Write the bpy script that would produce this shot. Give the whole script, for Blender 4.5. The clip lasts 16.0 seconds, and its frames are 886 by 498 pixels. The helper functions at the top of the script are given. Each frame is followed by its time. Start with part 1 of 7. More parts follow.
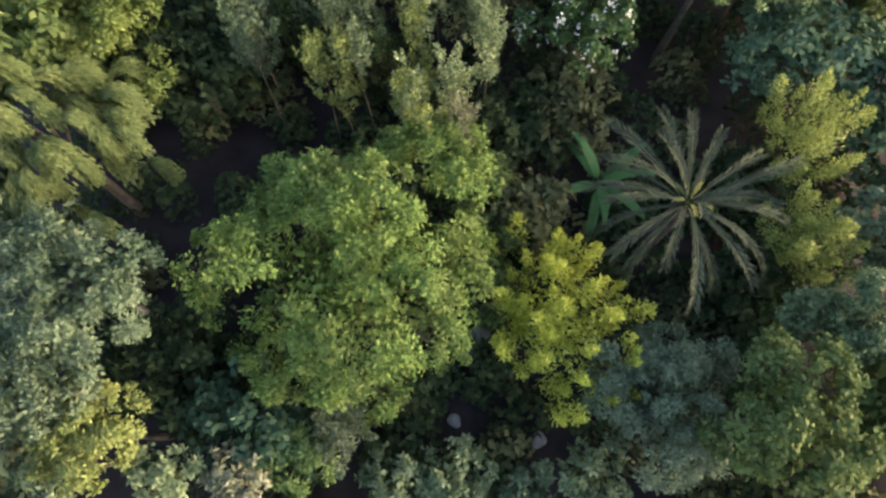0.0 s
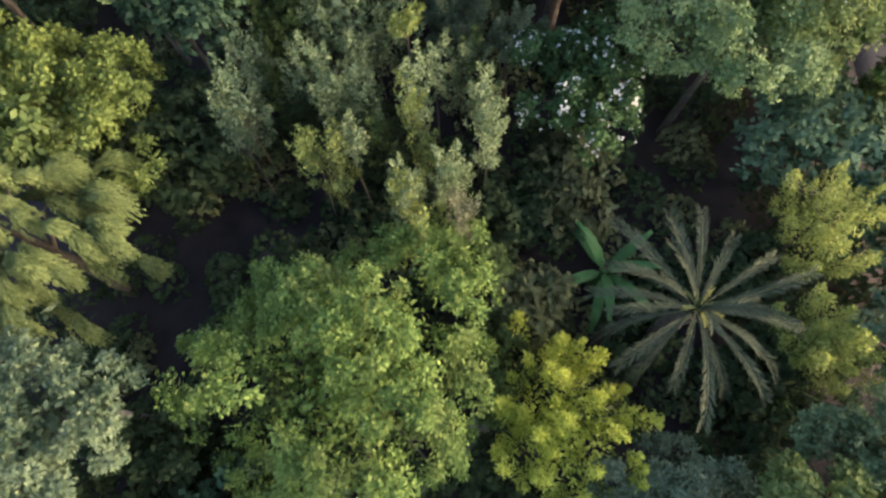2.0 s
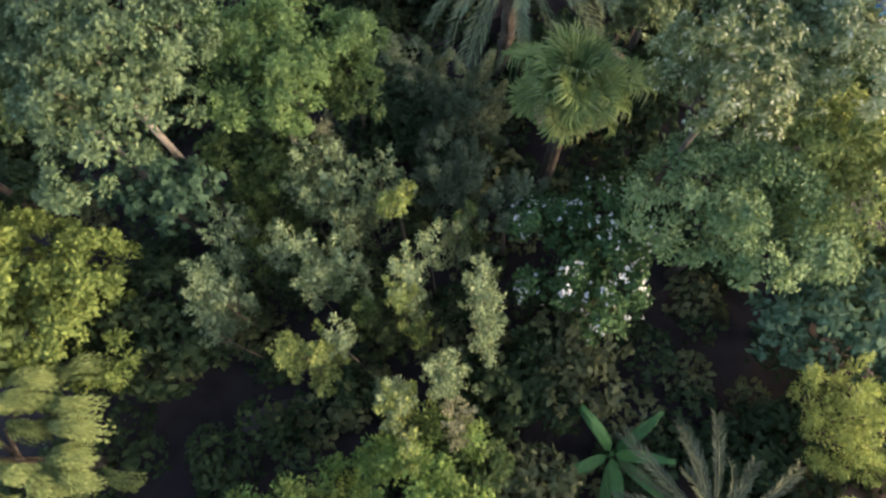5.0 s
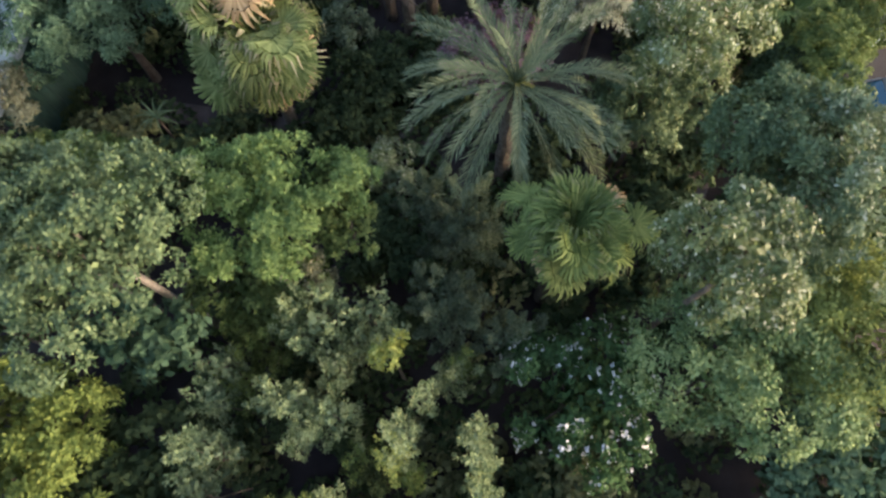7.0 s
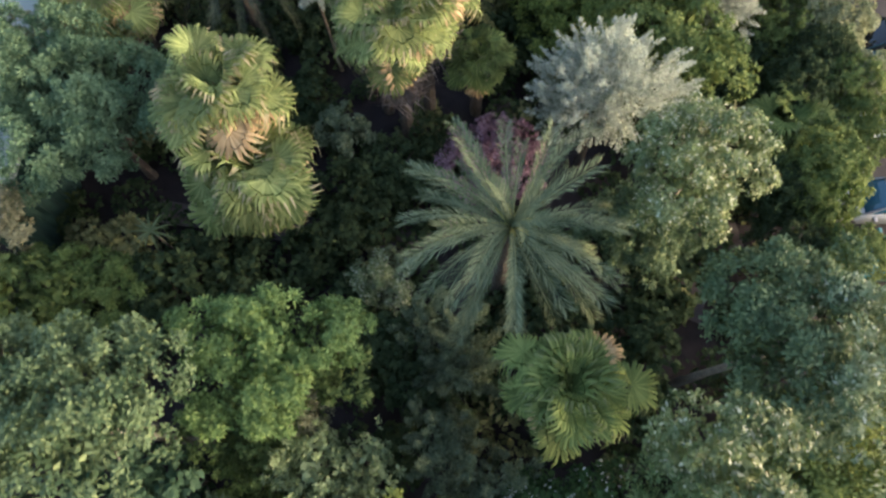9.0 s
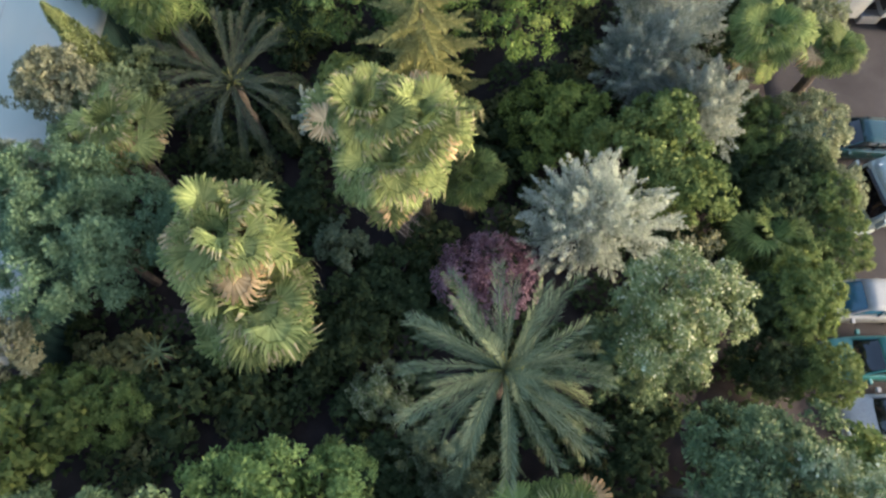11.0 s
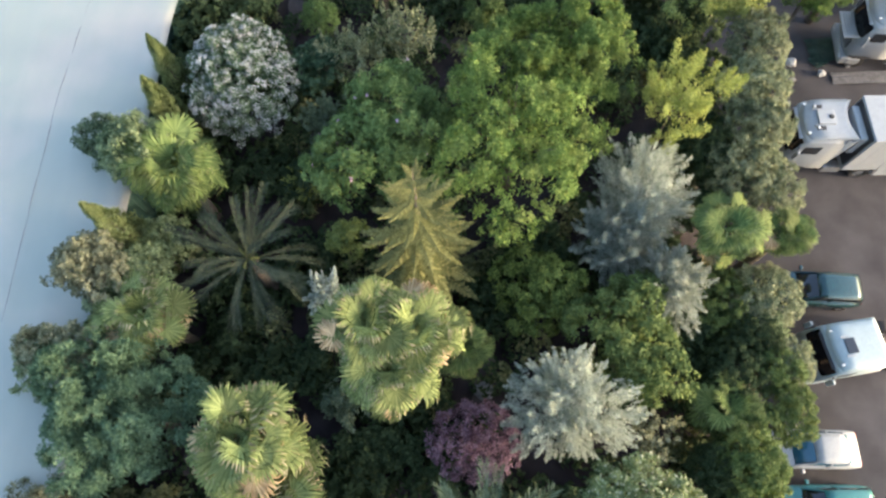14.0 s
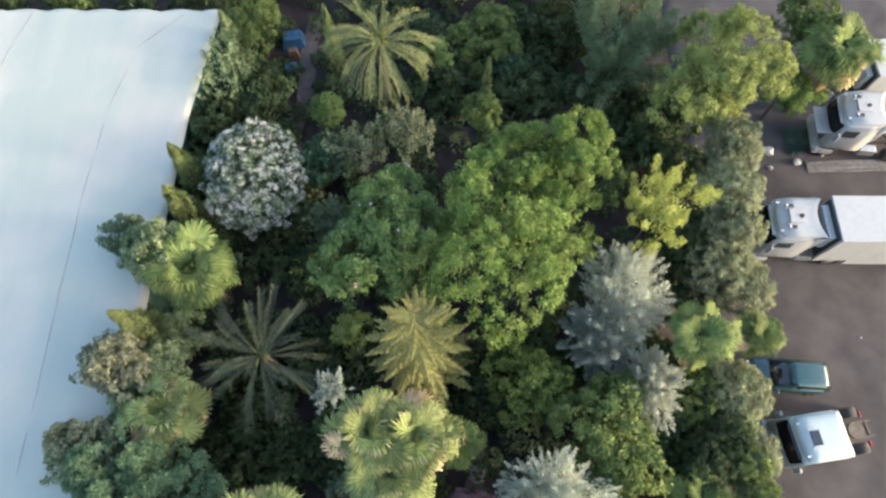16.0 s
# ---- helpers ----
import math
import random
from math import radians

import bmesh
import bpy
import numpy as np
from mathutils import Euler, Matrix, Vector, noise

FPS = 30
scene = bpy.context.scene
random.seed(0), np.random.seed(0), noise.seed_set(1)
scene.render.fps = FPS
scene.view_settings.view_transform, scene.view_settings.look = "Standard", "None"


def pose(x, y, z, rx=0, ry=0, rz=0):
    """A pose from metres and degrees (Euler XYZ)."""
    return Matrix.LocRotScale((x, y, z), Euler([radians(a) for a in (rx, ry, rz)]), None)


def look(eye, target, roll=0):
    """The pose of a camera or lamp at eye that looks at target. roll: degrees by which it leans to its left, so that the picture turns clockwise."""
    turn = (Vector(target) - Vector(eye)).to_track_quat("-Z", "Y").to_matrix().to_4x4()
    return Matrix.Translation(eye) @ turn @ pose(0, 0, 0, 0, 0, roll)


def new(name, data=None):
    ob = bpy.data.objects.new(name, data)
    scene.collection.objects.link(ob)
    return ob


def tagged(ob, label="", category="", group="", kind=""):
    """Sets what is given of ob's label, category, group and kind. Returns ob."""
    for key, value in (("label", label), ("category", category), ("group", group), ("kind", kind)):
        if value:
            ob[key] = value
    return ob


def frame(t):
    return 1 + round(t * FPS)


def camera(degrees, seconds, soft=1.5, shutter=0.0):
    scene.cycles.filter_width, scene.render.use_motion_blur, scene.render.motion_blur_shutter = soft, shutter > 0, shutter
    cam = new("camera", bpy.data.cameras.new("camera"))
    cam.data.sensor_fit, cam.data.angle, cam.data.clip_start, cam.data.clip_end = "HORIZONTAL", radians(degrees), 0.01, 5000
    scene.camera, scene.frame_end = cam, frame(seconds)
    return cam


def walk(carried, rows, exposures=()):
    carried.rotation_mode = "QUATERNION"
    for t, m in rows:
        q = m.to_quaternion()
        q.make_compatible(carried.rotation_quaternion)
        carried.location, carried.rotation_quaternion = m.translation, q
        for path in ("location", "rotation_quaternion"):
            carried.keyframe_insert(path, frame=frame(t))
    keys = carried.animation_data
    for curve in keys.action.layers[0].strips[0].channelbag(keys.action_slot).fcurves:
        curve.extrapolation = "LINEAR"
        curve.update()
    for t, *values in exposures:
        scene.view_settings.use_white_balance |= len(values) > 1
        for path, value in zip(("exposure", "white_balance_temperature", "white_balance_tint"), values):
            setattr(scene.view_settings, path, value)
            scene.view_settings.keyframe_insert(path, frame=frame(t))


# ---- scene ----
cam = camera(72.25, 16.0, soft=2.4, shutter=0.5)
# seconds, eye, turn in degrees
PATH = [
    (0.0, 0.000, 0.000, 19.681, 17.685, 0.126, 0.040),
    (0.5, 0.044, 0.535, 19.688, 17.864, 0.223, 0.139),
    (1.0, 0.078, 1.139, 19.721, 18.050, 0.276, 0.221),
    (1.5, 0.096, 1.756, 19.744, 18.214, 0.278, 0.327),
    (2.0, 0.106, 2.446, 19.771, 18.385, 0.228, 0.440),
    (2.5, 0.101, 3.103, 19.787, 18.591, 0.143, 0.543),
    (3.0, 0.108, 3.826, 19.791, 18.857, 0.069, 0.635),
    (5.5, 0.403, 7.929, 20.350, 19.834, 0.872, -0.026),
    (6.0, 0.430, 8.811, 20.491, 19.972, 0.846, -0.012),
    (6.5, 0.466, 9.653, 20.607, 20.161, 0.805, 0.096),
    (7.0, 0.510, 10.557, 20.808, 20.314, 0.809, 0.138),
    (7.5, 0.567, 11.406, 21.021, 20.394, 0.888, 0.154),
    (8.0, 0.625, 12.329, 21.271, 20.426, 0.970, 0.158),
    (8.5, 0.693, 13.192, 21.564, 20.446, 1.081, 0.198),
    (9.0, 0.759, 14.113, 21.947, 20.424, 1.183, 0.235),
    (11.5, 0.718, 18.173, 24.715, 21.249, 0.682, -0.623),
    (12.0, 0.738, 19.131, 25.444, 21.142, 0.578, -0.554),
    (12.5, 0.796, 20.060, 26.218, 20.925, 0.538, -0.438),
    (13.0, 0.830, 21.037, 27.101, 20.746, 0.466, -0.347),
    (13.5, 0.866, 21.939, 27.986, 20.573, 0.387, -0.218),
    (14.0, 0.912, 22.834, 28.911, 20.542, 0.333, -0.078),
    (14.5, 0.950, 23.625, 29.749, 20.629, 0.273, 0.027),
    (15.0, 1.009, 24.431, 30.655, 20.777, 0.264, 0.166),
    (15.5, 1.020, 25.184, 31.497, 20.913, 0.195, 0.256),
    (16.0, 1.016, 26.000, 32.399, 21.065, 0.099, 0.338),
]
walk(cam, [(t, pose(x, y, z, rx, ry, rz)) for t, x, y, z, rx, ry, rz in PATH], [(0.0, 0.74, 6400, 17.0), (5.5, 0.8, 6450, 18.0), (9.0, 0.79, 6400, 15.0), (12.5, 0.9, 6300, 13.5), (16.0, 1.12, 6400, 12.5)])

# world and light
SUN_TURN, SUN_RISE = 100.0, 12.0
world = bpy.data.worlds.new("sky")
scene.world = world
world.use_nodes = True
wn = world.node_tree.nodes
wsky = wn.new("ShaderNodeTexSky")
wsky.sky_type = "NISHITA"
wsky.sun_disc = False
wsky.sun_elevation, wsky.sun_rotation = radians(SUN_RISE), radians(SUN_TURN)
wsky.air_density, wsky.dust_density, wsky.ozone_density = 1.0, 3.0, 1.0
wn["Background"].inputs["Strength"].default_value = 0.39
world.node_tree.links.new(wsky.outputs["Color"], wn["Background"].inputs["Color"])
sun_data = bpy.data.lights.new("sun", "SUN")
sun_data.energy, sun_data.angle, sun_data.color = 2.9, radians(10), (1.0, 0.85, 0.65)
sun = new("sun", sun_data)
sun_way = Vector((math.sin(radians(SUN_TURN)) * math.cos(radians(SUN_RISE)), math.cos(radians(SUN_TURN)) * math.cos(radians(SUN_RISE)), math.sin(radians(SUN_RISE))))
sun.matrix_world = look(sun_way * 80, (0, 0, 0))


# materials
def node_material(name):
    mat = bpy.data.materials.new(name)
    mat.use_nodes = True
    nodes = mat.node_tree.nodes
    return mat, nodes, mat.node_tree.links, nodes["Principled BSDF"]


def ramp(nodes, stops):
    node = nodes.new("ShaderNodeValToRGB")
    els = node.color_ramp.elements
    while len(els) < len(stops):
        els.new(0.5)
    for el, (at, col) in zip(els, stops):
        el.position, el.color = at, (*col, 1)
    return node


def times(col, k):
    return tuple(min(1.0, c * k) for c in col)


def leaf_material(name, base, tip, rough=0.6, through_light=0.3, glint=None, shine=0.1, vary=0.12, patch=None):
    """Foliage: each leaf its own shade, patches of younger and older growth, light shining through."""
    if base[1] > 1.2 * base[2] and base[1] > base[0]:
        base, tip = (base[0] * 1.12, base[1], base[2] * 1.68), (tip[0] * 1.11, tip[1], tip[2] * 1.62)
    mat, nodes, links, bsdf = node_material(name)
    geo = nodes.new("ShaderNodeNewGeometry")
    info = nodes.new("ShaderNodeObjectInfo")
    coord = nodes.new("ShaderNodeTexCoord")
    cloud = nodes.new("ShaderNodeTexNoise")
    cloud.inputs["Scale"].default_value, cloud.inputs["Detail"].default_value = 1.1, 3.0
    links.new(coord.outputs["Object"], cloud.inputs["Vector"])
    # last stop: where given, flashes of sun painted as a few pale leaves
    one = ramp(nodes, [(0.0, times(base, 0.7)), (0.4, base), (0.88, tip), (0.95, glint or times(tip, 1.15))])
    links.new(geo.outputs["Random Per Island"], one.inputs["Fac"])
    two = ramp(nodes, [(0.35, times(base, 0.7)), (0.66, tip)])
    links.new(cloud.outputs["Fac"], two.inputs["Fac"])
    mix = nodes.new("ShaderNodeMix")
    mix.data_type = "RGBA"
    mix.inputs["Factor"].default_value = 0.5
    links.new(one.outputs["Color"], mix.inputs["A"])
    links.new(two.outputs["Color"], mix.inputs["B"])
    hue = nodes.new("ShaderNodeHueSaturation")
    span = nodes.new("ShaderNodeMapRange")
    span.inputs["To Min"].default_value, span.inputs["To Max"].default_value = 1 - vary, 1 + vary
    links.new(info.outputs["Random"], span.inputs["Value"])
    links.new(span.outputs["Result"], hue.inputs["Value"])
    links.new(mix.outputs["Result"], hue.inputs["Color"])
    if patch:
        # seed heads and ageing leaves in drifts
        drift = nodes.new("ShaderNodeTexNoise")
        drift.inputs["Scale"].default_value, drift.inputs["Detail"].default_value = 0.75, 2.0
        links.new(coord.outputs["Object"], drift.inputs["Vector"])
        gate = ramp(nodes, [(0.5, (0, 0, 0)), (0.66, (0.6, 0.6, 0.6))])
        links.new(drift.outputs["Fac"], gate.inputs["Fac"])
        aged = nodes.new("ShaderNodeMix")
        aged.data_type = "RGBA"
        aged.inputs["B"].default_value = (*patch, 1)
        links.new(gate.outputs["Color"], aged.inputs["Factor"])
        links.new(mix.outputs["Result"], aged.inputs["A"])
        links.new(aged.outputs["Result"], hue.inputs["Color"])
    links.new(hue.outputs["Color"], bsdf.inputs["Base Color"])
    bsdf.inputs["Roughness"].default_value = rough
    bsdf.inputs["Specular IOR Level"].default_value = shine
    lit = nodes.new("ShaderNodeBsdfTranslucent")
    links.new(hue.outputs["Color"], lit.inputs["Color"])
    blend = nodes.new("ShaderNodeMixShader")
    blend.inputs["Fac"].default_value = through_light
    links.new(bsdf.outputs["BSDF"], blend.inputs[1])
    links.new(lit.outputs["BSDF"], blend.inputs[2])
    links.new(blend.outputs["Shader"], nodes["Material Output"].inputs["Surface"])
    return mat


def rough_material(name, a, b, scale=6.0, rough=0.8, metal=0.0, bump=0.3, fine=40.0, detail=5.0):
    """A worn surface: two colours in broad patches, fine grain, relief."""
    mat, nodes, links, bsdf = node_material(name)
    coord = nodes.new("ShaderNodeTexCoord")
    big, small = nodes.new("ShaderNodeTexNoise"), nodes.new("ShaderNodeTexNoise")
    big.inputs["Scale"].default_value, big.inputs["Detail"].default_value = scale, detail
    small.inputs["Scale"].default_value, small.inputs["Detail"].default_value = fine, 3.0
    for tex in (big, small):
        links.new(coord.outputs["Object"], tex.inputs["Vector"])
    col = ramp(nodes, [(0.3, a), (0.7, b)])
    links.new(big.outputs["Fac"], col.inputs["Fac"])
    mix = nodes.new("ShaderNodeMix")
    mix.data_type, mix.blend_type = "RGBA", "OVERLAY"
    mix.inputs["Factor"].default_value = 0.45
    links.new(col.outputs["Color"], mix.inputs["A"])
    links.new(small.outputs["Fac"], mix.inputs["B"])
    links.new(mix.outputs["Result"], bsdf.inputs["Base Color"])
    rel = nodes.new("ShaderNodeBump")
    rel.inputs["Strength"].default_value, rel.inputs["Distance"].default_value = bump, 0.02
    links.new(small.outputs["Fac"], rel.inputs["Height"])
    links.new(rel.outputs["Normal"], bsdf.inputs["Normal"])
    bsdf.inputs["Roughness"].default_value, bsdf.inputs["Metallic"].default_value = rough, metal
    return mat


def paint(name, col, rough=0.3, coat=0.5, metal=0.0):
    mat = rough_material(name, times(col, 0.92), col, 3.0, rough, metal, 0.02, 25.0)
    mat.node_tree.nodes["Principled BSDF"].inputs["Coat Weight"].default_value = coat
    return mat


FRESH = leaf_material("fresh_leaf", (0.083, 0.168, 0.025), (0.212, 0.325, 0.055), patch=(0.18, 0.215, 0.07))
YOUNG = leaf_material("young_leaf", (0.19, 0.3, 0.05), (0.32, 0.44, 0.08), 0.6, 0.4)
MID = leaf_material("mid_leaf", (0.072, 0.134, 0.026), (0.185, 0.256, 0.053))
BRIGHT = leaf_material("bright_leaf", (0.085, 0.168, 0.033), (0.205, 0.315, 0.068))
# the near-black shade between crowns is put into this leaf colour
DARK = leaf_material("shade_dark_leaf", (0.033, 0.064, 0.018), (0.085, 0.13, 0.036), 0.7, 0.3, None, 0.08)
TEAL = leaf_material("teal_leaf", (0.038, 0.09, 0.03), (0.092, 0.168, 0.06), 0.7, 0.3, None, 0.1)
OLIVE = leaf_material("olive_leaf", (0.105, 0.175, 0.05), (0.34, 0.45, 0.15), 0.6, 0.35, None, 0.15)
LIME = leaf_material("lime_leaf", (0.44, 0.57, 0.06), (0.74, 0.86, 0.12), 0.6, 0.5, None, 0.12)
YELLOW = leaf_material("yellow_green_leaf", (0.14, 0.215, 0.04), (0.365, 0.45, 0.09))
CITRON = leaf_material("citron_leaf", (0.21, 0.3, 0.045), (0.46, 0.56, 0.11), 0.6, 0.4, None, 0.15)
MOSS = leaf_material("moss_leaf", (0.088, 0.15, 0.025), (0.245, 0.335, 0.055), 0.6)
GOLD = leaf_material("gold_leaf", (0.13, 0.195, 0.045), (0.3, 0.385, 0.115), 0.6, 0.35, None, 0.12)
GLOSSY = leaf_material("glossy_leaf", (0.06, 0.12, 0.035), (0.155, 0.235, 0.075), 0.5, 0.3, (0.28, 0.35, 0.16), 0.14)
SPRING = leaf_material("spring_leaf", (0.125, 0.235, 0.055), (0.34, 0.475, 0.135), 0.55, 0.35, None, 0.12)
# near-white last colour paints sun glints on both; FLASH is the brighter copy
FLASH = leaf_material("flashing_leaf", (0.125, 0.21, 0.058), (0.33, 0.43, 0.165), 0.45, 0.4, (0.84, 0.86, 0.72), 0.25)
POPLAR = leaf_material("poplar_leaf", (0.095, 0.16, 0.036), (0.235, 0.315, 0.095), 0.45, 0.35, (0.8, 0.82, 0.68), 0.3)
HEDGE = leaf_material("hedge_leaf", (0.11, 0.165, 0.052), (0.325, 0.38, 0.14), 0.5, 0.3, None, 0.15)
PALE_TEAL = leaf_material("pale_teal_leaf", (0.074, 0.152, 0.052), (0.18, 0.29, 0.105), 0.8, 0.3, None, 0.05)
GREY = leaf_material("grey_leaf", (0.07, 0.13, 0.042), (0.2, 0.285, 0.105), 0.6, 0.3, None, 0.1)
DEEP = leaf_material("deep_green_leaf", (0.038, 0.092, 0.02), (0.105, 0.2, 0.045), 0.6, 0.3, None, 0.12)
SILVER = leaf_material("silver_leaf", (0.31, 0.365, 0.31), (0.6, 0.645, 0.555), 0.7, 0.4, None, 0.1)
BLUE = leaf_material("blue_leaf", (0.095, 0.155, 0.058), (0.225, 0.3, 0.115), 0.7, 0.3, None, 0.08)
TAN = leaf_material("tan_leaf", (0.145, 0.178, 0.06), (0.345, 0.385, 0.155), 0.6)
RUST = leaf_material("rust_leaf", (0.085, 0.115, 0.032), (0.23, 0.265, 0.075), 0.6)
WILLOW = leaf_material("willow_leaf", (0.07, 0.115, 0.024), (0.2, 0.27, 0.062), 0.6, 0.35, None, 0.1)
NEEDLE = leaf_material("needle_leaf", (0.13, 0.16, 0.035), (0.33, 0.35, 0.085), 0.55)
DATE = leaf_material("date_frond", (0.086, 0.138, 0.05), (0.22, 0.285, 0.105), 0.8, 0.2, None, 0.06)
DATE_DARK = leaf_material("dark_date_frond", (0.046, 0.069, 0.028), (0.12, 0.148, 0.058), 0.8, 0.2, None, 0.06)
DATE_YELLOW = leaf_material("yellow_date_frond", (0.09, 0.135, 0.035), (0.225, 0.265, 0.075), 0.75, 0.2, None, 0.08)
HEART = leaf_material("palm_heart", (0.3, 0.3, 0.09), (0.52, 0.5, 0.2), 0.6, 0.3)
FAN = leaf_material("fan_leaf", (0.107, 0.168, 0.033), (0.257, 0.33, 0.08), 0.6, 0.3, None, 0.1, 0.42)
FAN_DARK = leaf_material("dark_fan_leaf", (0.078, 0.136, 0.025), (0.18, 0.247, 0.051), 0.6, 0.25, None, 0.08, 0.42)
FAN_TIP = leaf_material("pale_fan_tip", (0.2, 0.225, 0.07), (0.39, 0.38, 0.15), 0.6, 0.3, None, 0.15)
FAN_SKIRT = leaf_material("weathered_fan_skirt", (0.18, 0.145, 0.13), (0.34, 0.29, 0.265), 0.85, 0.1)
FAN_DARK_TIP = leaf_material("green_fan_tip", (0.1, 0.15, 0.036), (0.205, 0.26, 0.075), 0.6, 0.3, None, 0.1)
FAN_DEAD = leaf_material("dead_fan_leaf", (0.28, 0.19, 0.1), (0.56, 0.42, 0.24), 0.8, 0.1)
BANANA = leaf_material("banana_leaf", (0.05, 0.15, 0.03), (0.1, 0.25, 0.055), 0.5, 0.35, None, 0.15)
PURPLE = leaf_material("purple_bract", (0.13, 0.07, 0.095), (0.34, 0.235, 0.29), 0.8, 0.3, None, 0.06)
WHITE_BLOOM = leaf_material("white_bloom", (0.62, 0.63, 0.60), (0.82, 0.82, 0.80), 0.6)
PINK_BLOOM = leaf_material("pink_bloom", (0.45, 0.28, 0.40), (0.62, 0.45, 0.58), 0.6)
BARK = rough_material("bark", (0.065, 0.05, 0.038), (0.15, 0.12, 0.09), 5.0, 0.9, 0, 0.8)
PALE_BARK = rough_material("pale_bark", (0.15, 0.125, 0.1), (0.28, 0.25, 0.21), 5.0, 0.85, 0, 0.6)
PALM_BARK = rough_material("palm_bark", (0.055, 0.043, 0.033), (0.13, 0.105, 0.08), 9.0, 0.95, 0, 1.0)
# darker than humus: deep shade under the canopy is put into this colour
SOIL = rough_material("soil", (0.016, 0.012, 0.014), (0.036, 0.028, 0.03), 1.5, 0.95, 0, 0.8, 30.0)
ASPHALT = rough_material("asphalt", (0.026, 0.024, 0.027), (0.068, 0.062, 0.065), 0.45, 0.9, 0, 0.35, 60.0, 7.0)
PATH_DIRT = rough_material("path_gravel", (0.06, 0.05, 0.05), (0.11, 0.092, 0.09), 2.0, 0.95, 0, 0.6, 60.0)
STONE = rough_material("stone", (0.20, 0.20, 0.20), (0.34, 0.33, 0.33), 4.0, 0.85, 0, 0.5)


def fabric_material():
    """Weathered white cover: long streaks, warm pale patches of sun painted in, a slack weave."""
    mat, nodes, links, bsdf = node_material("white_cover")
    coord, turn = nodes.new("ShaderNodeTexCoord"), nodes.new("ShaderNodeMapping")
    turn.inputs["Rotation"].default_value = (0, 0, radians(-11))
    turn.inputs["Scale"].default_value = (0.55, 0.07, 1)
    links.new(coord.outputs["Object"], turn.inputs["Vector"])
    streak, patch = nodes.new("ShaderNodeTexNoise"), nodes.new("ShaderNodeTexNoise")
    streak.inputs["Scale"].default_value, streak.inputs["Detail"].default_value = 1.6, 6.0
    patch.inputs["Scale"].default_value, patch.inputs["Detail"].default_value = 0.22, 4.0
    links.new(turn.outputs["Vector"], streak.inputs["Vector"])
    links.new(coord.outputs["Object"], patch.inputs["Vector"])
    a = ramp(nodes, [(0.3, (0.3, 0.335, 0.303)), (0.7, (0.375, 0.4, 0.36))])
    # warm stop paints sunlit patches onto the cooler shaded cover
    b = ramp(nodes, [(0.45, (0.322, 0.358, 0.32)), (0.68, (0.5, 0.45, 0.4))])
    links.new(streak.outputs["Fac"], a.inputs["Fac"])
    links.new(patch.outputs["Fac"], b.inputs["Fac"])
    mix = nodes.new("ShaderNodeMix")
    mix.data_type = "RGBA"
    mix.inputs["Factor"].default_value = 0.5
    links.new(a.outputs["Color"], mix.inputs["A"])
    links.new(b.outputs["Color"], mix.inputs["B"])
    links.new(mix.outputs["Result"], bsdf.inputs["Base Color"])
    rel = nodes.new("ShaderNodeBump")
    rel.inputs["Strength"].default_value, rel.inputs["Distance"].default_value = 0.25, 0.08
    links.new(streak.outputs["Fac"], rel.inputs["Height"])
    links.new(rel.outputs["Normal"], bsdf.inputs["Normal"])
    bsdf.inputs["Roughness"].default_value = 0.6
    return mat


FABRIC = fabric_material()
STEEL = rough_material("galvanised_steel", (0.32, 0.33, 0.34), (0.46, 0.47, 0.48), 8.0, 0.45, 0.8, 0.1)
WHITE_PAINT = paint("white_paint", (0.36, 0.37, 0.365), 0.45, 0.15)
PALE_BLUE_PAINT = paint("pale_blue_paint", (0.38, 0.45, 0.45), 0.45, 0.1)
GREEN_PAINT = paint("dark_green_paint", (0.012, 0.06, 0.065), 0.25, 1.0, 0.3)
TEAL_PAINT = paint("teal_paint", (0.05, 0.22, 0.20), 0.3)
BLUE_TARP = rough_material("blue_tarp", (0.012, 0.05, 0.11), (0.022, 0.09, 0.19), 2.0, 0.6, 0, 0.4, 12.0)
ORANGE = rough_material("orange_plastic", (0.09, 0.055, 0.035), (0.15, 0.09, 0.055), 3.0, 0.6)
GREEN_CLOTH = rough_material("green_sheet", (0.02, 0.055, 0.045), (0.035, 0.09, 0.07), 2.0, 0.8)
DARK_GLASS = paint("dark_glass", (0.012, 0.016, 0.02), 0.06, 1.0)
BLUE_GLASS = paint("blue_tinted_glass", (0.03, 0.13, 0.20), 0.06, 1.0)
RUBBER = rough_material("rubber", (0.018, 0.018, 0.018), (0.035, 0.034, 0.033), 8.0, 0.85, 0, 0.3)
BLACK = rough_material("black_plastic", (0.02, 0.02, 0.022), (0.04, 0.04, 0.042), 8.0, 0.6)
GREASE = rough_material("rusty_steel", (0.05, 0.044, 0.04), (0.12, 0.1, 0.085), 7.0, 0.6, 0.5, 0.4)
LAMP_RED = paint("red_lens", (0.35, 0.02, 0.02), 0.2)
LAMP_CLEAR = paint("clear_lens", (0.7, 0.72, 0.72), 0.1)


# mesh helpers
def link_part(name, mesh, material, parent, label=""):
    ob = new(name, mesh)
    if material and not mesh.materials:
        mesh.materials.append(material)
    ob.parent = parent
    if label:
        ob["label"] = label
    return ob


def part(name, bm, material, parent, label=""):
    mesh = bpy.data.meshes.new(name)
    bm.to_mesh(mesh)
    bm.free()
    return link_part(name, mesh, material, parent, label)


def thing(name, m, label, category, group="", kind=""):
    ob = new(name)
    ob.empty_display_size = 0.2
    ob.matrix_world = m
    return tagged(ob, label, category, group, kind)


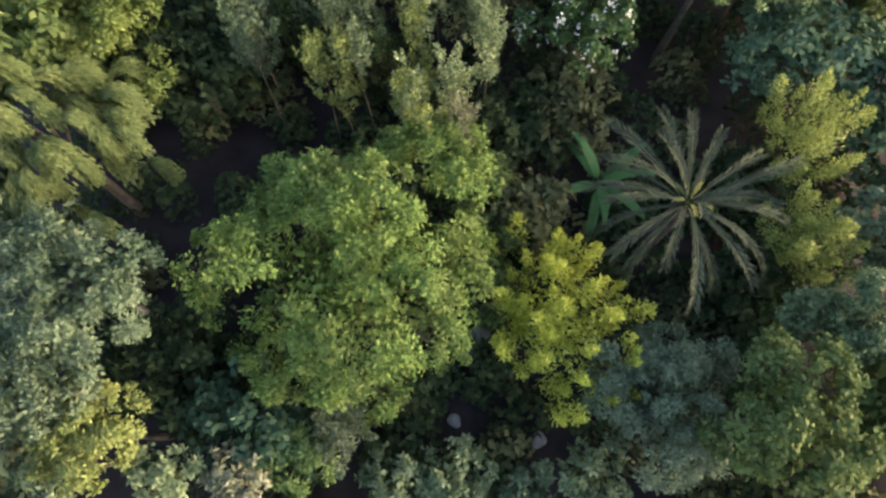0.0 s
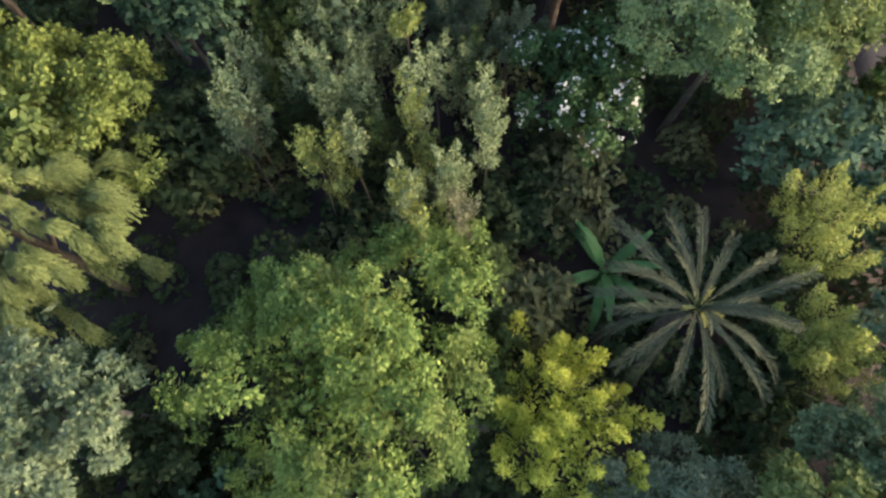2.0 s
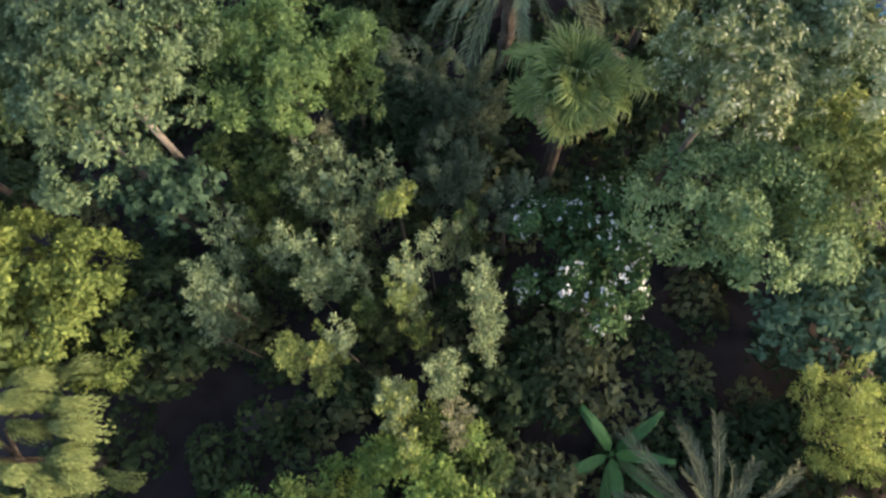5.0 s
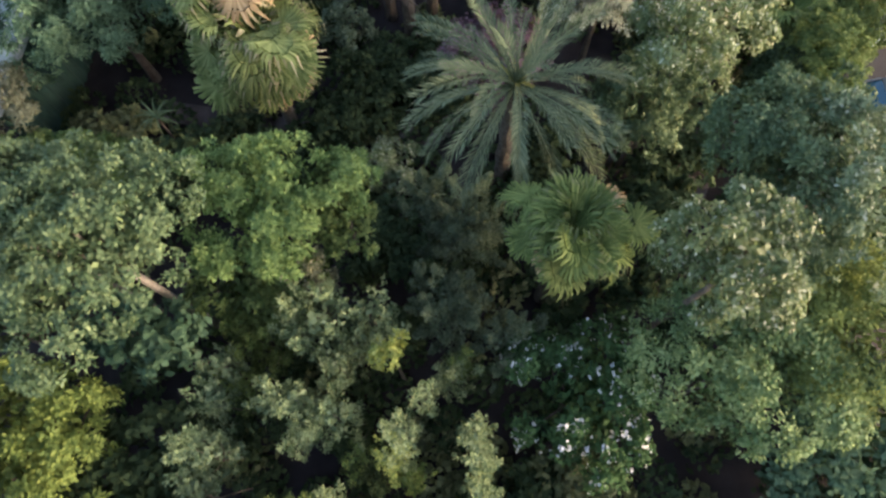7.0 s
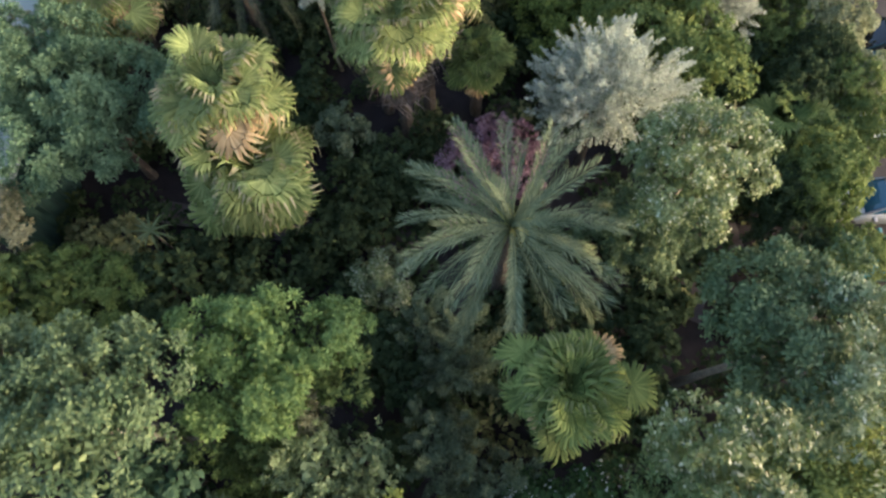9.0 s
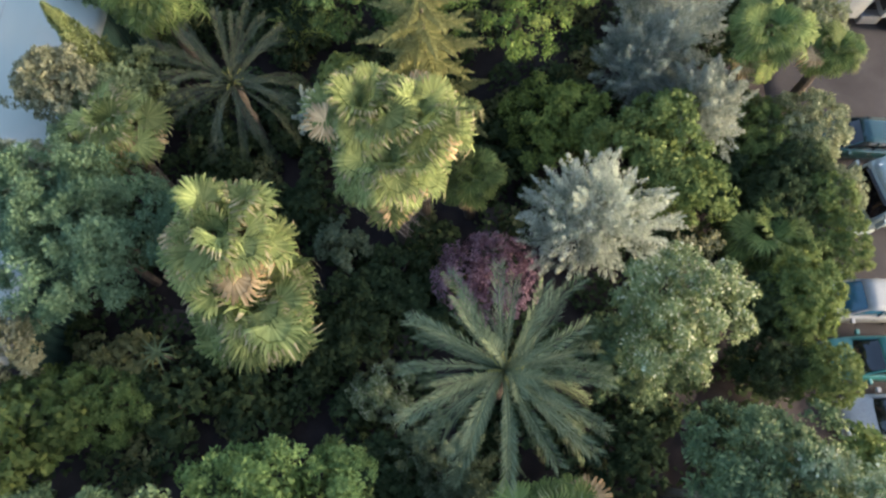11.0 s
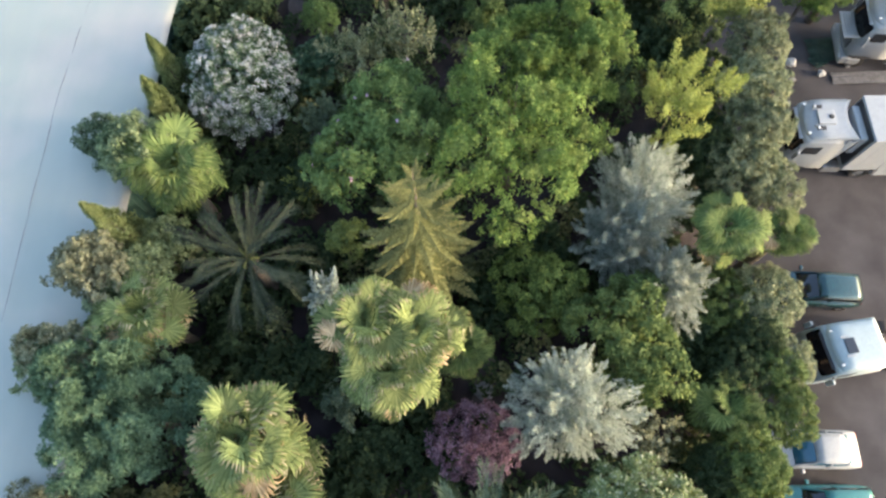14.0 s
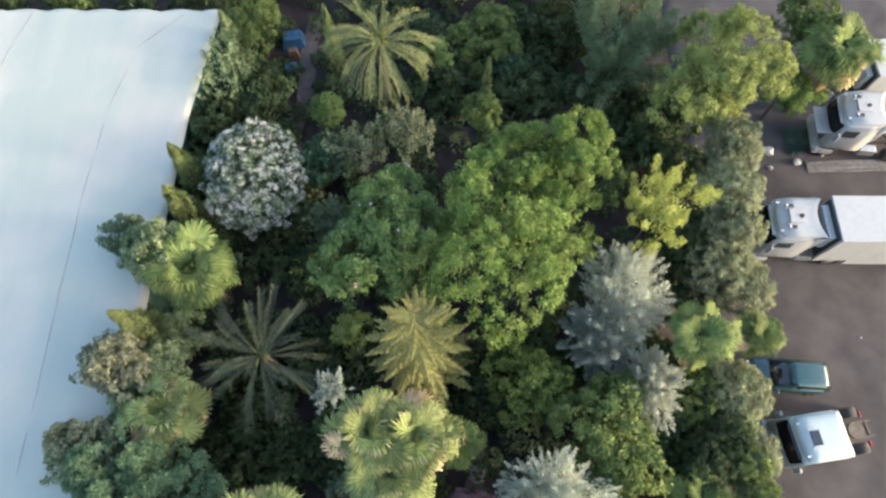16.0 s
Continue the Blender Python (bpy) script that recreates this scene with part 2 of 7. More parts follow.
def quad_mesh(name, verts, quads, smooth=False):
    """A mesh from numpy arrays of points and four-cornered faces."""
    mesh = bpy.data.meshes.new(name)
    n, m = len(verts), len(quads)
    mesh.vertices.add(n)
    mesh.vertices.foreach_set("co", np.ascontiguousarray(verts, dtype=np.float32).ravel())
    mesh.loops.add(4 * m)
    mesh.loops.foreach_set("vertex_index", np.ascontiguousarray(quads, dtype=np.int32).ravel())
    mesh.polygons.add(m)
    mesh.polygons.foreach_set("loop_start", np.arange(0, 4 * m, 4, dtype=np.int32))
    mesh.update(calc_edges=True)
    mesh.validate()
    if smooth:
        mesh.polygons.foreach_set("use_smooth", np.ones(m, dtype=bool))
    return mesh


def unit(v):
    return v / np.maximum(np.linalg.norm(v, axis=-1, keepdims=True), 1e-9)


def leaf_quads(rng, at, axis, facing, length, width, curl=0.12):
    """Pointed leaves: one bent four-cornered face each, at the points given."""
    n = len(at)
    axis = unit(axis)
    side = unit(np.cross(axis, facing + rng.normal(0, 0.25, (n, 3))))
    up = np.cross(side, axis)
    ln = (length * rng.uniform(0.65, 1.3, n))[:, None]
    wd = (width * rng.uniform(0.7, 1.25, n))[:, None]
    base, tip = at - axis * ln * 0.5, at + axis * ln * 0.5 - up * ln * curl
    mid = at + axis * ln * 0.05 + up * ln * curl * 0.5
    verts = np.stack([base, mid + side * wd * 0.5, tip, mid - side * wd * 0.5], 1).reshape(-1, 3)
    return verts, np.arange(4 * n).reshape(-1, 4)


def dome_points(rng, count, low):
    k = np.arange(count) + 0.5
    z = 1 - k / count * (1 - low)
    a = k * 2.39996 + rng.uniform(0, 6.28)
    s = np.sqrt(np.maximum(0, 1 - z * z))
    return unit(np.stack([s * np.cos(a), s * np.sin(a), z], 1) + rng.normal(0, 0.16, (count, 3)))


def crown_mesh(seed, rx, ry, rz, lobes, lobe, leaf, style="round", density=1.0, low=-0.12):
    """A crown about its own centre: boughs, leafy clumps on the boughs, leaves lapping over each clump."""
    rng = np.random.default_rng(seed)
    size = np.array([rx, ry, rz])
    mean = (rx + ry) / 2
    length, wide = leaf
    lr = lobe * mean * rng.uniform(0.5, 1.35, lobes)
    up = np.array([0, 0, 1.0])
    if style in ("sprig", "spray", "spire"):
        way = dome_points(rng, lobes, low)
        cen = way * np.maximum(size - lr[:, None] * 0.6, size * 0.2) * rng.uniform(0.62, 1.15, (lobes, 1))
        area = float(np.sum(lr**2)) * 4 * math.pi
    elif style == "dome":
        way = dome_points(rng, lobes, low)
        cen = way * size * rng.uniform(0.72, 1.0, (lobes, 1))
        area = float(np.sum(lr**2)) * 2.9 * math.pi
    else:
        # boughs reach out unevenly and carry the clumps
        count = int(max(5, min(26, lobes // 6)))
        heading = dome_points(rng, count, low)
        broad = mean * np.clip(1.55 / math.sqrt(count), 0.28, 0.6) * rng.uniform(0.75, 1.25, count)
        root = heading * (size * rng.uniform(0.55, 0.86, (count, 1)))
        pick = np.concatenate([np.arange(count), rng.choice(count, max(0, lobes - count), p=broad**2 / np.sum(broad**2))])[:lobes]
        way = unit(rng.normal(0, 1, (lobes, 3)) + heading[pick] * 0.9 + up * 0.55)
        flat = np.array([1.15, 1.15, 0.38]) if style == "layer" else np.array([1, 1, 0.85])
        cen = root[pick] + way * (broad[pick] * rng.uniform(0.6, 1.0, lobes))[:, None] * flat
        # no clump strays far out of the crown
        over = np.linalg.norm(cen / size, axis=1)
        cen = cen * np.minimum(1.0, rng.uniform(0.9, 1.06, lobes) / np.maximum(over, 1e-6))[:, None]
        area = float(np.sum(lr**2)) * 2.9 * math.pi
    if style != "dome":
        # an uneven outline: some sides fuller than others
        turn = np.arctan2(cen[:, 1], cen[:, 0])
        p, q, r = rng.uniform(0, 6.283, 3)
        swell = 1 + 0.13 * np.sin(2 * turn + p) + 0.11 * np.sin(3 * turn + q) + 0.07 * np.sin(5 * turn + r)
        cen[:, :2] *= swell[:, None]
    n = int(min(33000, density * 0.62 * area / (length * wide * 0.5)))
    own = rng.choice(lobes, n, p=lr**2 / np.sum(lr**2))
    spin = unit(rng.normal(0, 1, (n, 3)))
    if style == "spray":
        # pointed branchlets that stand out from the crown like a brush
        lean = unit(way * 1.1 + up * 0.35 + rng.normal(0, 0.25, way.shape))[own]
        along = rng.uniform(-1.5, 1.8, n)
        face = unit(rng.normal(0, 1, (n, 3)) + way[own] * 0.3 + up * 0.2)
        thick = 0.8 * np.clip(1 - along / 1.95, 0.03, 1.2) ** 0.7 * rng.uniform(0.2, 1.2, n)
        at = cen[own] + lean * (lr[own] * along)[:, None] + face * (lr[own] * thick)[:, None]
        axis = unit(face * 0.6 + spin * 0.35 + lean * 0.8)
        facing = face + spin * 0.3 + up * 0.5
    elif style == "spire":
        # upright leafy shoots with rounded heads, set close together
        lean = unit(up * 1.1 + way * 0.45 + rng.normal(0, 0.14, way.shape))[own]
        along = rng.uniform(-2.4, 2.0, n)
        face = unit(rng.normal(0, 1, (n, 3)) + way[own] * 0.3 + up * 0.2)
        thick = np.clip(1 - np.clip(along, -1, 2) / 2.1, 0.02, 1.0) ** 0.55 * rng.uniform(0.35, 1.15, n)
        at = cen[own] + lean * (lr[own] * along)[:, None] + face * (lr[own] * thick)[:, None]
        axis = unit(face * 0.8 + spin * 0.5 + lean * 0.45)
        facing = face + spin * 0.3 + up * 0.35
    elif style == "sprig":
        lean = unit(way * 0.9 + up * 0.8 + rng.normal(0, 0.22, way.shape))[own]
        along = rng.uniform(-0.8, 1.7, n)
        face = unit(rng.normal(0, 1, (n, 3)) + way[own] * 0.45 + lean * 0.25)
        thick = 0.7 * np.sqrt(np.clip(1 - along / 1.75, 0.01, 1.2)) * rng.uniform(0.4, 1.2, n)
        at = cen[own] + lean * (lr[own] * along)[:, None] + face * (lr[own] * thick)[:, None]
        axis = unit(face * 0.8 + spin * 0.5 + lean * 0.6)
        facing = face + spin * 0.3 + up * 0.3
    else:
        pole = unit(way + up * 0.6)[own]
        face = unit(rng.normal(0, 1, (n, 3)) + pole * 1.15)
        squash = np.array({"layer": (1.25, 1.25, 0.5), "puff": (0.9, 0.9, 1.3)}.get(style, (1, 1, 0.95)))
        at = cen[own] + face * (lr[own] * rng.uniform(0.3, 1.32, n) ** 0.75)[:, None] * squash
        rim = face - pole * np.sum(face * pole, 1, keepdims=True)
        fall = {"layer": 0.0, "puff": 0.2}.get(style, -0.12)
        axis = unit(rim * 0.8 + face * (0.7 if style == "puff" else 0.35) + spin * 0.6 + up * fall)
        facing = face + spin * 0.4
    v1, q1 = leaf_quads(rng, at, axis, facing, length, wide)
    m = max(60, n // 9)
    core = unit(rng.normal(0, 1, (m, 3)))
    at2 = core * size * rng.uniform(0.2, 0.66, (m, 1))
    at2 = at2[at2[:, 2] > low * rz * 1.3]
    sp2 = unit(rng.normal(0, 1, at2.shape))
    v2, q2 = leaf_quads(rng, at2, sp2, unit(at2 + 1e-6) + sp2 * 0.3, length * 1.6, wide * 1.8)
    return quad_mesh("crown", np.vstack([v1, v2]), np.vstack([q1, q2 + len(v1)])), cen


def tube(bm, pts, radii, sides=7):
    """A tapering bent limb through the points."""
    rings = []
    for i, (p, r) in enumerate(zip(pts, radii)):
        p = Vector(p)
        d = (Vector(pts[min(i + 1, len(pts) - 1)]) - Vector(pts[max(i - 1, 0)])).normalized()
        a = d.cross(Vector((0.31, 0.95, 0.1))).normalized()
        b = d.cross(a)
        rings.append([bm.verts.new(p + (a * math.cos(k * math.tau / sides) + b * math.sin(k * math.tau / sides)) * r) for k in range(sides)])
    for one, two in zip(rings, rings[1:]):
        for k in range(sides):
            bm.faces.new((one[k], one[(k + 1) % sides], two[(k + 1) % sides], two[k]))
    bm.faces.new(rings[0][::-1])
    bm.faces.new(rings[-1])


def ground_height(x, y):
    """The garden lies on a low terrace beside the lorry park."""
    k = min(1.0, max(0.0, (15.5 - x) / 3.5))
    return 1.2 * k * k * (3 - 2 * k)


COUNT = [0]


def plant(name, x, y, top, rx, ry, hf, material, label, style="round", leaf=(0.17, 0.085), lobes=0, lobe=0.3, density=1.0, category="tree", group="", bark=BARK, bloom=None, low=-0.3, clumps=1.0, young=None):
    """A tree or shrub: tapered trunk, limbs into the lobes, a crown of leaves."""
    COUNT[0] += 1
    seed = COUNT[0]
    rng = random.Random(seed)
    ground = ground_height(x, y)
    rz = hf * (rx + ry) / 2
    rz = min(rz, (top - ground) / 1.25)
    mid = top - rz
    ob = thing(name, pose(x, y, ground), label, category, group)
    mean = (rx + ry) / 2
    if style == "spire":
        clump = (0.155 + 0.018 * mean) * clumps
        lobe = clump / mean
        lobes = int(max(9, (0.8 + 0.35 * hf) * rx * ry / (clump**2 * 1.5)))
    elif style in ("sprig", "spray"):
        lobes = int(1.5 * (lobes or max(10, min(70, 20 * mean))))
        lobe *= 0.8
    else:
        clump = min(0.32, max(0.16, 0.11 + 0.065 * mean)) * clumps
        lobe = clump / mean
        lobes = int(max(14, (1.1 + 0.9 * hf) * math.pi * rx * ry / (math.pi * clump**2 * 0.72)))
    if hf >= 1.3:
        low = min(low, -0.95 if style == "spire" else -0.6)
    mesh, cen = crown_mesh(seed, rx, ry, rz, lobes, lobe, leaf, style, density, low)
    crown = link_part("crown", mesh, material, ob)
    crown.location = (0, 0, mid - ground)
    high = mid - ground
    thick = (0.035 + 0.035 * mean) * (0.5 if style == "spire" else 1.0)
    bm = bmesh.new()
    bend = (rng.uniform(-0.2, 0.2), rng.uniform(-0.2, 0.2))
    tube(bm, [(0, 0, -0.1), (bend[0] * 0.4, bend[1] * 0.4, high * 0.4), (bend[0], bend[1], high * 0.8), (0, 0, high + rz * 0.4)], [thick * 1.5, thick, thick * 0.8, thick * 0.3])
    part("trunk", bm, bark, ob)
    inner = [c for c in range(len(cen)) if np.linalg.norm(cen[c] / np.array([rx, ry, rz])) < 0.8] or list(range(len(cen)))
    for c in rng.sample(inner, min(5, len(inner))):
        bm = bmesh.new()
        end = Vector(cen[c]) + Vector((0, 0, high))
        start = Vector((bend[0], bend[1], max(high * 0.72, high - 0.5 * rz)))
        half = start.lerp(end, 0.5) + Vector((0, 0, -0.06 * (end - start).length))
        tube(bm, [start, half, end], [thick * 0.55, thick * 0.38, thick * 0.12], 5)
        part("limb", bm, bark, ob)
    if young:
        # a rosette of young leaves on many clumps
        yrng = np.random.default_rng(seed + 500)
        lit = cen[cen[:, 2] > -0.1 * rz]
        lit = np.repeat(lit[yrng.uniform(0, 1, len(lit)) < 0.6], 12, 0)
        spin = unit(yrng.normal(0, 1, lit.shape))
        head = unit(unit(lit / np.array([rx, ry, rz])) + np.array([0, 0, 0.8]))
        axis = unit(spin + head * 0.7)
        v, q = leaf_quads(yrng, lit + head * lobe * mean * 0.92 + axis * leaf[0] * 0.5, axis, head + spin * 0.2, leaf[0], leaf[1])
        link_part("young_growth", quad_mesh("young_growth", v, q), young, ob, "brighter young leaves at the shoot tips").location = (0, 0, high)
    if bloom:
        bmat, share, size = bloom
        brng = np.random.default_rng(seed + 900)
        n = int(share)
        k = brng.choice(len(cen), n)
        out = unit(brng.normal(0, 1, (n, 3)) + unit(cen[k]) * 1.2 + np.array([0, 0, 0.9]))
        at = cen[k] + out * lobe * (rx + ry) / 2 * brng.uniform(0.9, 1.15, (n, 1))
        vs, qs = [], []
        for j in range(3):
            v, q = leaf_quads(brng, at + brng.normal(0, size * 0.3, (n, 3)), unit(brng.normal(0, 1, (n, 3))), out, size, size * 0.8)
            vs.append(v)
            qs.append(q + len(vs[0]) * j)
        flowers = link_part("blossom", quad_mesh("blossom", np.vstack(vs), np.vstack(qs)), bmat, ob)
        flowers.location = (0, 0, high)
    return ob


# palms
def frond_mesh(seed, length, rise, fall, leaflet, pairs=44):
    """A feather frond along +x: a bent midrib and two rows of narrow leaflets."""
    rng = np.random.default_rng(seed)
    s = np.linspace(0, 1, 13)
    ang = np.radians(rise + (fall - rise) * s**1.3)
    step = length / 12
    px = np.concatenate([[0], np.cumsum(np.cos(ang[:-1]) * step)])
    pz = np.concatenate([[0], np.cumsum(np.sin(ang[:-1]) * step)])
    sway = rng.uniform(-0.08, 0.08) * length
    py = sway * s**2
    w = 0.035 * (1 - s) + 0.008
    verts, quads = [], []
    ring = np.stack([np.stack([px, py - w, pz], 1), np.stack([px, py, pz + w * 0.8], 1), np.stack([px, py + w, pz], 1), np.stack([px, py, pz - w], 1)], 1)
    verts.append(ring.reshape(-1, 3))
    for i in range(12):
        for k in range(4):
            quads.append((4 * i + k, 4 * i + (k + 1) % 4, 4 * i + 4 + (k + 1) % 4, 4 * i + 4 + k))
    n = 4 * 13
    f = np.linspace(0.2, 0.995, pairs)
    cx, cy, cz = np.interp(f, s, px), np.interp(f, s, py), np.interp(f, s, pz)
    ta = np.interp(f, s, ang)
    tan = np.stack([np.cos(ta), np.zeros(pairs), np.sin(ta)], 1)
    nor = np.stack([-np.sin(ta), np.zeros(pairs), np.cos(ta)], 1)
    size = leaflet * np.clip(0.35 + 1.6 * (f - 0.2), 0, 1) * np.clip(3.4 * (1.22 - f), 0, 1) * rng.uniform(0.85, 1.1, pairs)
    for sign in (-1, 1):
        jit = rng.normal(0, 0.10, (pairs, 3))
        way = unit(tan * 1.05 + np.array([0, sign, 0]) * 0.66 + nor * 0.5 + jit)
        at = np.stack([cx, cy, cz], 1)
        tip = at + way * size[:, None] + np.array([0, 0, -1.0]) * (size * 0.16)[:, None]
        mid = at + way * (size * 0.5)[:, None]
        wid = tan * 0.024
        v = np.stack([at - wid * 0.4, mid - wid, tip, mid + wid], 1).reshape(-1, 3)
        verts.append(v)
        quads += [tuple(n + 4 * i + np.arange(4)) for i in range(pairs)]
        n += 4 * pairs
    return quad_mesh("frond", np.vstack(verts), np.array(quads))


FRONDS = {}


def date_palm(x, y, heart, reach, count, material, label, flat=0.0, seed=0, feather=0.12):
    """A feather palm: ringed trunk, boss of cut stems, fronds in rising tiers, each one a part."""
    rng = random.Random(seed)
    ground = ground_height(x, y)
    ob = thing("date_palm", pose(x, y, ground), label, "palm tree", "date palms")
    high = heart - ground
    bm = bmesh.new()
    rings = max(6, int(high / 0.22))
    pts, rad = [], []
    for i in range(rings + 1):
        pts.append((0.03 * math.sin(i), 0.03 * math.cos(i * 1.3), high * i / rings - 0.05))
        rad.append((0.27 - 0.07 * i / rings) * (1.08 if i % 2 else 0.95))
    tube(bm, pts, rad, 10)
    part("trunk", bm, PALM_BARK, ob)
    bm = bmesh.new()
    tube(bm, [(0, 0, high - 0.45), (0, 0, high - 0.2), (0, 0, high), (0, 0, high + 0.12)], [0.2, 0.3, 0.26, 0.08], 10)
    part("boss", bm, PALM_BARK, ob)
    for i in range(count):
        f = (i + 0.5) / count
        rise = 82 - (92 - flat) * f**0.85 + rng.uniform(-6, 6)
        tier = int(min(5, max(0, (90 - rise) // 16)))
        key = (tier, i % 3, round(reach, 1))
        if key not in FRONDS:
            r0 = 82 - 16 * tier
            FRONDS[key] = frond_mesh(17 * tier + i, reach * (0.5, 0.8, 0.95)[min(tier, 2)], r0, r0 - 58 - 5 * tier, reach * feather)
        fr = new("frond", FRONDS[key])
        if not FRONDS[key].materials:
            FRONDS[key].materials.append(None)
        fr.material_slots[0].link = "OBJECT"
        fr.material_slots[0].material = material
        fr.parent = ob
        fr.matrix_basis = pose(0, 0, high + 0.05, rng.uniform(-14, 14), rng.uniform(-5, 5), i * 137.5 + rng.uniform(-12, 12)) @ Matrix.Diagonal((*[rng.uniform(0.88, 1.08)] * 3, 1))
    for i in range(5):
        bm = bmesh.new()
        a = i * 1.3
        tube(bm, [(0, 0, high), (0.09 * math.cos(a), 0.09 * math.sin(a), high + 0.3), (0.22 * math.cos(a), 0.22 * math.sin(a), high + 0.62)], [0.06, 0.05, 0.012], 5)
        part("spear", bm, DATE_YELLOW, ob, "pale unopened spear leaf")
    for i in range(7):
        key = ("young", i % 2)
        if key not in FRONDS:
            FRONDS[key] = frond_mesh(90 + i, 0.62, 66 - 12 * i, -10, 0.13, 22)
            FRONDS[key].materials.append(HEART)
        fr = new("young_frond", FRONDS[key])
        fr.parent = ob
        fr["label"] = "short pale yellow young frond"
        fr.matrix_basis = pose(0, 0, high + 0.12, rng.uniform(-10, 10), 0, i * 137.5)
    return ob


def fan_mesh(seed, stalk, radius, droop, bend):
    """A fan leaf along +x: stalk, pleated blade bent back from it, loose pale tips that hang."""
    rng = np.random.default_rng(seed)
    verts = [(0, -0.022, 0), (0, 0.022, 0), (stalk, 0.015, 0.0), (stalk, -0.015, 0.0), (0, 0, -0.025), (stalk, 0, -0.02)]
    quads = [(0, 1, 2, 3), (0, 3, 5, 4), (1, 4, 5, 2)]
    tips = []
    n = 26
    edge = np.radians(np.linspace(-118, 118, n + 1))
    # the blade folds upwards along its midrib, like a half-open fan
    cup = rng.uniform(0.15, 0.4) * (1 - min(1, droop * 0.6))
    for i in range(n):
        a0, a1 = edge[i], edge[i + 1]
        am = (a0 + a1) / 2
        long_r = radius * (0.84 + 0.16 * math.cos(am)) * rng.uniform(0.9, 1.08)
        b = len(verts)
        join = 0.5 * long_r
        lift = cup * abs(math.sin(am))
        z1 = join * lift - droop * 0.05 * radius
        fold = 0.035 * radius
        verts += [(stalk, 0, 0.0), (stalk + join * math.cos(a0), join * math.sin(a0), z1 - fold), (stalk + join * math.cos(am), join * math.sin(am), z1 + fold), (stalk + join * math.cos(a1), join * math.sin(a1), z1 - fold)]
        quads.append((b, b + 1, b + 2, b + 3))
        tw = rng.normal(0, 0.05)
        mr, tr = 0.78 * long_r, long_r * (1 - 0.1 * droop)
        mz = mr * lift * 0.9 - radius * droop * 0.08
        tz = mz - radius * (0.03 + droop * rng.uniform(0.15, 0.55))
        half = (a1 - a0) * 0.27
        c = len(verts)
        verts += [(stalk + mr * math.cos(am - half + tw), mr * math.sin(am - half + tw), mz), (stalk + mr * math.cos(am + half + tw), mr * math.sin(am + half + tw), mz), (stalk + tr * math.cos(am + 1.6 * tw), tr * math.sin(am + 1.6 * tw), tz), (stalk + tr * math.cos(am + 1.6 * tw + 0.015), tr * math.sin(am + 1.6 * tw + 0.015), tz)]
        quads.append((b + 1, c, c + 1, b + 3))
        if rng.uniform() < 0.45:
            tips.append(len(quads))
        quads.append((c, c + 2, c + 3, c + 1))
    co = np.array(verts, dtype=float)
    far = co[:, 0] - stalk
    turn = math.radians(bend)
    co[6:, 0], co[6:, 2] = (stalk + far * math.cos(turn) + co[:, 2] * math.sin(turn))[6:], (co[:, 2] * math.cos(turn) - far * math.sin(turn))[6:]
    mesh = quad_mesh("fan_leaf", co, np.array(quads))
    mesh.materials.append(None)
    mesh.materials.append(FAN_TIP)
    for k in tips:
        mesh.polygons[k].material_index = 1
    return mesh


FANS = {}


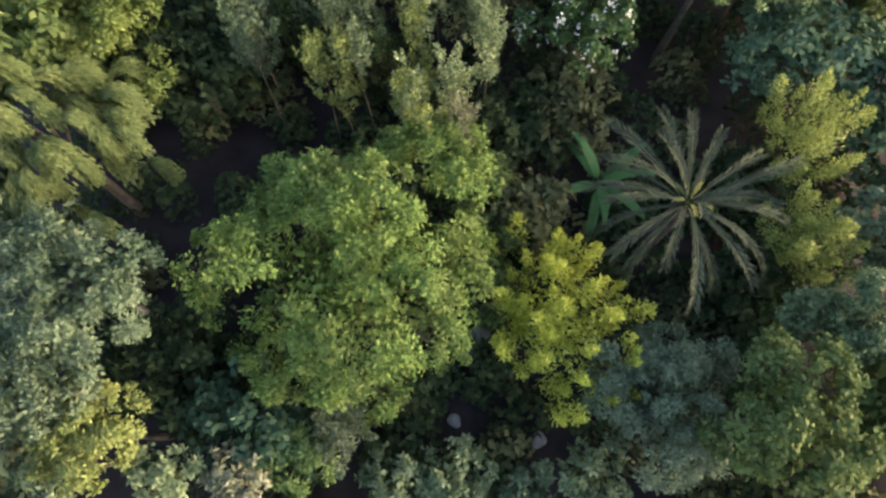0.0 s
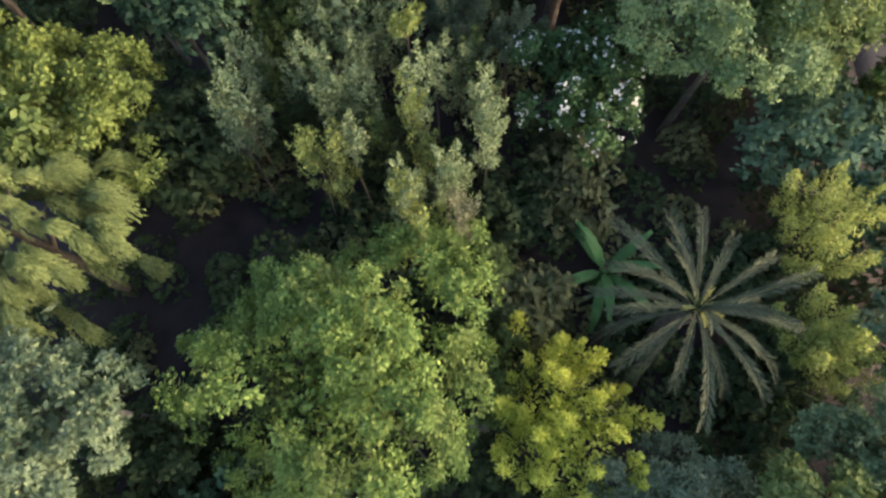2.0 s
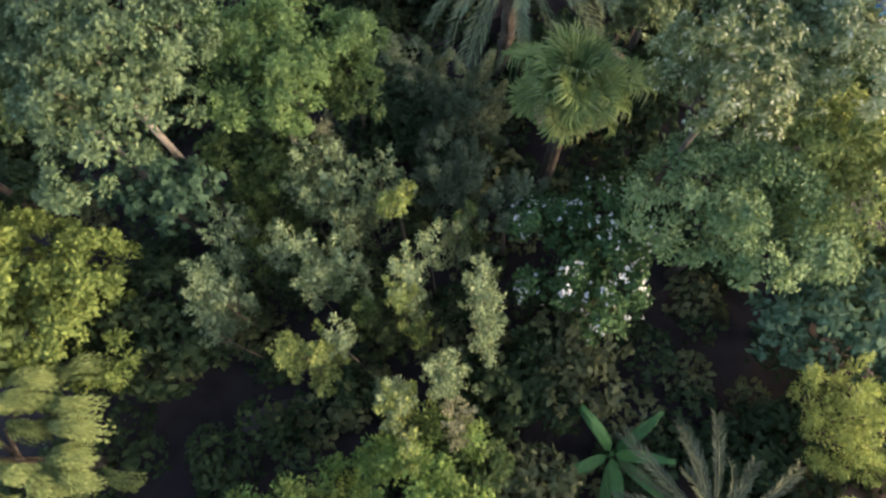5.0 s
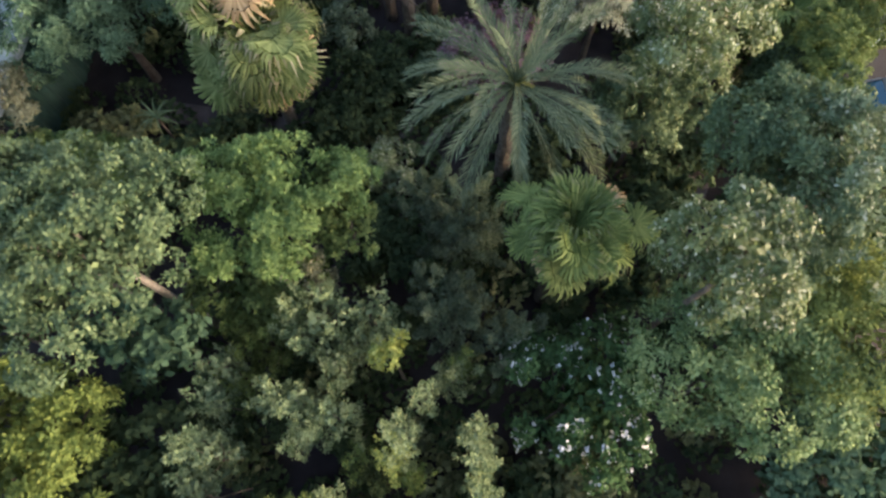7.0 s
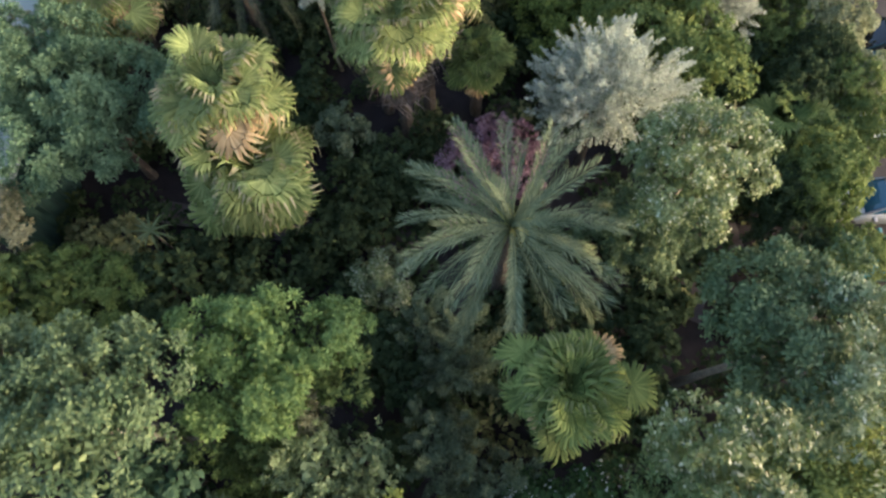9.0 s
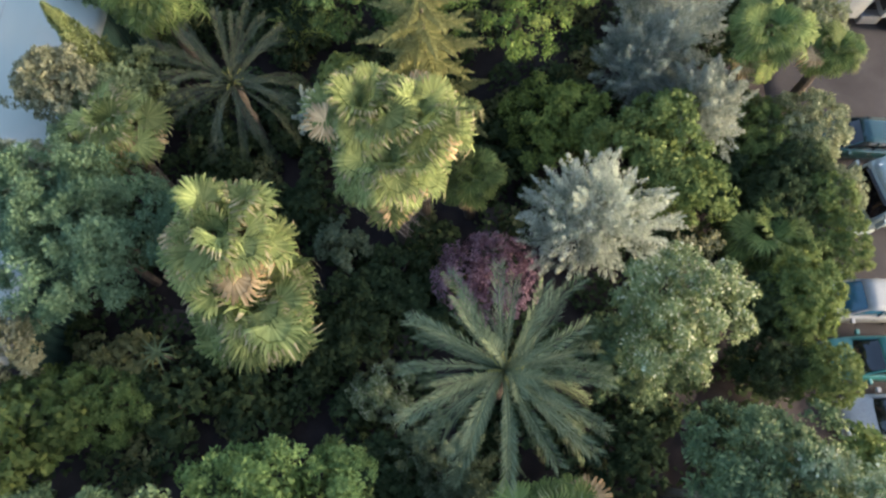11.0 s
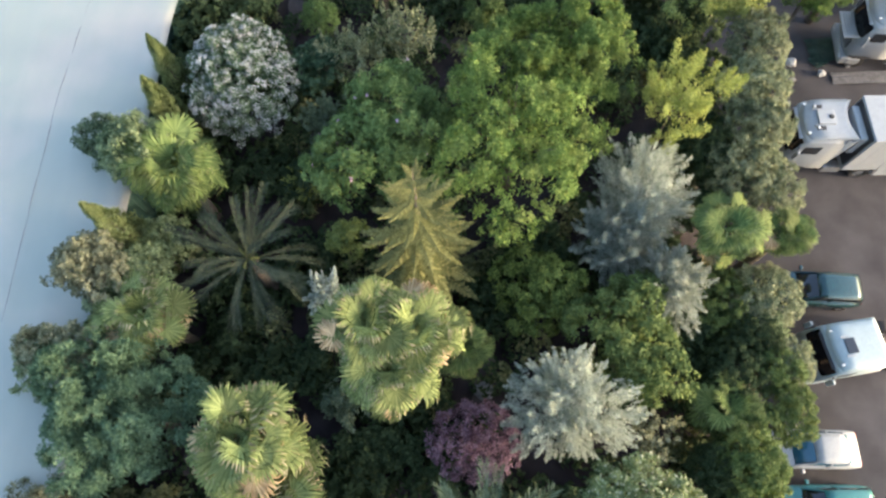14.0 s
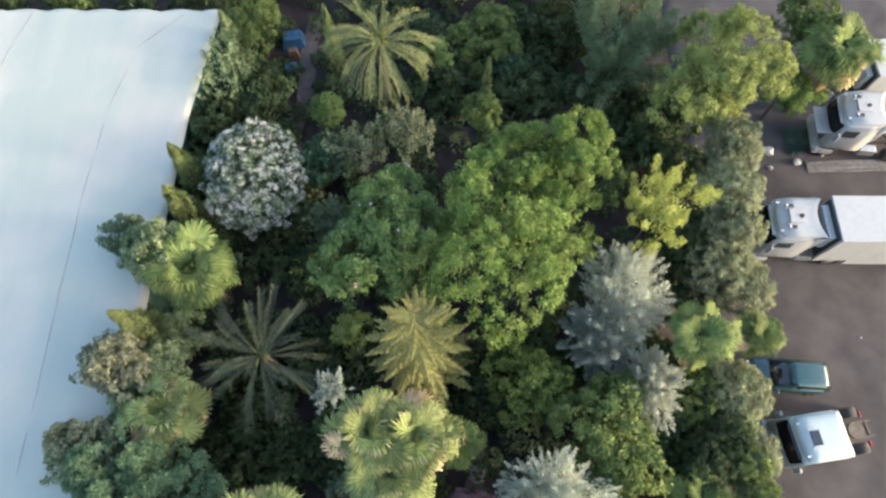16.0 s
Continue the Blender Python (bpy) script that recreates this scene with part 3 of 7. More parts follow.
def fan_palm(x, y, heart, reach, count, material, label, dead=6, seed=0, skirt=False, lean=(0, 0), trunk=0.2):
    """A fan palm: fibrous trunk, stalked fan leaves, each one a part, and dry hanging leaves."""
    rng = random.Random(seed + 50)
    ground = ground_height(x, y)
    ob = thing("fan_palm", pose(x, y, ground), label, "palm tree", "fan palms")
    high = heart - ground
    bm = bmesh.new()
    rings = max(5, int(high / 0.3))
    tube(bm, [(lean[0] * (i / rings - 1), lean[1] * (i / rings - 1), high * i / rings - 0.05) for i in range(rings + 1)], [trunk * (1.25 - 0.3 * i / rings) * (1.05 if i % 2 else 0.96) for i in range(rings + 1)], 9)
    part("trunk", bm, PALM_BARK, ob)
    count = int(count * 1.35)
    for i in range(count + dead):
        dry = i >= count
        f = (i + 0.5) / count if not dry else 1.05
        rise = 62 - 106 * f**0.95 + rng.uniform(-14, 14) if not dry else rng.uniform(-55, 22)
        droop, bend = (1.4, 30) if dry else ((0.4, 12) if rise > 42 else (0.6, 26) if rise > 10 else (1.0, 22))
        key = (droop, i % 4, round(reach, 1))
        if key not in FANS:
            FANS[key] = fan_mesh(31 * (i % 4) + int(droop * 10), reach * (0.1, 0.2, 0.3, 0.16, 0.38, 0.46, 0.52, 0.42, 0.44, 0.56, 0.6, 0.5)[i % 4 + (0 if droop < 0.5 else 4 if droop < 0.9 else 8)], reach * 0.44, droop, bend)
        fr = new("fan_leaf", FANS[key])
        fr.material_slots[0].link = "OBJECT"
        fr.material_slots[0].material = FAN_DEAD if dry else material
        if material is FAN_DARK:
            fr.material_slots[1].link = "OBJECT"
            fr.material_slots[1].material = FAN_DARK_TIP
        fr.parent = ob
        if dry:
            fr["label"] = "dry brown hanging fan leaf"
        k = rng.uniform(0.78, 1.12)
        fr.matrix_basis = pose(rng.uniform(-0.15, 0.15), rng.uniform(-0.15, 0.15), high - (0.2 if dry else 0.12 * f + rng.uniform(-0.2, 0.2)), 0, 0, i * 137.5 + rng.uniform(-30, 30)) @ pose(0, 0, 0, rng.uniform(-38, 38), -rise, rng.uniform(-15, 15)) @ Matrix.Diagonal((k, k, k, 1))
    if skirt:
        for i in range(16):
            key = (1.8, i % 2, round(reach, 1))
            if key not in FANS:
                FANS[key] = fan_mesh(77 + i, reach * 0.3, reach * 0.55, 1.8, 10)
            fr = new("fan_leaf", FANS[key])
            fr.material_slots[0].link = "OBJECT"
            fr.material_slots[0].material = FAN_SKIRT
            fr.material_slots[1].link = "OBJECT"
            fr.material_slots[1].material = FAN_SKIRT
            fr.parent = ob
            fr["label"] = "weathered grey hanging dead fan leaf"
            fr.matrix_basis = pose(0, 0, high - 0.5 - 0.13 * i, 0, 0, i * 137.5) @ pose(0, 0, 0, rng.uniform(-15, 15), rng.uniform(66, 80), 0)
    return ob


def spray_mesh(seed, length, sag, twigs=34, width=0.2):
    """A flat conifer branch along +x with combed side twigs that hang a little."""
    rng = np.random.default_rng(seed)
    s = np.linspace(0, 1, twigs)
    x, z = s * length, -sag * length * (s**1.6) + 0.1 * length * s
    verts, quads = [], []
    w = 0.02 * (1.1 - s)
    for i in range(twigs - 1):
        b = len(verts)
        verts += [(x[i], -w[i], z[i]), (x[i], w[i], z[i]), (x[i + 1], w[i + 1], z[i + 1]), (x[i + 1], -w[i + 1], z[i + 1])]
        quads.append((b, b + 1, b + 2, b + 3))
    span = length * width * np.clip(np.minimum(s * 4.5 + 0.15, (1.08 - s) * 1.5), 0, 1)
    for i in range(1, twigs):
        for sign in (-1, 1):
            for k in range(2):
                b = len(verts)
                ln = span[i] * rng.uniform(0.75, 1.1)
                xx = x[i] + rng.uniform(-0.03, 0.03)
                fx, fy, fz = 0.45 * ln, sign * ln * (0.9 - 0.3 * k), -ln * (0.16 + 0.4 * k)
                t = 0.022
                verts += [(xx - t * 0.5, 0, z[i]), (xx + fx * 0.5 - t, fy * 0.5, z[i] + fz * 0.3), (xx + fx, fy, z[i] + fz), (xx + fx * 0.5 + t, fy * 0.5, z[i] + fz * 0.3)]
                quads.append((b, b + 1, b + 2, b + 3))
    return quad_mesh("branch", np.array(verts), np.array(quads))


def whorl_conifer(x, y, top, reach, base, material, label, seed=3, tiers=14):
    rng = random.Random(seed)
    ground = ground_height(x, y)
    ob = thing("conifer", pose(x, y, ground), label, "conifer")
    high = top - ground
    bm = bmesh.new()
    tube(bm, [(0, 0, -0.1), (0.03, 0, high * 0.5), (0, 0, high * 0.85), (0, 0, high)], [0.2, 0.13, 0.05, 0.012], 8)
    part("trunk", bm, BARK, ob)
    sprays = [spray_mesh(seed + i, 1.0, 0.16 + 0.1 * i) for i in range(3)]
    for m in sprays:
        m.materials.append(material)
    for i in range(tiers):
        f = i / (tiers - 1)
        z = base - ground + (high - base + ground) * (f**0.92) * 0.985
        ln = max(0.16, reach * (1 - f) ** 0.6)
        number = 6 if f < 0.75 else 5
        for k in range(number):
            br = new("branch", sprays[(i + k) % 3])
            br.parent = ob
            tilt = -18 + 45 * f + rng.uniform(-6, 6)
            q = ln * rng.uniform(0.78, 1.12)
            br.matrix_basis = pose(0, 0, z + rng.uniform(-0.08, 0.08), 0, 0, k * 360 / number + i * 23 + rng.uniform(-8, 8)) @ pose(0, 0, 0, rng.uniform(-10, 10), -tilt, 0) @ Matrix.Diagonal((q, q, q, 1))
    return ob


def cone_tree(x, y, top, r, material, label, lean=(0, 0), base=None, density=1.0, name="cypress", group="golden cypresses"):
    """A narrow cypress: upright sprays over a spindle."""
    COUNT[0] += 1
    rng = np.random.default_rng(COUNT[0] + 300)
    ground = ground_height(x, y)
    ob = thing(name, pose(x, y, ground), label, "conifer", group)
    high = top - ground
    n = int(density * 1500 * r * high)
    f = rng.uniform(0.0, 1.0, n) ** 0.85
    a = rng.uniform(0, 6.283, n)
    lump = 1 + 0.30 * np.sin(a * 5 + f * 14) * np.sin(f * 31 + a) + 0.22 * np.sin(a * 3 - f * 23) + rng.normal(0, 0.13, n)
    rr = r * np.clip(f * 9, 0, 1) ** 0.5 * (1 - f**1.7) ** 0.85 * lump + 0.02
    at = np.stack([rr * np.cos(a) + lean[0] * (f - 0.5), rr * np.sin(a) + lean[1] * (f - 0.5), 0.15 + f * (high - 0.15)], 1)
    out = np.stack([np.cos(a), np.sin(a), np.full(n, 0.4)], 1)
    v, q = leaf_quads(rng, at, out * 0.55 + rng.normal(0, 0.35, (n, 3)) + np.array([0, 0, 0.9]), out, 0.2, 0.06)
    link_part("crown", quad_mesh("crown", v, q), material, ob)
    bm = bmesh.new()
    tube(bm, [(-lean[0] * 0.5, -lean[1] * 0.5, -0.1), (0, 0, high * 0.5), (lean[0] * 0.4, lean[1] * 0.4, high * 0.9)], [0.09, 0.06, 0.015])
    part("trunk", bm, BARK, ob)
    return ob


def weeping_tree(x, y, top, rx, ry, hf, material, label, tufts=46, wind=(0.55, -0.4), seed=5):
    """A tree whose long thin shoots arch over and hang in combed tufts."""
    rng = np.random.default_rng(seed)
    ground = ground_height(x, y)
    ob = thing("weeping_tree", pose(x, y, ground), label, "tree")
    rz = hf * (rx + ry) / 2
    high = top - rz - ground
    way = dome_points(rng, tufts, -0.15)
    root = way * np.array([rx, ry, rz]) * rng.uniform(0.5, 1.0, (tufts, 1))
    verts, quads, n = [], [], 0
    for c, w in zip(root, way):
        head = unit(np.array([w[0] * 0.6 + wind[0], w[1] * 0.6 + wind[1], 0.0]) + rng.normal(0, 0.2, 3) * np.array([1, 1, 0]))
        side = np.cross(head, [0, 0, 1.0])
        ln = rng.uniform(0.85, 1.5)
        for strand in range(34):
            dirn = unit(head + side * rng.normal(0, 0.19))
            k = 10
            s = np.linspace(0.0, 1, k)
            length = ln * rng.uniform(0.55, 1.1)
            px = c + dirn * (np.sin(s * 1.5) * length * 0.62)[:, None] + rng.normal(0, 0.025, 3)
            px[:, 2] += 0.34 * np.sin(s * 2.4) * length - 0.75 * length * s**2.2
            spot = np.repeat(px, 3, 0) + rng.normal(0, 0.018, (3 * k, 3))
            bow = np.repeat(s, 3)[:, None]
            ax = dirn * (1 - 0.6 * bow) + np.array([0, 0, 1.0]) * (0.35 - 1.2 * bow) + rng.normal(0, 0.2, (3 * k, 3))
            v, q = leaf_quads(rng, spot, ax, np.tile(np.array([[0.2, 0, 1.0]]), (3 * k, 1)) + dirn * bow, 0.17, 0.03)
            verts.append(v)
            quads.append(q + n)
            n += len(v)
    crown = link_part("crown", quad_mesh("crown", np.vstack(verts), np.vstack(quads)), material, ob)
    crown.location = (0, 0, high)
    bm = bmesh.new()
    tube(bm, [(0, 0, -0.1), (0.1, 0, high * 0.6), (0, 0, high + rz * 0.3)], [0.2, 0.14, 0.06])
    part("trunk", bm, BARK, ob)
    for c in root[::9]:
        bm = bmesh.new()
        tube(bm, [(0.05, 0, high * 0.8), Vector(c) * 0.5 + Vector((0, 0, high + 0.1)), Vector(c) + Vector((0, 0, high + 0.05))], [0.06, 0.04, 0.012], 5)
        part("limb", bm, BARK, ob)
    return ob


def banana(x, y, label, count=9, seed=1, high=1.9, ln=2.1):
    rng = random.Random(seed)
    ground = ground_height(x, y)
    ob = thing("banana_plant", pose(x, y, ground), label, "plant")
    bm = bmesh.new()
    tube(bm, [(0, 0, -0.05), (0.02, 0, high * 0.5), (0, 0, high)], [0.14, 0.11, 0.06], 9)
    part("stem", bm, BANANA, ob)
    for i in range(count):
        bm = bmesh.new()
        rows = 11
        grid = []
        rise = 70 - 70 * i / count
        px = pz = 0.0
        for r in range(rows):
            s = r / (rows - 1)
            w = 0.155 * math.sin(min(1, s * 1.05 + 0.04) * math.pi * 0.93) ** 0.6 * (0.12 if s < 0.12 else 1)
            grid.append([bm.verts.new((px, k * w, pz + (0.05 * w - 0.13 * abs(k) * w if k else 0.0) + (rng.uniform(-0.015, 0.015) if k else 0))) for k in (-1, -0.5, 0, 0.5, 1)])
            a = radians(rise - 75 * s**1.5)
            px += math.cos(a) * ln / rows
            pz += math.sin(a) * ln / rows
        for g, h in zip(grid, grid[1:]):
            for k in range(4):
                bm.faces.new((g[k], g[k + 1], h[k + 1], h[k]))
        leaf = part("leaf", bm, BANANA, ob)
        leaf.matrix_basis = pose(0, 0, high - 0.1, 0, 0, i * 137.5 + rng.uniform(-15, 15))
    return ob



# large structure
def ground_sheet():
    xs = np.concatenate([[-2500, -600, -150, -60], np.arange(-36, 40.1, 1.0), [60, 150, 600, 2500]])
    ys = np.concatenate([[-2500, -600, -150, -60, -30], np.arange(-14, 70.1, 1.0), [90, 150, 600, 2500]])
    gx, gy = np.meshgrid(xs, ys, indexing="ij")
    gz = np.vectorize(ground_height)(gx, gy) - 0.03
    soft = np.vectorize(lambda a, b: noise.noise(Vector((a * 0.4, b * 0.4, 0))))(gx, gy)
    gz = gz + np.where(gx < 14.5, soft * 0.10, 0.0)
    n, m = gx.shape
    idx = np.arange(n * m).reshape(n, m)
    quads = np.stack([idx[:-1, :-1], idx[1:, :-1], idx[1:, 1:], idx[:-1, 1:]], -1).reshape(-1, 4)
    ob = new("ground", quad_mesh("ground", np.stack([gx, gy, gz], -1).reshape(-1, 3), quads, True))
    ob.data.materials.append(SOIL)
    tagged(ob, "bare soil under the dense garden planting, canopy shade put into its dark colour", "ground", kind="structure")


def slab(name, x0, y0, x1, y1, z0, z1, material, label, category, wave=0.0, step=1.0):
    """A thin level sheet with real edges."""
    nx, ny = max(2, int((x1 - x0) / step)), max(2, int((y1 - y0) / step))
    gx, gy = np.meshgrid(np.linspace(x0, x1, nx), np.linspace(y0, y1, ny), indexing="ij")
    up = np.vectorize(lambda a, b: noise.noise(Vector((a * 0.3, b * 0.3, 4))))(gx, gy) * wave
    top = np.stack([gx, gy, z1 + up], -1).reshape(-1, 3)
    idx = np.arange(nx * ny).reshape(nx, ny)
    quads = [np.stack([idx[:-1, :-1], idx[1:, :-1], idx[1:, 1:], idx[:-1, 1:]], -1).reshape(-1, 4)]
    rim = np.concatenate([idx[:, 0], idx[-1, 1:], idx[-2::-1, -1], idx[0, -2:0:-1]])
    low = top[rim].copy()
    low[:, 2] = z0
    n0, k = nx * ny, len(rim)
    quads.append(np.array([(rim[(i + 1) % k], rim[i], n0 + i, n0 + (i + 1) % k) for i in range(k)]))
    ob = new(name, quad_mesh(name, np.vstack([top, low]), np.vstack(quads)))
    ob.data.materials.append(material)
    return tagged(ob, label, category, kind="structure")


ground_sheet()
slab("parking_lot", 14.9, 15.5, 120, 130, -0.2, 0.0, ASPHALT, "worn grey asphalt of the lorry park", "pavement", 0.02, 1.5)


def ribbon(name, pts, width, material, label, lift=0.03):
    """A trodden path laid along the points on the soil."""
    bm = bmesh.new()
    prev = None
    fine = []
    for (a, b), (c, d) in zip(pts, pts[1:]):
        fine += [(a + (c - a) * k / 6, b + (d - b) * k / 6) for k in range(6)]
    fine.append(pts[-1])
    for i, (a, b) in enumerate(fine):
        c, d = fine[min(i + 1, len(fine) - 1)]
        e, f = fine[max(i - 1, 0)]
        t = Vector((c - e, d - f)).normalized()
        w = width * (0.5 + 0.12 * noise.noise(Vector((a, b, 2))))
        row = [bm.verts.new((a - t.y * k * w, b + t.x * k * w, ground_height(a, b) + lift + 0.02 * (1 - abs(k)) + 0.09)) for k in (-1, -0.4, 0.4, 1)]
        if prev:
            for k in range(3):
                bm.faces.new((prev[k], prev[k + 1], row[k + 1], row[k]))
        prev = row
    mesh = bpy.data.meshes.new(name)
    bm.to_mesh(mesh)
    bm.free()
    mesh.materials.append(material)
    tagged(new(name, mesh), label, "path", kind="structure")


def greenhouse():
    """A wide white cover stretched over a frame: sagging bays, seams, a scalloped hem, side cloth and posts."""
    house = thing("shade_house", pose(0, 0, 1.2), "large white fabric-covered shade house beside the garden", "shade house", kind="structure")
    y0, y1 = 21.0, 51.2
    nx, ny = 120, 170
    u, v = np.meshgrid(np.linspace(0, 1, nx), np.linspace(0, 1, ny), indexing="ij")
    y = y0 + (y1 - y0) * v
    right = -11.95 - 0.035 * (51.2 - y) - 0.55 * np.clip((51.2 - y) / 7, 0, 1)
    x = right - 46 * u
    bays = np.abs(np.sin((x + 0.05 * (y - 51) + 12.4) / 4.4 * math.pi))
    z = 3.55 + 0.03 * (1 - bays) ** 3 - 0.02 * np.sin((y - 51.2) / 3.2 * math.pi) ** 2
    wob = np.vectorize(lambda a, b: noise.fractal(Vector((a * 0.35, b * 0.22, 1)), 0.9, 2.0, 4))(x, y)
    z = z + 0.02 * wob
    y = y + np.where(v > 0.999, 0.18 * np.abs(np.sin(x / 2.2 * math.pi)), 0)
    z = np.where(u < 0.001, z - 0.12, z)
    idx = np.arange(nx * ny).reshape(nx, ny)
    quads = np.stack([idx[1:, :-1], idx[:-1, :-1], idx[:-1, 1:], idx[1:, 1:]], -1).reshape(-1, 4)
    cover = link_part("cover", quad_mesh("cover", np.stack([x, y, z], -1).reshape(-1, 3), quads, True), FABRIC, house)
    mod = cover.modifiers.new("thickness", "SOLIDIFY")
    mod.thickness = 0.012
    for run in ([(-13.93, 51.16), (-16.25, 48.75), (-17.05, 44.90), (-17.35, 39.97), (-17.32, 34.28), (-17.28, 29.79), (-17.26, 25.33)],
        [(-22.69, 51.29), (-23.51, 48.22), (-23.86, 43.63)]):
        pts = []
        for (a, c), (d, e) in zip(run, run[1:]):
            pts += [(a + (d - a) * k / 5 + 0.05 * noise.noise(Vector((a, c + k, 3))), c + (e - c) * k / 5, 3.55 + 0.03 * noise.noise(Vector((c * 0.7 + k, a, 0)))) for k in range(5)]
        bm = bmesh.new()
        tube(bm, pts, [0.012 + 0.008 * math.sin(i * 2.3) for i in range(len(pts))], 6)
        part("seam", bm, STONE, house, "dusty grey seam of the white cover")
    bm = bmesh.new()
    prev = None
    for i, yy in enumerate(np.linspace(y0, y1, 240)):
        xr = -12.15 - 0.035 * (51.2 - yy) - 0.55 * min(1, (51.2 - yy) / 7) + 0.05 * math.sin(i * 1.9)
        row = [bm.verts.new((xr + 0.02 * math.sin(i * 2.7 + s), yy, zz)) for s, zz in enumerate((3.45, 2.2, 1.0, 0.0))]
        if prev:
            for k in range(3):
                bm.faces.new((prev[k], row[k], row[k + 1], prev[k + 1]))
        prev = row
    part("side_cloth", bm, GREEN_CLOTH, house, "dark green pleated side netting")
    bm = bmesh.new()
    prev = None
    for i in range(160):
        xx = -12.4 - 46 * i / 159
        row = [bm.verts.new((xx, 51.22 + 0.05 * math.sin(i * 1.7), zz)) for zz in (3.5, 1.8, 0.0)]
        if prev:
            for k in range(2):
                bm.faces.new((prev[k], row[k], row[k + 1], prev[k + 1]))
        prev = row
    part("end_cloth", bm, FABRIC, house, "pleated white end cloth")
    for yy in np.arange(22, 51, 3.2):
        bm = bmesh.new()
        xr = -12.4 - 0.035 * (51.2 - yy) - 0.55 * min(1, (51.2 - yy) / 7)
        tube(bm, [(xr, yy, -0.1), (xr, yy, 3.45)], [0.05, 0.05], 8)
        part("post", bm, STEEL, house, "galvanised steel post")
    return house


greenhouse()



def agave(x, y, top, ln, label):
    ob = thing("strap_leaf_plant", pose(x, y, ground_height(x, y)), label, "plant")
    high = top - ground_height(x, y)
    bm = bmesh.new()
    tube(bm, [(0, 0, -0.05), (0, 0, high - 0.3)], [0.05, 0.03], 6)
    part("stem", bm, BARK, ob)
    for i in range(14):
        bm = bmesh.new()
        rows, px, pz = [], 0.0, 0.0
        for r in range(7):
            s = r / 6
            w = 0.035 * (1 - s**2) + 0.004
            rows.append([bm.verts.new((px, -w, pz)), bm.verts.new((px, 0, pz - 0.01)), bm.verts.new((px, w, pz))])
            a = radians(65 - 4 * i - 80 * s)
            px, pz = px + math.cos(a) * ln / 6, pz + math.sin(a) * ln / 6
        for g, h in zip(rows, rows[1:]):
            bm.faces.new((g[0], g[1], h[1], h[0]))
            bm.faces.new((g[1], g[2], h[2], h[1]))
        leaf = part("leaf", bm, FLASH, ob)
        leaf.matrix_basis = pose(0, 0, high - 0.3, 0, 0, i * 137.5)
    return ob


def boulder(x, y, size, label):
    bm = bmesh.new()
    bmesh.ops.create_icosphere(bm, subdivisions=3, radius=size)
    for v in bm.verts:
        v.co *= 1 + 0.35 * noise.noise(v.co * 2.2 / size * 0.5 + Vector((x, y, 0)))
        v.co.z *= 0.6
    mesh = bpy.data.meshes.new("boulder")
    bm.to_mesh(mesh)
    bm.free()
    mesh.materials.append(STONE)
    ob = new("boulder", mesh)
    ob.matrix_world = pose(x, y, ground_height(x, y) + size * 0.35, 0, 0, x * 40)
    return tagged(ob, label, "stone")


def tarp(x, y, lx, ly, material, label):
    bm = bmesh.new()
    n = 14
    grid = []
    for i in range(n):
        rowv = []
        for j in range(n):
            u, v = i / (n - 1) * 2 - 1, j / (n - 1) * 2 - 1
            edge = max(abs(u), abs(v))
            h = 0.8 * (1 - max(0, edge - 0.7) / 0.3) + 0.06 * noise.noise(Vector((u * 2, v * 2, x)))
            rowv.append(bm.verts.new((u * lx / 2, v * ly / 2, max(0.0, h))))
        grid.append(rowv)
    for g, h in zip(grid, grid[1:]):
        for j in range(n - 1):
            bm.faces.new((g[j], h[j], h[j + 1], g[j + 1]))
    mesh = bpy.data.meshes.new("tarpaulin")
    bm.to_mesh(mesh)
    bm.free()
    mesh.materials.append(material)
    ob = new("tarpaulin", mesh)
    ob.matrix_world = pose(x, y, ground_height(x, y), 0, 0, 8)
    return tagged(ob, label, "tarpaulin")


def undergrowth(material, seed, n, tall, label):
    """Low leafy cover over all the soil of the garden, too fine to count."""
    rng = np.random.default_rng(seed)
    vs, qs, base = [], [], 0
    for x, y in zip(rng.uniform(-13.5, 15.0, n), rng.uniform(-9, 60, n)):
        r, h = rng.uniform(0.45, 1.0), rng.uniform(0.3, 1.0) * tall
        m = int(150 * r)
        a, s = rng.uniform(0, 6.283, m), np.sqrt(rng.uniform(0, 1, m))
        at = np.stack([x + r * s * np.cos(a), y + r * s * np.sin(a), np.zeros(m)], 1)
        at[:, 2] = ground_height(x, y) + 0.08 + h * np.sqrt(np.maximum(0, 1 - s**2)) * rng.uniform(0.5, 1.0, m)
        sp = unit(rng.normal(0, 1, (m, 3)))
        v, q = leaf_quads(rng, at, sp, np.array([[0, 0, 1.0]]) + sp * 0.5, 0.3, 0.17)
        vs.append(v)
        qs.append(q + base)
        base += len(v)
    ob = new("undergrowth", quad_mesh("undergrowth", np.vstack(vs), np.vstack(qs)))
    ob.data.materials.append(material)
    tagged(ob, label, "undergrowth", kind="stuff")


# fills the gaps between crowns, whose shade is in the leaf colour
undergrowth(DARK, 77, 900, 1.9, "low green undergrowth covering the soil, gap shade put into its dark colour")
undergrowth(RUST, 78, 260, 1.5, "low brownish green undergrowth covering the soil")


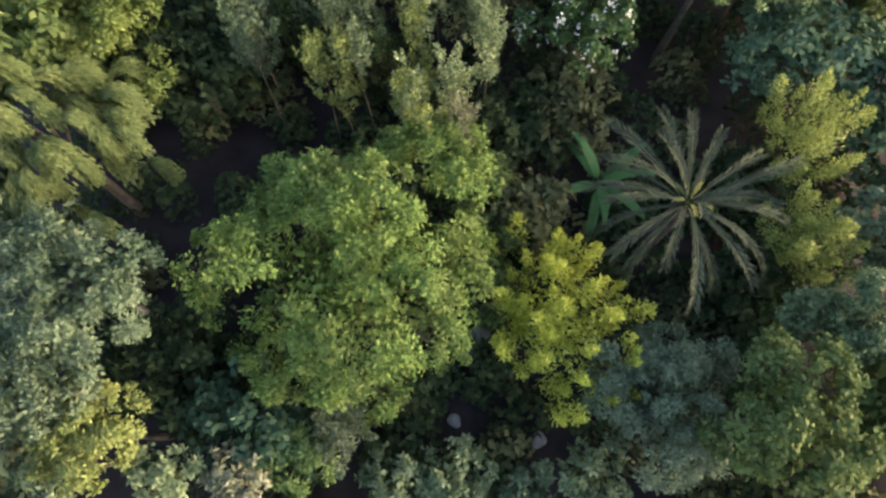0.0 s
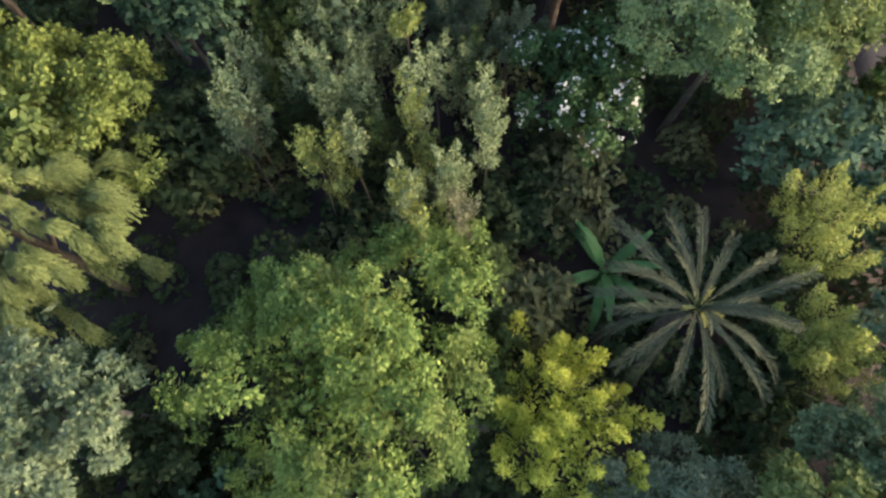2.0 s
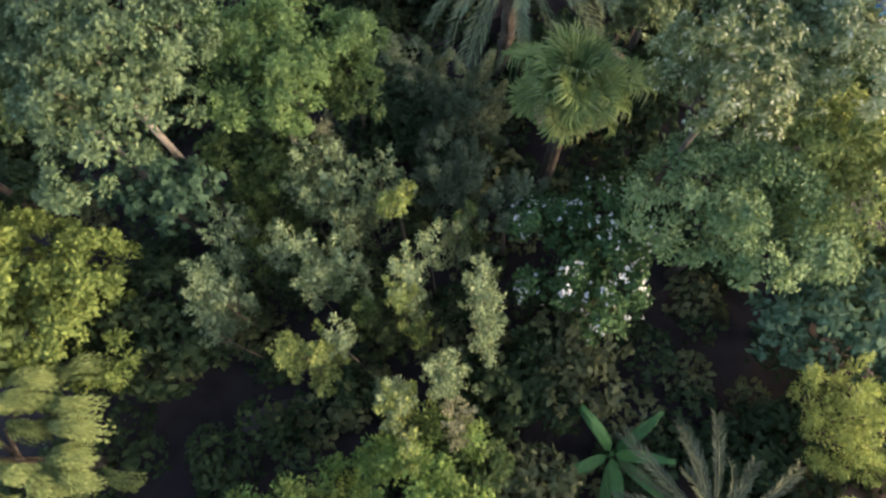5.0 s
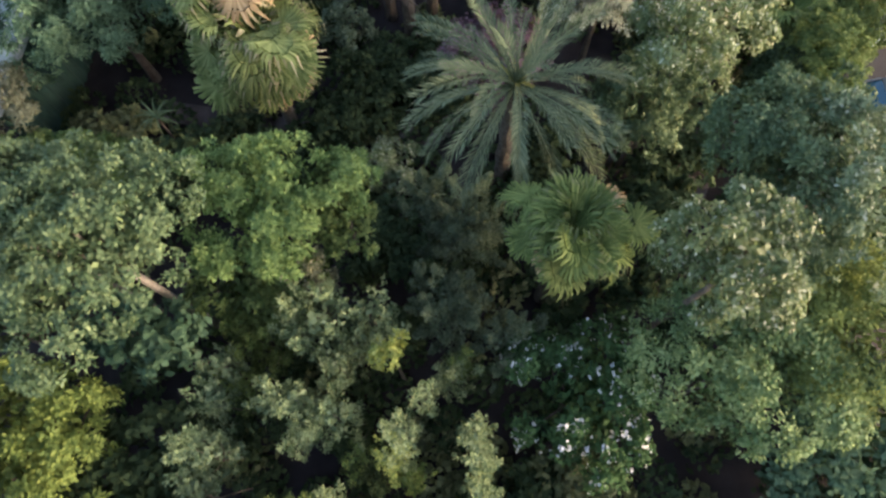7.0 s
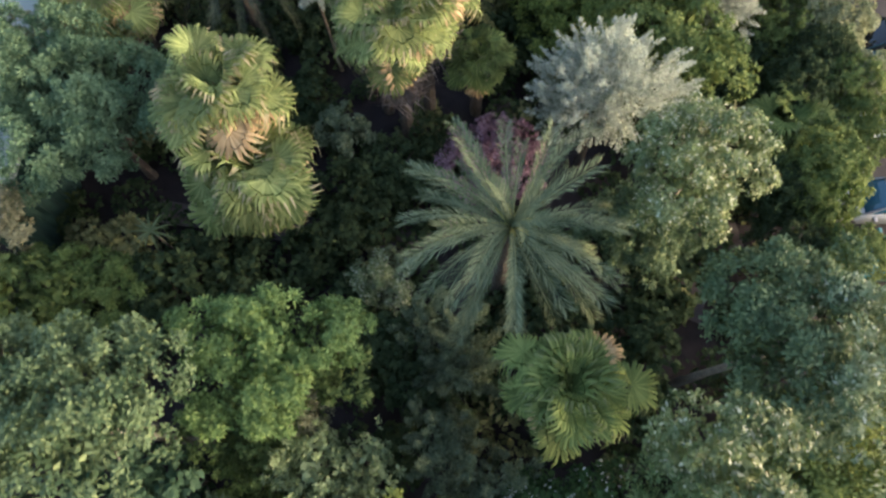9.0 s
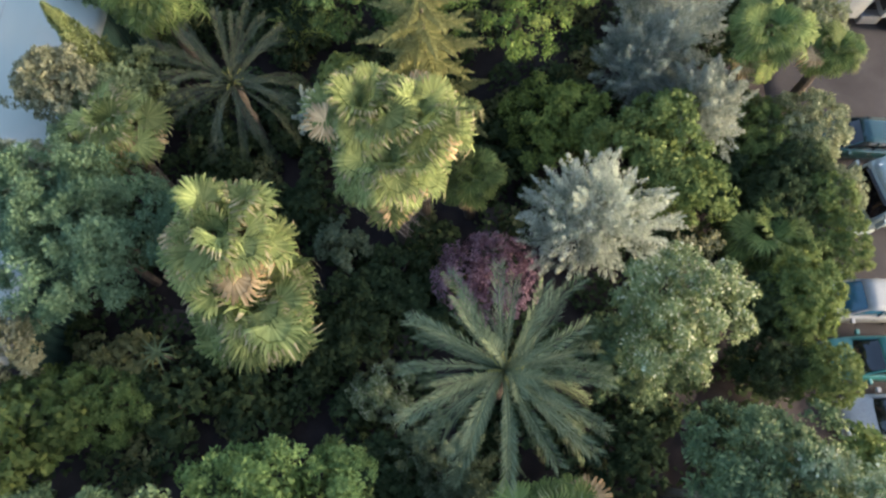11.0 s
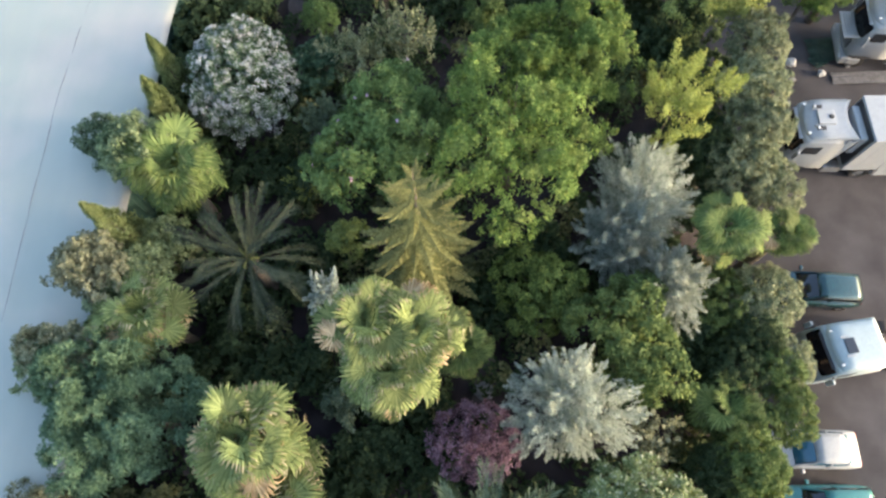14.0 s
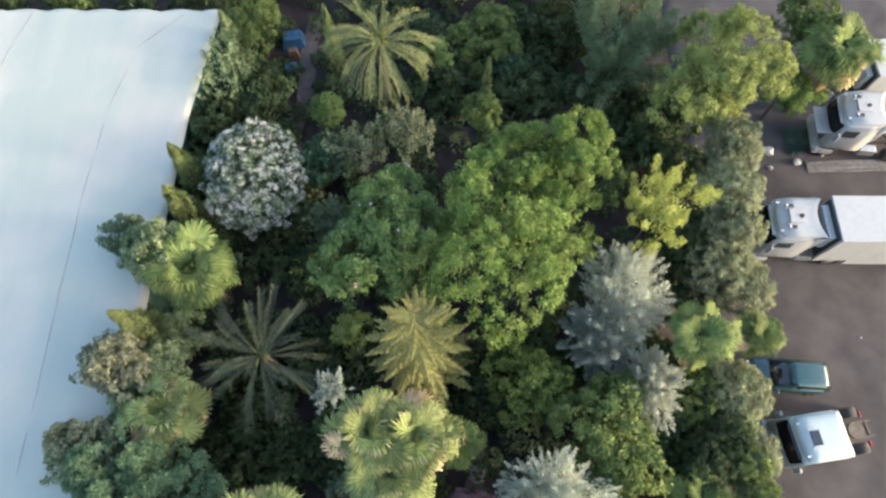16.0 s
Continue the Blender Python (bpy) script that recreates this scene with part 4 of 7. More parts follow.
# planting: the southern end
plant("broadleaf_tree", -2.2, 4.05, 7.85, 3.65, 3.85, 0.75, FRESH, "broad tree with fresh light green leaves in rounded tufts", lobes=64, lobe=0.24, young=YOUNG, leaf=(0.13, 0.062))
plant("golden_shrub", 3.06, 2.99, 5.85, 2.16, 2.39, 0.8, LIME, "large golden yellow-green shrub with soft rounded tips", style="spire", lobes=64, lobe=0.2, density=1.3, leaf=(0.13, 0.05), clumps=1.45, category="shrub")
date_palm(6.03, 5.70, 5.50, 2.86, 27, DATE_DARK, "date palm with dusty grey-green feather fronds and pale heart", seed=1, flat=4)
plant("lime_tree", 10.04, 8.14, 6.25, 1.40, 1.57, 1.1, CITRON, "upright yellow-green tree with feathery foliage", lobes=30, leaf=(0.11, 0.04), density=1.2, style="spire", clumps=1.4)
plant("lime_tree", 9.53, 4.98, 5.85, 1.26, 1.26, 1.1, CITRON, "upright yellow-green tree with feathery foliage", lobes=26, leaf=(0.11, 0.04), density=1.2, style="spire", clumps=1.4)
plant("evergreen_shrub", 5.3, 1.0, 5.9, 1.9, 2.0, 0.9, BLUE, "dull blue-green evergreen shrub with dense small leaves", leaf=(0.12, 0.05), category="shrub")
plant("broadleaf_tree", 7.55, 0.44, 7.25, 1.76, 1.63, 0.8, MID, "round tree with dense glossy mid-green leaves", lobes=44)
plant("broadleaf_tree", 9.74, 2.73, 6.45, 1.59, 1.08, 0.9, GLOSSY, "tree with glossy grey-green leaves catching the light", leaf=(0.13, 0.062))
weeping_tree(-9.85, 7.15, 8.3, 2.45, 2.4, 0.9, WILLOW, "weeping tree with long pale green shoots blown to one side", 62)
plant("broadleaf_tree", -7.75, 3.15, 8.45, 1.85, 1.6, 0.75, GREY, "spreading tree with pale grey-green leaves", lobes=52, lobe=0.24, bark=PALE_BARK, leaf=(0.13, 0.062))
plant("broadleaf_tree", -8.93, 1.16, 7.45, 1.35, 1.4, 0.8, GREY, "spreading tree with pale grey-green leaves", lobes=34, bark=PALE_BARK, leaf=(0.13, 0.062))
plant("olive_shrub", -7.96, 0.15, 6.45, 1.22, 1.02, 0.9, YELLOW, "shrub with yellowish olive leaves", category="shrub", leaf=(0.13, 0.062))
plant("rounded_shrub", -9.06, -0.58, 5.25, 0.86, 0.64, 0.9, OLIVE, "rounded shrub with pale olive leaves", category="shrub")
plant("rounded_shrub", -6.73, -0.78, 4.85, 0.80, 0.66, 0.9, OLIVE, "rounded shrub with pale olive leaves", category="shrub")
plant("rounded_shrub", -4.82, -0.67, 4.65, 0.82, 0.71, 0.9, TAN, "rounded shrub with pale tan-green leaves", category="shrub")
plant("evergreen_shrub", -6.75, 1.88, 4.45, 2.28, 1.79, 0.7, DARK, "low dark green shrub in the shade of taller trees", leaf=(0.28, 0.15), category="shrub")
plant("evergreen_shrub", -4.88, 0.58, 4.75, 1.86, 1.39, 0.8, TEAL, "dark blue-green shrub under the trees", leaf=(0.28, 0.15), category="shrub")
plant("green_shrub", -3.75, -0.16, 4.25, 1.24, 0.85, 0.8, BRIGHT, "bright green soft-leaved shrub", category="shrub", leaf=(0.13, 0.062))
plant("blue_conifer", -2.55, 0.50, 5.05, 0.68, 1.13, 1.2, BLUE, "young conifer with hazy blue-grey needles", style="sprig", leaf=(0.12, 0.04), category="conifer")
plant("rounded_shrub", -1.26, -0.92, 3.45, 0.96, 0.72, 0.9, OLIVE, "rounded shrub with olive green leaves", category="shrub")
plant("rounded_shrub", 0.20, -0.86, 3.45, 1.21, 0.97, 0.9, OLIVE, "rounded shrub with olive green leaves", category="shrub")
plant("rounded_shrub", 3.73, -0.78, 3.65, 1.03, 0.87, 0.9, OLIVE, "rounded shrub with dull olive leaves", category="shrub")
plant("rounded_shrub", 2.23, -1.26, 3.25, 0.72, 0.56, 0.9, GREY, "rounded grey-green shrub with small leaves", category="shrub")
plant("evergreen_shrub", 2.32, 6.52, 4.25, 1.24, 1.42, 0.9, RUST, "brownish green shrub between taller trees", leaf=(0.28, 0.15), category="shrub")
plant("evergreen_shrub", 0.83, 6.88, 4.85, 1.03, 1.03, 0.9, MID, "leafy mid-green shrub between taller trees", category="shrub")
plant("evergreen_shrub", 3.85, 9.32, 3.85, 1.14, 1.14, 0.9, RUST, "brownish olive shrub with sparse leaves", leaf=(0.28, 0.15), category="shrub")
plant("evergreen_shrub", 1.30, 4.66, 4.25, 1.03, 1.54, 0.9, MID, "leafy mid-green shrub between taller trees", category="shrub")
plant("spiky_shrub", 9.67, 3.94, 2.85, 0.81, 0.63, 0.7, BRIGHT, "low spiky bright green plant in deep shade", style="sprig", leaf=(0.4, 0.04), density=0.4, category="shrub")
plant("evergreen_shrub", 8.70, 3.55, 2.65, 1.65, 1.28, 0.7, DARK, "low dark green shrub in deep shade", leaf=(0.28, 0.15), category="shrub")
banana(4.61, 7.37, "banana plant with long split-free dark green leaves", 8, 4)
plant("evergreen_shrub", 11.07, 12.80, 4.65, 1.54, 1.06, 0.8, PALE_TEAL, "blue-green shrub between taller trees", leaf=(0.28, 0.15), category="shrub")
plant("evergreen_shrub", 12.83, 12.15, 4.65, 1.33, 1.14, 0.8, MID, "mid-green shrub between taller trees", category="shrub")

# planting: upright olive shrubs and what grows round them
plant("upright_shrub", -2.36, 11.88, 7.25, 0.70, 0.90, 3.1, OLIVE, "upright shrub with olive green leafy spires", style="spire", lobes=20, lobe=0.3, leaf=(0.115, 0.05), group="upright olive shrubs", category="shrub", bark=PALM_BARK)
plant("upright_shrub", -3.27, 12.24, 7.05, 0.65, 0.73, 3.1, OLIVE, "upright shrub with olive green leafy spires", style="spire", lobes=20, lobe=0.3, leaf=(0.115, 0.05), group="upright olive shrubs", category="shrub", bark=PALM_BARK)
plant("upright_shrub", -2.83, 9.47, 7.45, 0.70, 0.67, 3.1, YELLOW, "upright shrub with olive green leafy spires", style="spire", lobes=20, lobe=0.3, leaf=(0.115, 0.05), group="upright olive shrubs", category="shrub", bark=PALM_BARK)
plant("upright_shrub", -0.67, 11.32, 7.65, 0.53, 0.98, 3.1, OLIVE, "upright shrub with olive green leafy spires", style="spire", lobes=20, lobe=0.3, leaf=(0.115, 0.05), group="upright olive shrubs", category="shrub", bark=PALM_BARK)
plant("upright_shrub", -0.89, 8.34, 7.85, 0.51, 0.79, 3.1, OLIVE, "upright shrub with olive green leafy spires", style="spire", lobes=20, lobe=0.3, leaf=(0.115, 0.05), group="upright olive shrubs", category="shrub", bark=PALM_BARK)
plant("upright_shrub", -0.55, 7.28, 7.65, 0.38, 0.51, 3.1, YELLOW, "upright shrub with olive green leafy spires", style="spire", lobes=20, lobe=0.3, leaf=(0.115, 0.05), group="upright olive shrubs", category="shrub", bark=PALM_BARK)
plant("upright_shrub", 0.25, 9.06, 7.45, 0.64, 0.71, 3.1, OLIVE, "upright shrub with olive green leafy spires", style="spire", lobes=20, lobe=0.3, leaf=(0.115, 0.05), group="upright olive shrubs", category="shrub", bark=PALM_BARK)
plant("upright_shrub", 1.13, 10.84, 7.45, 0.58, 0.75, 3.1, OLIVE, "upright shrub with olive green leafy spires", style="spire", lobes=20, lobe=0.3, leaf=(0.115, 0.05), group="upright olive shrubs", category="shrub", bark=PALM_BARK)
plant("upright_shrub", 0.53, 7.96, 6.85, 0.48, 0.66, 3.1, TAN, "upright shrub with olive green leafy spires", style="spire", lobes=20, lobe=0.3, leaf=(0.115, 0.05), group="upright olive shrubs", category="shrub", bark=PALM_BARK)
plant("upright_shrub", -1.95, 13.77, 6.45, 0.69, 0.65, 3.1, OLIVE, "upright shrub with olive green leafy spires", style="spire", lobes=20, lobe=0.3, leaf=(0.115, 0.05), group="upright olive shrubs", category="shrub", bark=PALM_BARK)
plant("upright_shrub", 0.55, 13.01, 6.05, 0.70, 0.72, 3.1, OLIVE, "upright shrub with olive green leafy spires", style="spire", lobes=20, lobe=0.3, leaf=(0.115, 0.05), group="upright olive shrubs", category="shrub", bark=PALM_BARK)
plant("upright_shrub", -3.62, 14.66, 6.25, 0.71, 0.67, 3.1, OLIVE, "upright shrub with olive green leafy spires", style="spire", lobes=20, lobe=0.3, leaf=(0.115, 0.05), group="upright olive shrubs", category="shrub", bark=PALM_BARK)
plant("upright_shrub", -5.41, 11.05, 7.25, 0.72, 0.92, 2.4, GREY, "upright shrub with grey-green leafy spires", style="spire", lobes=16, lobe=0.34, leaf=(0.115, 0.05), category="shrub", bark=PALM_BARK)
plant("upright_shrub", -5.37, 13.13, 6.65, 0.53, 0.71, 2.4, GREY, "upright shrub with grey-green leafy spires", style="spire", lobes=16, lobe=0.34, leaf=(0.115, 0.05), category="shrub", bark=PALM_BARK)
plant("upright_shrub", -5.15, 12.89, 5.65, 0.68, 0.90, 2.4, MID, "upright shrub with grey-green leafy spires", style="spire", lobes=16, lobe=0.34, leaf=(0.115, 0.05), category="shrub", bark=PALM_BARK)
plant("upright_shrub", -4.59, 14.09, 5.85, 0.83, 0.83, 2.4, MID, "upright shrub with grey-green leafy spires", style="spire", lobes=16, lobe=0.34, leaf=(0.115, 0.05), category="shrub", bark=PALM_BARK)
plant("upright_shrub", -2.23, 11.28, 5.45, 0.74, 0.89, 2.4, DARK, "upright shrub with grey-green leafy spires", style="spire", lobes=16, lobe=0.34, leaf=(0.115, 0.05), category="shrub", bark=PALM_BARK)
plant("upright_shrub", -1.46, 10.76, 5.25, 0.89, 1.04, 2.4, DARK, "upright shrub with grey-green leafy spires", style="spire", lobes=16, lobe=0.34, leaf=(0.115, 0.05), category="shrub", bark=PALM_BARK)
plant("upright_shrub", -4.17, 11.96, 5.45, 0.75, 0.89, 2.4, DARK, "upright shrub with grey-green leafy spires", style="spire", lobes=16, lobe=0.34, leaf=(0.115, 0.05), category="shrub", bark=PALM_BARK)
plant("upright_shrub", -4.02, 12.20, 6.85, 0.48, 0.53, 3.1, OLIVE, "upright shrub with olive green leafy spires", style="spire", lobes=15, lobe=0.3, leaf=(0.115, 0.05), group="upright olive shrubs", category="shrub", bark=PALM_BARK)
plant("upright_shrub", -5.32, 12.26, 6.85, 0.43, 0.48, 3.1, GREY, "upright shrub with olive green leafy spires", style="spire", lobes=15, lobe=0.3, leaf=(0.115, 0.05), group="upright olive shrubs", category="shrub", bark=PALM_BARK)
plant("upright_shrub", -5.73, 11.11, 7.05, 0.52, 0.52, 3.1, OLIVE, "upright shrub with olive green leafy spires", style="spire", lobes=15, lobe=0.3, leaf=(0.115, 0.05), group="upright olive shrubs", category="shrub", bark=PALM_BARK)
plant("upright_shrub", -5.36, 10.16, 7.05, 0.40, 0.46, 3.1, GREY, "upright shrub with olive green leafy spires", style="spire", lobes=15, lobe=0.3, leaf=(0.115, 0.05), group="upright olive shrubs", category="shrub", bark=PALM_BARK)
plant("upright_shrub", -3.71, 14.02, 6.45, 0.52, 0.52, 3.1, OLIVE, "upright shrub with olive green leafy spires", style="spire", lobes=15, lobe=0.3, leaf=(0.115, 0.05), group="upright olive shrubs", category="shrub", bark=PALM_BARK)
plant("upright_shrub", -2.46, 13.19, 6.65, 0.61, 0.56, 3.1, OLIVE, "upright shrub with olive green leafy spires", style="spire", lobes=15, lobe=0.3, leaf=(0.115, 0.05), group="upright olive shrubs", category="shrub", bark=PALM_BARK)
plant("upright_shrub", -3.12, 11.36, 6.85, 0.52, 0.52, 3.1, OLIVE, "upright shrub with olive green leafy spires", style="spire", lobes=15, lobe=0.3, leaf=(0.115, 0.05), group="upright olive shrubs", category="shrub", bark=PALM_BARK)
plant("upright_shrub", -3.46, 9.58, 7.25, 0.49, 0.54, 3.1, YELLOW, "upright shrub with olive green leafy spires", style="spire", lobes=15, lobe=0.3, leaf=(0.115, 0.05), group="upright olive shrubs", category="shrub", bark=PALM_BARK)
plant("upright_shrub", -2.26, 9.87, 7.25, 0.44, 0.44, 3.1, OLIVE, "upright shrub with olive green leafy spires", style="spire", lobes=15, lobe=0.3, leaf=(0.115, 0.05), group="upright olive shrubs", category="shrub", bark=PALM_BARK)
plant("upright_shrub", -0.88, 10.93, 7.45, 0.45, 0.55, 3.1, YELLOW, "upright shrub with olive green leafy spires", style="spire", lobes=15, lobe=0.3, leaf=(0.115, 0.05), group="upright olive shrubs", category="shrub", bark=PALM_BARK)
plant("upright_shrub", -0.14, 12.31, 6.85, 0.43, 0.48, 3.1, OLIVE, "upright shrub with olive green leafy spires", style="spire", lobes=15, lobe=0.3, leaf=(0.115, 0.05), group="upright olive shrubs", category="shrub", bark=PALM_BARK)
plant("upright_shrub", 1.13, 11.38, 7.25, 0.43, 0.61, 3.1, OLIVE, "upright shrub with olive green leafy spires", style="spire", lobes=15, lobe=0.3, leaf=(0.115, 0.05), group="upright olive shrubs", category="shrub", bark=PALM_BARK)
plant("upright_shrub", 1.22, 10.06, 7.25, 0.40, 0.54, 3.1, OLIVE, "upright shrub with olive green leafy spires", style="spire", lobes=15, lobe=0.3, leaf=(0.115, 0.05), group="upright olive shrubs", category="shrub", bark=PALM_BARK)
plant("upright_shrub", -0.92, 8.36, 7.65, 0.46, 0.55, 3.1, YELLOW, "upright shrub with olive green leafy spires", style="spire", lobes=15, lobe=0.3, leaf=(0.115, 0.05), group="upright olive shrubs", category="shrub", bark=PALM_BARK)
plant("upright_shrub", 0.15, 9.07, 7.45, 0.47, 0.57, 3.1, OLIVE, "upright shrub with olive green leafy spires", style="spire", lobes=15, lobe=0.3, leaf=(0.115, 0.05), group="upright olive shrubs", category="shrub", bark=PALM_BARK)
plant("upright_shrub", -3.21, 15.46, 6.65, 0.58, 0.65, 3.1, TAN, "upright shrub with olive green leafy spires", style="spire", lobes=15, lobe=0.3, leaf=(0.115, 0.05), group="upright olive shrubs", category="shrub", bark=PALM_BARK)
plant("upright_shrub", -1.85, 10.96, 6.05, 0.49, 0.49, 3.1, MID, "upright shrub with olive green leafy spires", style="spire", lobes=15, lobe=0.3, leaf=(0.115, 0.05), group="upright olive shrubs", category="shrub", bark=PALM_BARK)
plant("upright_shrub", 0.71, 13.24, 5.85, 0.46, 0.46, 3.1, MID, "upright shrub with olive green leafy spires", style="spire", lobes=15, lobe=0.3, leaf=(0.115, 0.05), group="upright olive shrubs", category="shrub", bark=PALM_BARK)
plant("upright_shrub", -0.45, 10.43, 5.85, 0.49, 0.55, 3.1, MID, "upright shrub with olive green leafy spires", style="spire", lobes=15, lobe=0.3, leaf=(0.115, 0.05), group="upright olive shrubs", category="shrub", bark=PALM_BARK)
plant("upright_shrub", -5.30, 14.16, 5.85, 0.60, 0.60, 3.1, MID, "upright shrub with olive green leafy spires", style="spire", lobes=15, lobe=0.3, leaf=(0.115, 0.05), group="upright olive shrubs", category="shrub", bark=PALM_BARK)
plant("yellow_shrub", -9.58, 11.12, 7.55, 2.47, 2.00, 0.9, MOSS, "large shrub with yellow-green sunlit leaves", lobes=44, lobe=0.24, leaf=(0.14, 0.07), category="shrub")
plant("yellow_shrub", -12.13, 11.96, 7.25, 1.74, 1.90, 0.9, MOSS, "large shrub with yellow-green sunlit leaves", lobes=30, leaf=(0.14, 0.07), category="shrub")
plant("broadleaf_shrub", -7.52, 10.49, 5.65, 1.93, 1.76, 0.8, DARK, "broad dark green shrub under the trees", leaf=(0.28, 0.15), lobes=36, category="shrub")
plant("broadleaf_shrub", -6.26, 11.37, 3.45, 1.14, 1.32, 0.8, DARK, "broad dark green shrub under the trees", leaf=(0.28, 0.15), category="shrub")
plant("blossom_tree", 3.92, 12.45, 5.95, 1.77, 2.41, 0.6, DEEP, "tree with dark glossy leaves and scattered white blossom", lobes=34, lobe=0.26, bloom=(WHITE_BLOOM, 280, 0.1))
plant("layered_tree", 7.43, 12.91, 7.85, 2.81, 1.80, 0.6, SPRING, "spreading tree with flat layers of fresh green leaves", lobes=56, lobe=0.2, style="layer", leaf=(0.13, 0.062))
plant("layered_tree", 9.59, 14.07, 8.25, 1.87, 2.02, 0.7, YELLOW, "spreading tree with yellow-tinged green leaves", lobes=36, lobe=0.24, style="layer", leaf=(0.13, 0.062))
plant("layered_tree", 10.35, 10.85, 5.65, 2.03, 1.56, 0.6, PALE_TEAL, "lower spreading tree with deep blue-green layered leaves", leaf=(0.28, 0.15), lobes=44, lobe=0.22, style="layer")
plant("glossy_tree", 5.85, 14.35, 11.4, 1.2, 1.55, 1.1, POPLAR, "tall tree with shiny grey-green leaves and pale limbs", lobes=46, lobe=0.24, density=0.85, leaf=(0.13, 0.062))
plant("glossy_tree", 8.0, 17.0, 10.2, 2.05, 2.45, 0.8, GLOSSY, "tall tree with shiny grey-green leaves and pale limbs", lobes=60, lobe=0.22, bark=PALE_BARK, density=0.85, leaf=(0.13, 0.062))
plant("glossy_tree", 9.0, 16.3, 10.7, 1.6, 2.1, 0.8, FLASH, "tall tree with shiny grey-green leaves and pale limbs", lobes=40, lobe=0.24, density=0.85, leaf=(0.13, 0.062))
# fillers for dark gaps; the shade there is painted into their leaf colour
plant("dark_shrub", 3.99, 19.16, 3.45, 1.20, 1.20, 0.7, DARK, "low leafy shrub filling a gap, deep shade put into its dark colour", leaf=(0.28, 0.15), category="shrub")
plant("dark_shrub", 3.64, 20.64, 3.25, 1.03, 1.03, 0.7, DARK, "low leafy shrub filling a gap, deep shade put into its dark colour", leaf=(0.28, 0.15), category="shrub")
plant("dark_shrub", -1.11, 17.73, 3.85, 1.35, 1.35, 0.7, DARK, "low leafy shrub filling a gap, deep shade put into its dark colour", leaf=(0.28, 0.15), category="shrub")
plant("dark_shrub", -0.03, 16.31, 4.25, 1.28, 1.28, 0.7, DARK, "low leafy shrub filling a gap, deep shade put into its dark colour", leaf=(0.28, 0.15), category="shrub")
plant("dark_shrub", -2.13, 17.36, 3.85, 1.14, 1.14, 0.7, DARK, "low leafy shrub filling a gap, deep shade put into its dark colour", leaf=(0.28, 0.15), category="shrub")
plant("dark_shrub", 6.63, 18.12, 3.65, 1.36, 1.36, 0.7, DARK, "low leafy shrub filling a gap, deep shade put into its dark colour", leaf=(0.28, 0.15), category="shrub")
plant("dark_shrub", 7.56, 19.62, 3.45, 1.20, 1.20, 0.7, DARK, "low leafy shrub filling a gap, deep shade put into its dark colour", leaf=(0.28, 0.15), category="shrub")
plant("dark_shrub", -4.00, 21.72, 3.25, 1.28, 1.28, 0.7, DARK, "low leafy shrub filling a gap, deep shade put into its dark colour", leaf=(0.28, 0.15), category="shrub")
plant("dark_shrub", -6.71, 20.81, 3.05, 1.49, 1.49, 0.7, DARK, "low leafy shrub filling a gap, deep shade put into its dark colour", leaf=(0.28, 0.15), category="shrub")
plant("dark_shrub", 0.64, 23.63, 3.25, 1.31, 1.31, 0.7, DARK, "low leafy shrub filling a gap, deep shade put into its dark colour", leaf=(0.28, 0.15), category="shrub")
plant("dark_shrub", 9.35, 7.44, 3.25, 1.51, 1.51, 0.7, DARK, "low leafy shrub filling a gap, deep shade put into its dark colour", leaf=(0.28, 0.15), category="shrub")
plant("dark_shrub", 9.08, 4.91, 3.25, 1.26, 1.26, 0.7, DARK, "low leafy shrub filling a gap, deep shade put into its dark colour", leaf=(0.28, 0.15), category="shrub")
plant("dark_shrub", 5.53, 5.75, 3.25, 1.10, 1.10, 0.7, DARK, "low leafy shrub filling a gap, deep shade put into its dark colour", leaf=(0.28, 0.15), category="shrub")
plant("dark_shrub", 2.77, 8.98, 3.25, 1.09, 1.09, 0.7, DARK, "low leafy shrub filling a gap, deep shade put into its dark colour", leaf=(0.28, 0.15), category="shrub")
plant("dark_shrub", 2.45, 9.96, 3.45, 1.10, 1.10, 0.7, DARK, "low leafy shrub filling a gap, deep shade put into its dark colour", leaf=(0.28, 0.15), category="shrub")
plant("dark_shrub", 1.43, 8.88, 3.65, 1.13, 1.13, 0.7, DARK, "low leafy shrub filling a gap, deep shade put into its dark colour", leaf=(0.28, 0.15), category="shrub")
plant("dark_shrub", 14.29, 46.13, 3.65, 1.60, 1.60, 0.8, DARK, "low leafy shrub filling a gap, deep shade put into its dark colour", leaf=(0.28, 0.15), category="shrub")
plant("dark_shrub", 12.62, 43.57, 3.85, 1.55, 1.55, 0.8, DARK, "low leafy shrub filling a gap, deep shade put into its dark colour", leaf=(0.28, 0.15), category="shrub")
plant("dark_shrub", 14.42, 41.99, 3.85, 1.52, 1.52, 0.8, DARK, "low leafy shrub filling a gap, deep shade put into its dark colour", leaf=(0.28, 0.15), category="shrub")
plant("dark_shrub", 13.79, 38.63, 3.85, 1.46, 1.46, 0.8, DARK, "low leafy shrub filling a gap, deep shade put into its dark colour", leaf=(0.28, 0.15), category="shrub")
plant("dark_shrub", 11.56, 44.79, 3.65, 1.58, 1.58, 0.8, DARK, "low leafy shrub filling a gap, deep shade put into its dark colour", leaf=(0.28, 0.15), category="shrub")
plant("dark_shrub", 9.38, 42.00, 3.85, 1.70, 1.70, 0.8, DARK, "low leafy shrub filling a gap, deep shade put into its dark colour", leaf=(0.28, 0.15), category="shrub")
plant("dark_shrub", 12.77, 37.12, 3.65, 1.45, 1.45, 0.8, DARK, "low leafy shrub filling a gap, deep shade put into its dark colour", leaf=(0.28, 0.15), category="shrub")
